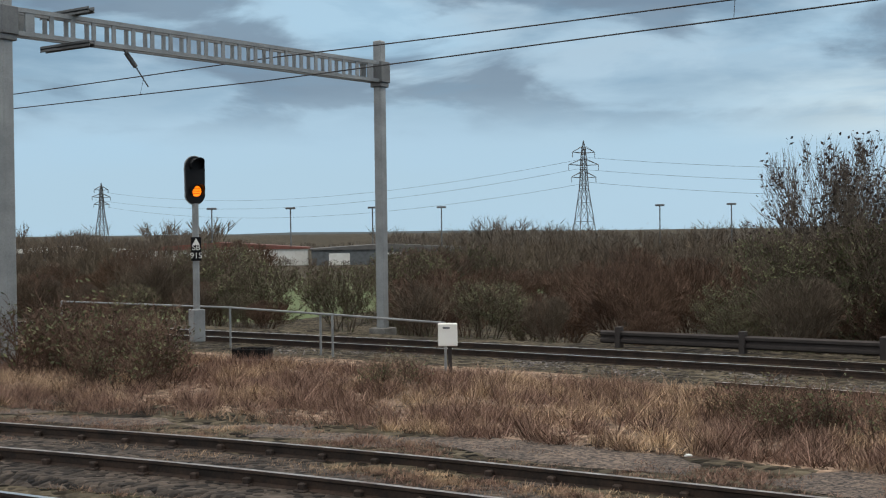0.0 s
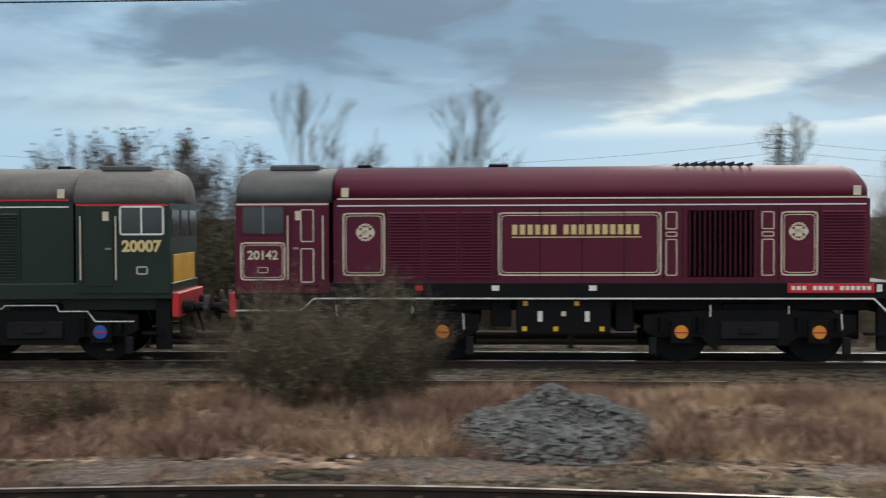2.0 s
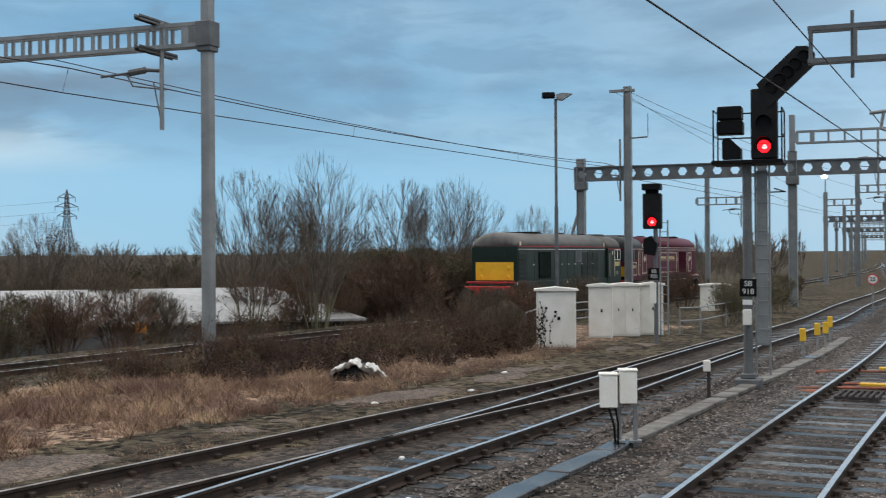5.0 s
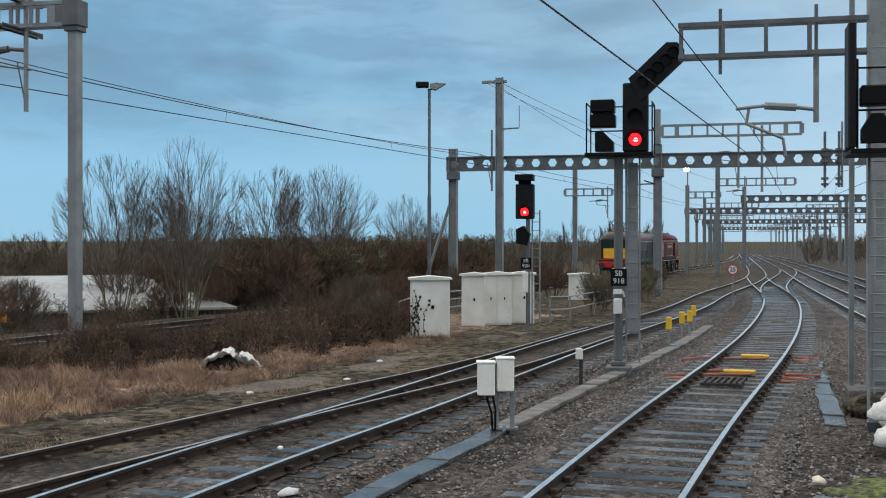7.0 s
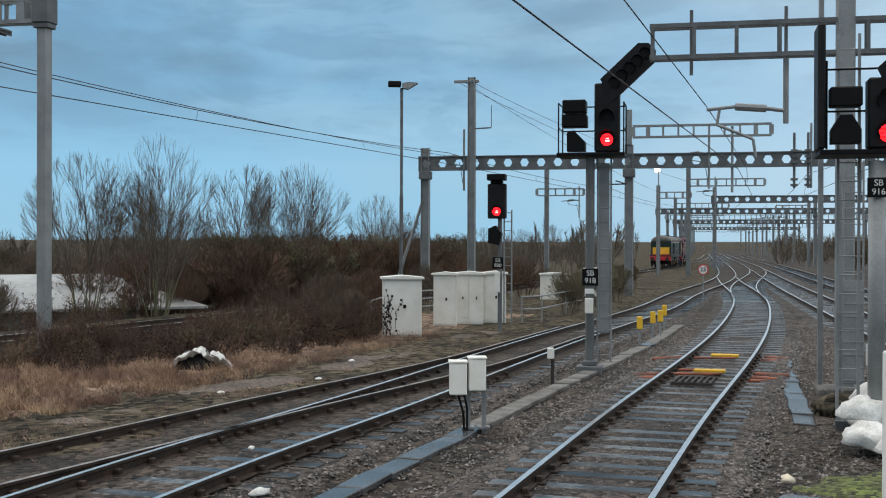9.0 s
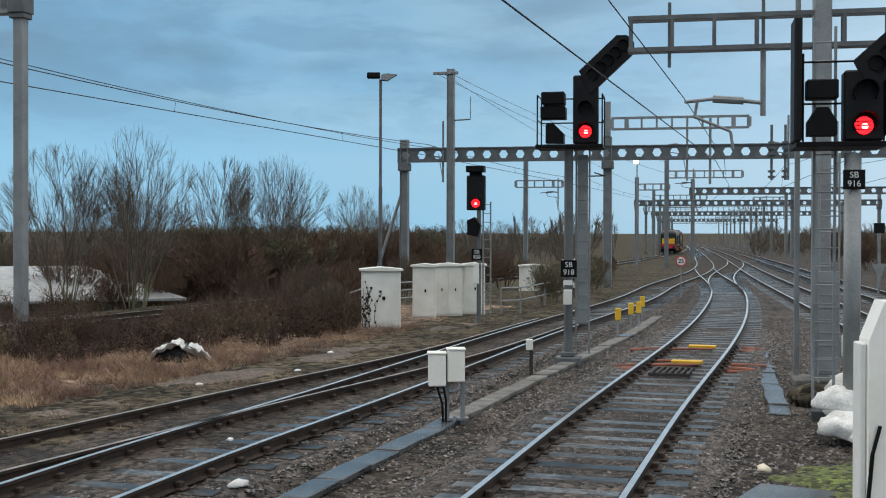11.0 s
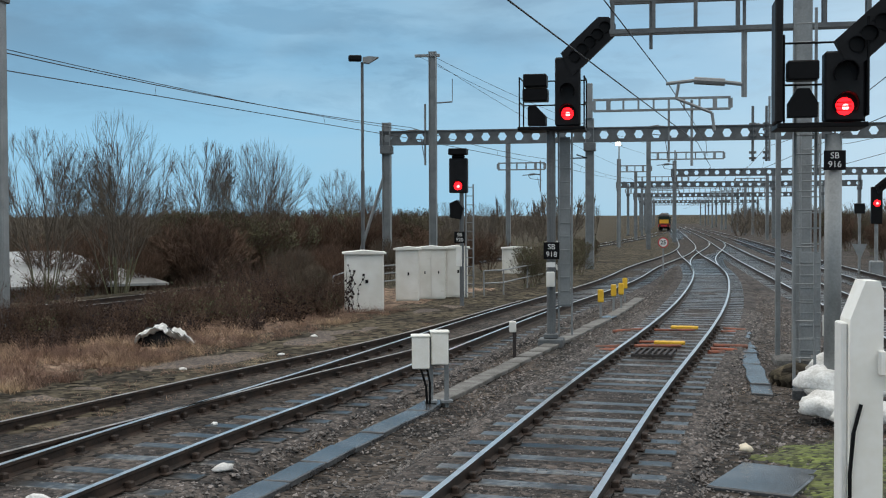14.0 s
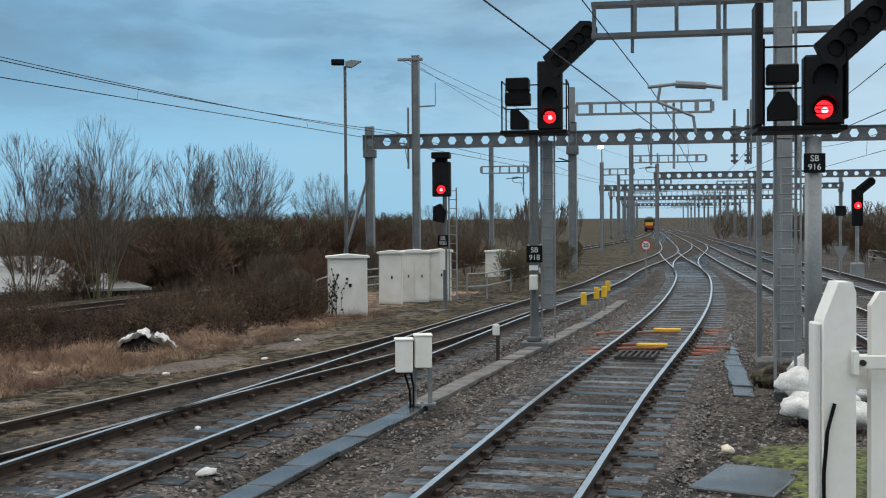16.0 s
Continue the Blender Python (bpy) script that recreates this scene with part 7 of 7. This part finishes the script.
while s < TROUGH.s[-1] - 0.5:
    x, y, h = TROUGH.at(s)
    ob = new("trough_lid", _lid if x < 17.5 or random.random() < 0.15 else _lid2)
    ob.parent, ob.matrix_basis = tr, pose(x, y, -0.215 + random.uniform(-0.012, 0.012), random.uniform(-1, 1), random.uniform(-1, 1), h + random.uniform(-1.5, 1.5))
    s += 0.96
tr2 = empty("cable_trough", None, "dark cable trough lids beside the loop line", "cable trough", kind="structure")
for i in range(11):
    x = 19.6 + i * 0.95
    ob = new("trough_lid", _lid)
    ob.parent, ob.matrix_basis = tr2, pose(x, -1.62 - (i * 0.035) + random.uniform(-0.05, 0.05), -0.235 + random.uniform(-0.02, 0.02), random.uniform(-3, 3), random.uniform(-2, 2), random.uniform(-5, 3))

tagged(part("drain_cover", boxes((-0.75, 0.6, -0.45, 0.45, -0.1, 0.03), bevel=0.015), M["slab"]), "wet dark slab in the mossy ground", "slab").matrix_basis = pose(12.9, -1.15, -0.24, 0, 0, -20)
tagged(part("drain_cover", boxes((-0.5, 0.5, -0.4, 0.4, -0.1, 0.14), bevel=0.02), M["slab"]), "dark lidded chamber beside the ladder", "chamber lid").matrix_basis = pose(19.2, -2.5, -0.24, 0, 0, -8)
for x, y, h in ((20.6, -2.3, 20), (20.9, -2.9, -15)):
    tagged(lump("earth_mound", None, 0.55, 0.45, 0.3, x, M["earth"], pose(x, y, -0.22), 0.3), "dark earth heap at the gantry foot", "earth mound")

# sandbags by the gantry
SB = "white rubble sacks"
for i, (x, y, z, a, sx) in enumerate(((16.7, -2.25, -0.05, 20, 0.42), (17.2, -2.75, -0.05, 80, 0.4), (17.3, -2.3, 0.22, 50, 0.4), (18.1, -2.45, -0.02, 10, 0.42), (18.4, -2.6, 0.3, 120, 0.42), (18.0, -3.0, 0.05, 60, 0.45), (16.2, -2.7, -0.06, 100, 0.4))):
    tagged(lump("rubble_sack", None, sx, 0.3, 0.24, i * 2.7, M["bagcloth"], pose(x, y, z, 0, 0, a), 0.3), "dirty white woven rubble sack, slumped", "sack", SB)

# black sack with a torn white sheet
tagged(lump("refuse_sack", None, 0.55, 0.4, 0.36, 8.0, M["black"], pose(23.6, 10.75, -0.12, 0, 0, -70), 0.3), "black refuse sack in the dead grass", "refuse sack")
bm = bmesh.new()
bmesh.ops.create_grid(bm, x_segments=30, y_segments=14, size=1.0)
for v in bm.verts:
    x, y = v.co.x * 0.62, v.co.y * 0.26
    y += 0.14 * noise.noise(Vector((x * 4, y * 3, 9)))
    x += 0.10 * noise.noise(Vector((x * 3, y * 8, 4)))
    v.co = Vector((x, y, 0.30 - 0.26 * abs(v.co.x + 0.15) ** 1.6 + 0.20 * noise.noise(Vector((x * 5, y * 6, 2))) + 0.08 * noise.noise(Vector((x * 14, y * 14, 5)))))
bmesh.ops.solidify(bm, geom=bm.faces[:], thickness=0.012)
sheet_ob = part("torn_sheet", bm, M["bagcloth"], smooth=True)
sheet_ob.matrix_basis = pose(23.5, 10.6, -0.08, 0, 0, -68)
tagged(sheet_ob, "torn white plastic sheet over a black sack", "plastic sheet")
CR = empty("crate", pose(-17.9, 19.3, -0.28, 0, 0, 20), "black slatted plastic crate in the grass", "crate")
part("body", boxes((-0.4, 0.4, -0.25, 0.25, 0.0, 0.1), (-0.4, 0.4, -0.25, -0.22, 0.14, 0.36), (-0.4, 0.4, 0.22, 0.25, 0.14, 0.36), (-0.4, -0.37, -0.25, 0.25, 0.1, 0.36), (0.37, 0.4, -0.25, 0.25, 0.1, 0.36), bevel=0.01), M["black"], CR)

# scraps of litter
for i, (t, x, y, s, c) in enumerate((("scrap", 9.9, 7.6, 0.09, "sign_white"), ("scrap", 12.6, 11.9, 0.16, "bagcloth"), ("scrap", 8.9, 10.3, 0.13, "bagcloth"), ("scrap", 5.8, 12.2, 0.10, "bagcloth"), ("scrap", 6.3, 12.6, 0.08, "bagcloth"), ("scrap", -5.2, 13.1, 0.05, "sign_white"),
                                     ("scrap", -0.5, 13.0, 0.07, "sign_white"), ("scrap", 10.3, 6.0, 0.13, "bagcloth"), ("scrap", 12.0, 4.75, 0.12, "bagcloth"), ("scrap", 14.6, 5.9, 0.07, "sign_white"), ("can", 13.0, 7.15, 0.09, "red"), ("scrap", 19.8, 8.6, 0.1, "bagcloth"),
                                     ("scrap", 3.2, 13.6, 0.12, "bagcloth"), ("scrap", 22.4, 7.6, 0.08, "sign_white"), ("scrap", 14.1, -1.0, 0.12, "cream_line"), ("scrap", 26.0, 8.0, 0.09, "sign_white"))):
    lb = "crushed red and white can between the rails" if t == "can" else "crumpled pale scrap of litter on the ground"
    tagged(lump("litter", None, s, s * 0.6, s * 0.5, i * 1.9, M[c], pose(x, y, -0.15, 0, 0, i * 40), 0.5, 2), lb, "litter", "litter")

# cable guards, yellow boards and grating across the loop line
for i, (x, side) in enumerate(((24.3, 1), (25.0, 1), (28.9, 1), (24.2, -1), (24.8, -1), (25.5, -1), (28.6, -1), (29.4, -1))):
    y0 = LOOP.y_at(x) + side * 0.95
    skew = (0.3, 0.1, -0.2, 0.32, 0.15, 0.25, 0.35, 0.1)[i]
    pc = tubes(((x, y0, -0.15), (x + skew, y0 + side * (0.34 + 0.2 * (i % 3)), -0.19), 0.042), sides=8)
    tagged(part("cable_pipe", pc, M["pipe_orange"]), "orange plastic cable pipe beside the rail", "pipe", "orange cable pipes")
for x in (24.7, 25.5, 28.3):
    tagged(part("cable_pipe", tubes(((x, LOOP.y_at(x) + 0.62, -0.10), (x + 0.35, LOOP.y_at(x) - 0.35, -0.12), 0.03), sides=8), M["pipe_orange"]), "orange plastic cable pipe between the rails", "pipe", "orange cable pipes")
for x in (25.3, 28.9):
    tagged(part("yellow_board", boxes((-0.11, 0.11, -0.33, 0.33, 0, 0.07), bevel=0.015), M["yellow"]), "yellow board between the rails", "board", "yellow boards").matrix_basis = pose(x, LOOP.y_at(x) - 0.05, -0.12, 0, 0, -4)
GR = empty("grating", pose(23.6, LOOP.y_at(23.6) + 0.05, -0.14, 0, 0, -6), "dark iron grating between the rails", "grating")
for i in range(7):
    part("bar", boxes((-0.55, 0.55, -0.36 + i * 0.12, -0.31 + i * 0.12, 0, 0.06), bevel=0.006), M["iron"], GR)
pieces("edge", ((-0.58, -0.55, -0.38, 0.42, 0, 0.05), (0.55, 0.58, -0.38, 0.42, 0, 0.05)), M["iron"], GR)

OS = empty("notice_board", pose(34.6, 24.2, -0.9, 0, 0, -55), "small orange square board on a post", "sign")
part("post", boxes((-0.03, 0.03, -0.03, 0.03, 0, 1.2)), M["galv_dark"], OS)
part("board", boxes((-0.2, 0.2, -0.05, -0.03, 0.85, 1.25), bevel=0.004), M["orange"], OS)

# mossy ground patch at the near end
bm = bmesh.new()
bmesh.ops.create_grid(bm, x_segments=24, y_segments=16, size=1.0)
for v in bm.verts:
    x, y = 13.3 + v.co.x * 3.0, -2.15 + v.co.y * 1.2
    edge = math.hypot(v.co.x, v.co.y)
    v.co = Vector((x, y, height_at(x, y) + 0.06 - 0.10 * edge ** 2 + 0.06 * noise.noise(Vector((x * 1.8, y * 1.8, 1)))))
tagged(part("moss_bank", bm, M["moss"], smooth=True), "patch of green moss and mud", "moss", kind="structure")


def moss_grass(rnd):
    x, y = rnd.uniform(10.5, 16), rnd.uniform(-3.1, -1.2)
    return x, y, max(0.0, min(1.0, noise.noise(Vector((x, y, 4))) + 0.4))


for k, x, y, sc in (("bushB", 33.8, 24.6, 0.72), ("bushA", 35.6, 24.0, 0.6), ("bushB", 31.6, 25.2, 0.75), ("bushC", 29.6, 26.0, 0.7), ("bramble", 37.5, 26.0, 1.6), ("bramble", 39.5, 24.2, 1.5), ("bushA", 35.0, 28.0, 0.6), ("bushB", 42.5, 22.0, 0.5), ("bushA", 32.5, 27.5, 0.7), ("bramble", 41.0, 22.6, 1.3), ("bushB", 45.5, 21.5, 0.6), ("bushB", 48.0, 20.5, 0.6)):
    plant(k, x, y, sc)


grass("green_tufts", 9000, moss_grass, 0.02, 0.07, M["grass_green"], "short green moss and grass tufts", 8)


def siding_moss(rnd):
    x = rnd.uniform(-16, -4)
    return x, SIDING.y_at(x) + rnd.uniform(-2.6, -1.0), max(0.0, min(1.0, noise.noise(Vector((x * 0.7, 2, 4))) + 0.45))


grass("green_tufts", 12000, siding_moss, 0.02, 0.07, M["grass_green"], "short moss and grass beside the siding", 9)

# ---- platform end and white fence beside the camera ----
plat = part("platform", boxes((-14, 2.6, -4.2, 0.75, -0.35, 0.98), bevel=0.02), M["concrete"])
tagged(plat, "grey concrete platform end", "platform", kind="structure")
FN = empty("platform_gate", pose(3.45, -0.56, 0.95, 0, 0, -84), "white painted wooden gate post and palings", "gate")
part("post_block", boxes((-0.1, 0.3, -0.1, 0.1, -1.3, 0.0)), M["concrete"], FN)
bm = bmesh.new()
prism(bm, [(-0.03, -0.02), (0.062, -0.02), (0.062, 1.44), (0.052, 1.47), (0.012, 1.47), (-0.03, 1.36)], -0.055, 0.055)
part("gate_post", bm, M["cream"], FN)
part("stop_board", boxes((-0.048, -0.03, -0.03, 0.05, 0.0, 1.35), bevel=0.004), M["sign_white"], FN)
bm = bmesh.new()
prism(bm, [(0.115, 0.05), (0.215, 0.05), (0.215, 1.4), (0.19, 1.44), (0.14, 1.44), (0.115, 1.4)], -0.02, 0.02)
part("paling", bm, M["cream"], FN)
bm = bmesh.new()
prism(bm, [(0.265, 0.05), (0.365, 0.05), (0.365, 1.4), (0.34, 1.44), (0.29, 1.44), (0.265, 1.4)], -0.02, 0.02)
part("paling", bm, M["cream"], FN)
h_ = part("hinge", boxes((0.05, 0.20, -0.07, -0.056, 1.22, 1.26), (0.045, 0.062, -0.085, -0.056, 1.205, 1.275), bevel=0.003), M["cream"], FN)
bm = bmesh.new()
bmesh.ops.create_cone(bm, cap_ends=True, segments=10, radius1=0.009, radius2=0.009, depth=0.012, matrix=pose(0.075, -0.075, 1.24, 90))
part("bolt", bm, M["iron"], h_)
part("cross_rail", boxes((0.065, 0.5, 0.02, 0.06, 0.3, 0.4), (0.065, 0.5, 0.02, 0.06, 1.15, 1.25)), M["cream"], FN)
part("cable", tubes(((0.0, -0.06, 1.12), (-0.022, -0.065, 1.04), 0.006), ((-0.022, -0.065, 1.04), (-0.032, -0.065, 0.92), 0.006), ((-0.032, -0.065, 0.92), (-0.03, -0.06, 0.6), 0.006), sides=6), M["black"], FN)

# ---- buildings and distance ----
WB = empty("low_shed", pose(40.5, 25.5, -1.4, 0, 0, -51), "low shed with a broad white metal roof", "shed")
part("wall", boxes((-10.6, 3.9, -0.1, 8.0, -0.6, 1.2), bevel=0.02), M["galv_dark"], WB)
bm = bmesh.new()
prism(bm, [(-11.0, 1.32), (4.3, 1.32), (4.3, 1.42), (-11.0, 1.42)], 0, 8.3)
for v in bm.verts:
    if v.co.x > 0 and v.co.y < 4:
        v.co.x += 2.6
    v.co.z += max(0, v.co.y) * 0.14
    v.co.y -= 0.3
part("roof", bm, M["roof_white"], WB)


def far_shed(x, y, w, d, h, rz, roof_m, wall_m, label):
    th = empty("warehouse", pose(x, y, height_at(x, y) - 0.2, 0, 0, rz), label, "warehouse", "distant sheds")
    part("wall", boxes((-w / 2, w / 2, -d / 2, d / 2, 0, h), bevel=0.05), wall_m, th)
    bm = bmesh.new()
    prism(bm, [(-w / 2 - 0.3, h), (w / 2 + 0.3, h), (w / 2 + 0.3, h + 0.2), (0, h + d * 0.08), (-w / 2 - 0.3, h + 0.2)], -d / 2 - 0.3, d / 2 + 0.3)
    part("roof", bm, roof_m, th)
    for k in range(int(w / 8)):
        part("door", boxes((-w / 2 + 4 + k * 8 - 1.5, -w / 2 + 4 + k * 8 + 1.5, -d / 2 - 0.08, -d / 2 - 0.01, 0, min(3, h - 0.5))), M["white"], th)
    return th


far_shed(-122, 128, 26, 14, 2.6, 40, M["brick_red"], M["white"], "low distant shed with a dull red roof")
far_shed(-100, 140, 22, 10, 2.4, 38, M["roof_grey"], M["galv_dark"], "low distant grey shed")
far_shed(-146, 118, 24, 12, 2.4, 45, M["white"], M["roof_grey"], "low distant pale shed")
for px, py in ((-145, 90), (-118, 122), (-110, 130), (-101, 138), (-94, 146), (-68, 168), (-58, 172), (-50, 176)):
    sl = empty("street_lamp", pose(px, py, height_at(px, py), 0, 0, 30), "thin distant street lamp", "street lamp", "distant street lamps")
    part("pole", tubes(((0, 0, 0), (0, 0, 8.3), 0.10), sides=6), M["galv_dark"], sl)
    part("lantern", boxes((-0.7, 0.7, -0.2, 0.2, 8.2, 8.5), bevel=0.05), M["galv_dark"], sl)


def pylon(az, d, height, label="lattice steel electricity pylon on the horizon"):
    a = radians(az)
    x, y = d * math.sin(a), d * math.cos(a)
    z0 = height_at(x, y)
    th = empty("electricity_pylon", pose(x, y, z0, 0, 0, -az + 25), label, "pylon", "electricity pylons")
    H = height - z0
    t = 0.09 * d / 400 + 0.03
    lev = [0, 0.22, 0.40, 0.54, 0.64, 0.74, 0.84, 0.93]
    half = [3.4, 2.5, 1.75, 1.2, 1.0, 0.85, 0.7, 0.45]
    bm = bmesh.new()
    for (l0, h0), (l1, h1) in zip(zip(lev, half), list(zip(lev, half))[1:]):
        c0 = [(h0 * sx, h0 * sy, l0 * H) for sx, sy in ((1, 1), (-1, 1), (-1, -1), (1, -1))]
        c1 = [(h1 * sx, h1 * sy, l1 * H) for sx, sy in ((1, 1), (-1, 1), (-1, -1), (1, -1))]
        for i in range(4):
            tube(bm, c0[i], c1[i], t * 1.3, sides=4, caps=False)
            tube(bm, c0[i], c1[(i + 1) % 4], t * 0.7, sides=4, caps=False)
            tube(bm, c0[(i + 1) % 4], c1[i], t * 0.7, sides=4, caps=False)
            tube(bm, c1[i], c1[(i + 1) % 4], t * 0.7, sides=4, caps=False)
    for sx, sy in ((1, 1), (-1, 1), (-1, -1), (1, -1)):
        tube(bm, (0.45 * sx, 0.45 * sy, 0.93 * H), (0, 0, H), t, sides=4, caps=False)
    part("tower", bm, M["galv_dark"], th)
    for l, w in ((0.64, 4.6), (0.76, 5.6), (0.88, 4.2)):
        bm = bmesh.new()
        for s in (-1, 1):
            for q in (-0.8, 0.8):
                tube(bm, (0.8 * s, q, l * H), (w * s, 0, l * H + 0.3), t, sides=4, caps=False)
                tube(bm, (0.7 * s, q, (l + 0.06) * H), (w * s, 0, l * H + 0.3), t * 0.8, sides=4, caps=False)
            tube(bm, (w * s, 0, l * H + 0.3), (w * s, 0, l * H - 1.6), t, sides=4, caps=False)
        part("cross_arm", bm, M["galv_dark"], th)
    return x, y, z0, H


towers = [pylon(-49.1, 690, 35), pylon(-25.66, 400, 34.5), pylon(18.8, 395, 35), pylon(51.5, 560, 35)]
for (x0, y0, z0, h0), (x1, y1, z1, h1) in zip(towers, towers[1:]):
    for l, o in ((0.60, 5), (0.72, -5), (0.84, 4)):
        wire_run("power_line", span((x0, y0 + o, z0 + l * h0), (x1, y1 + o, z1 + l * h1), 9, 24), 0.05, "thin power line between pylons")


# ---- what moves ----
def motions():
    """Both locomotives run coupled along the far line; their wheels roll."""
    def along(t):
        return FAR.zero + 3.35 + 22.3 * (t - 2) + 0.02 * (t - 2) ** 2
    times = [0.5 * k for k in range(33)]
    rows_a, rows_b = [], []
    for t in times:
        x, y, h = FAR.at(along(t))
        rows_a.append((t, pose(x, y, FAR.z, 0, 0, h)))
        x, y, h = FAR.at(along(t) - 13.9)
        rows_b.append((t, pose(x, y, FAR.z, 0, 0, h + 180)))
    walk(LOCO_A, rows_a)
    walk(LOCO_B, rows_b)
    for i, (w, ax) in enumerate(WHEELSETS):
        way = 1 if i < len(WHEELSETS) / 2 else -1
        walk(w, [(k / FPS, pose(ax, 0, 0.545, 0, way * math.degrees((along(k / FPS) - along(0)) / 0.56) % 360, 0)) for k in range(481)])


motions()
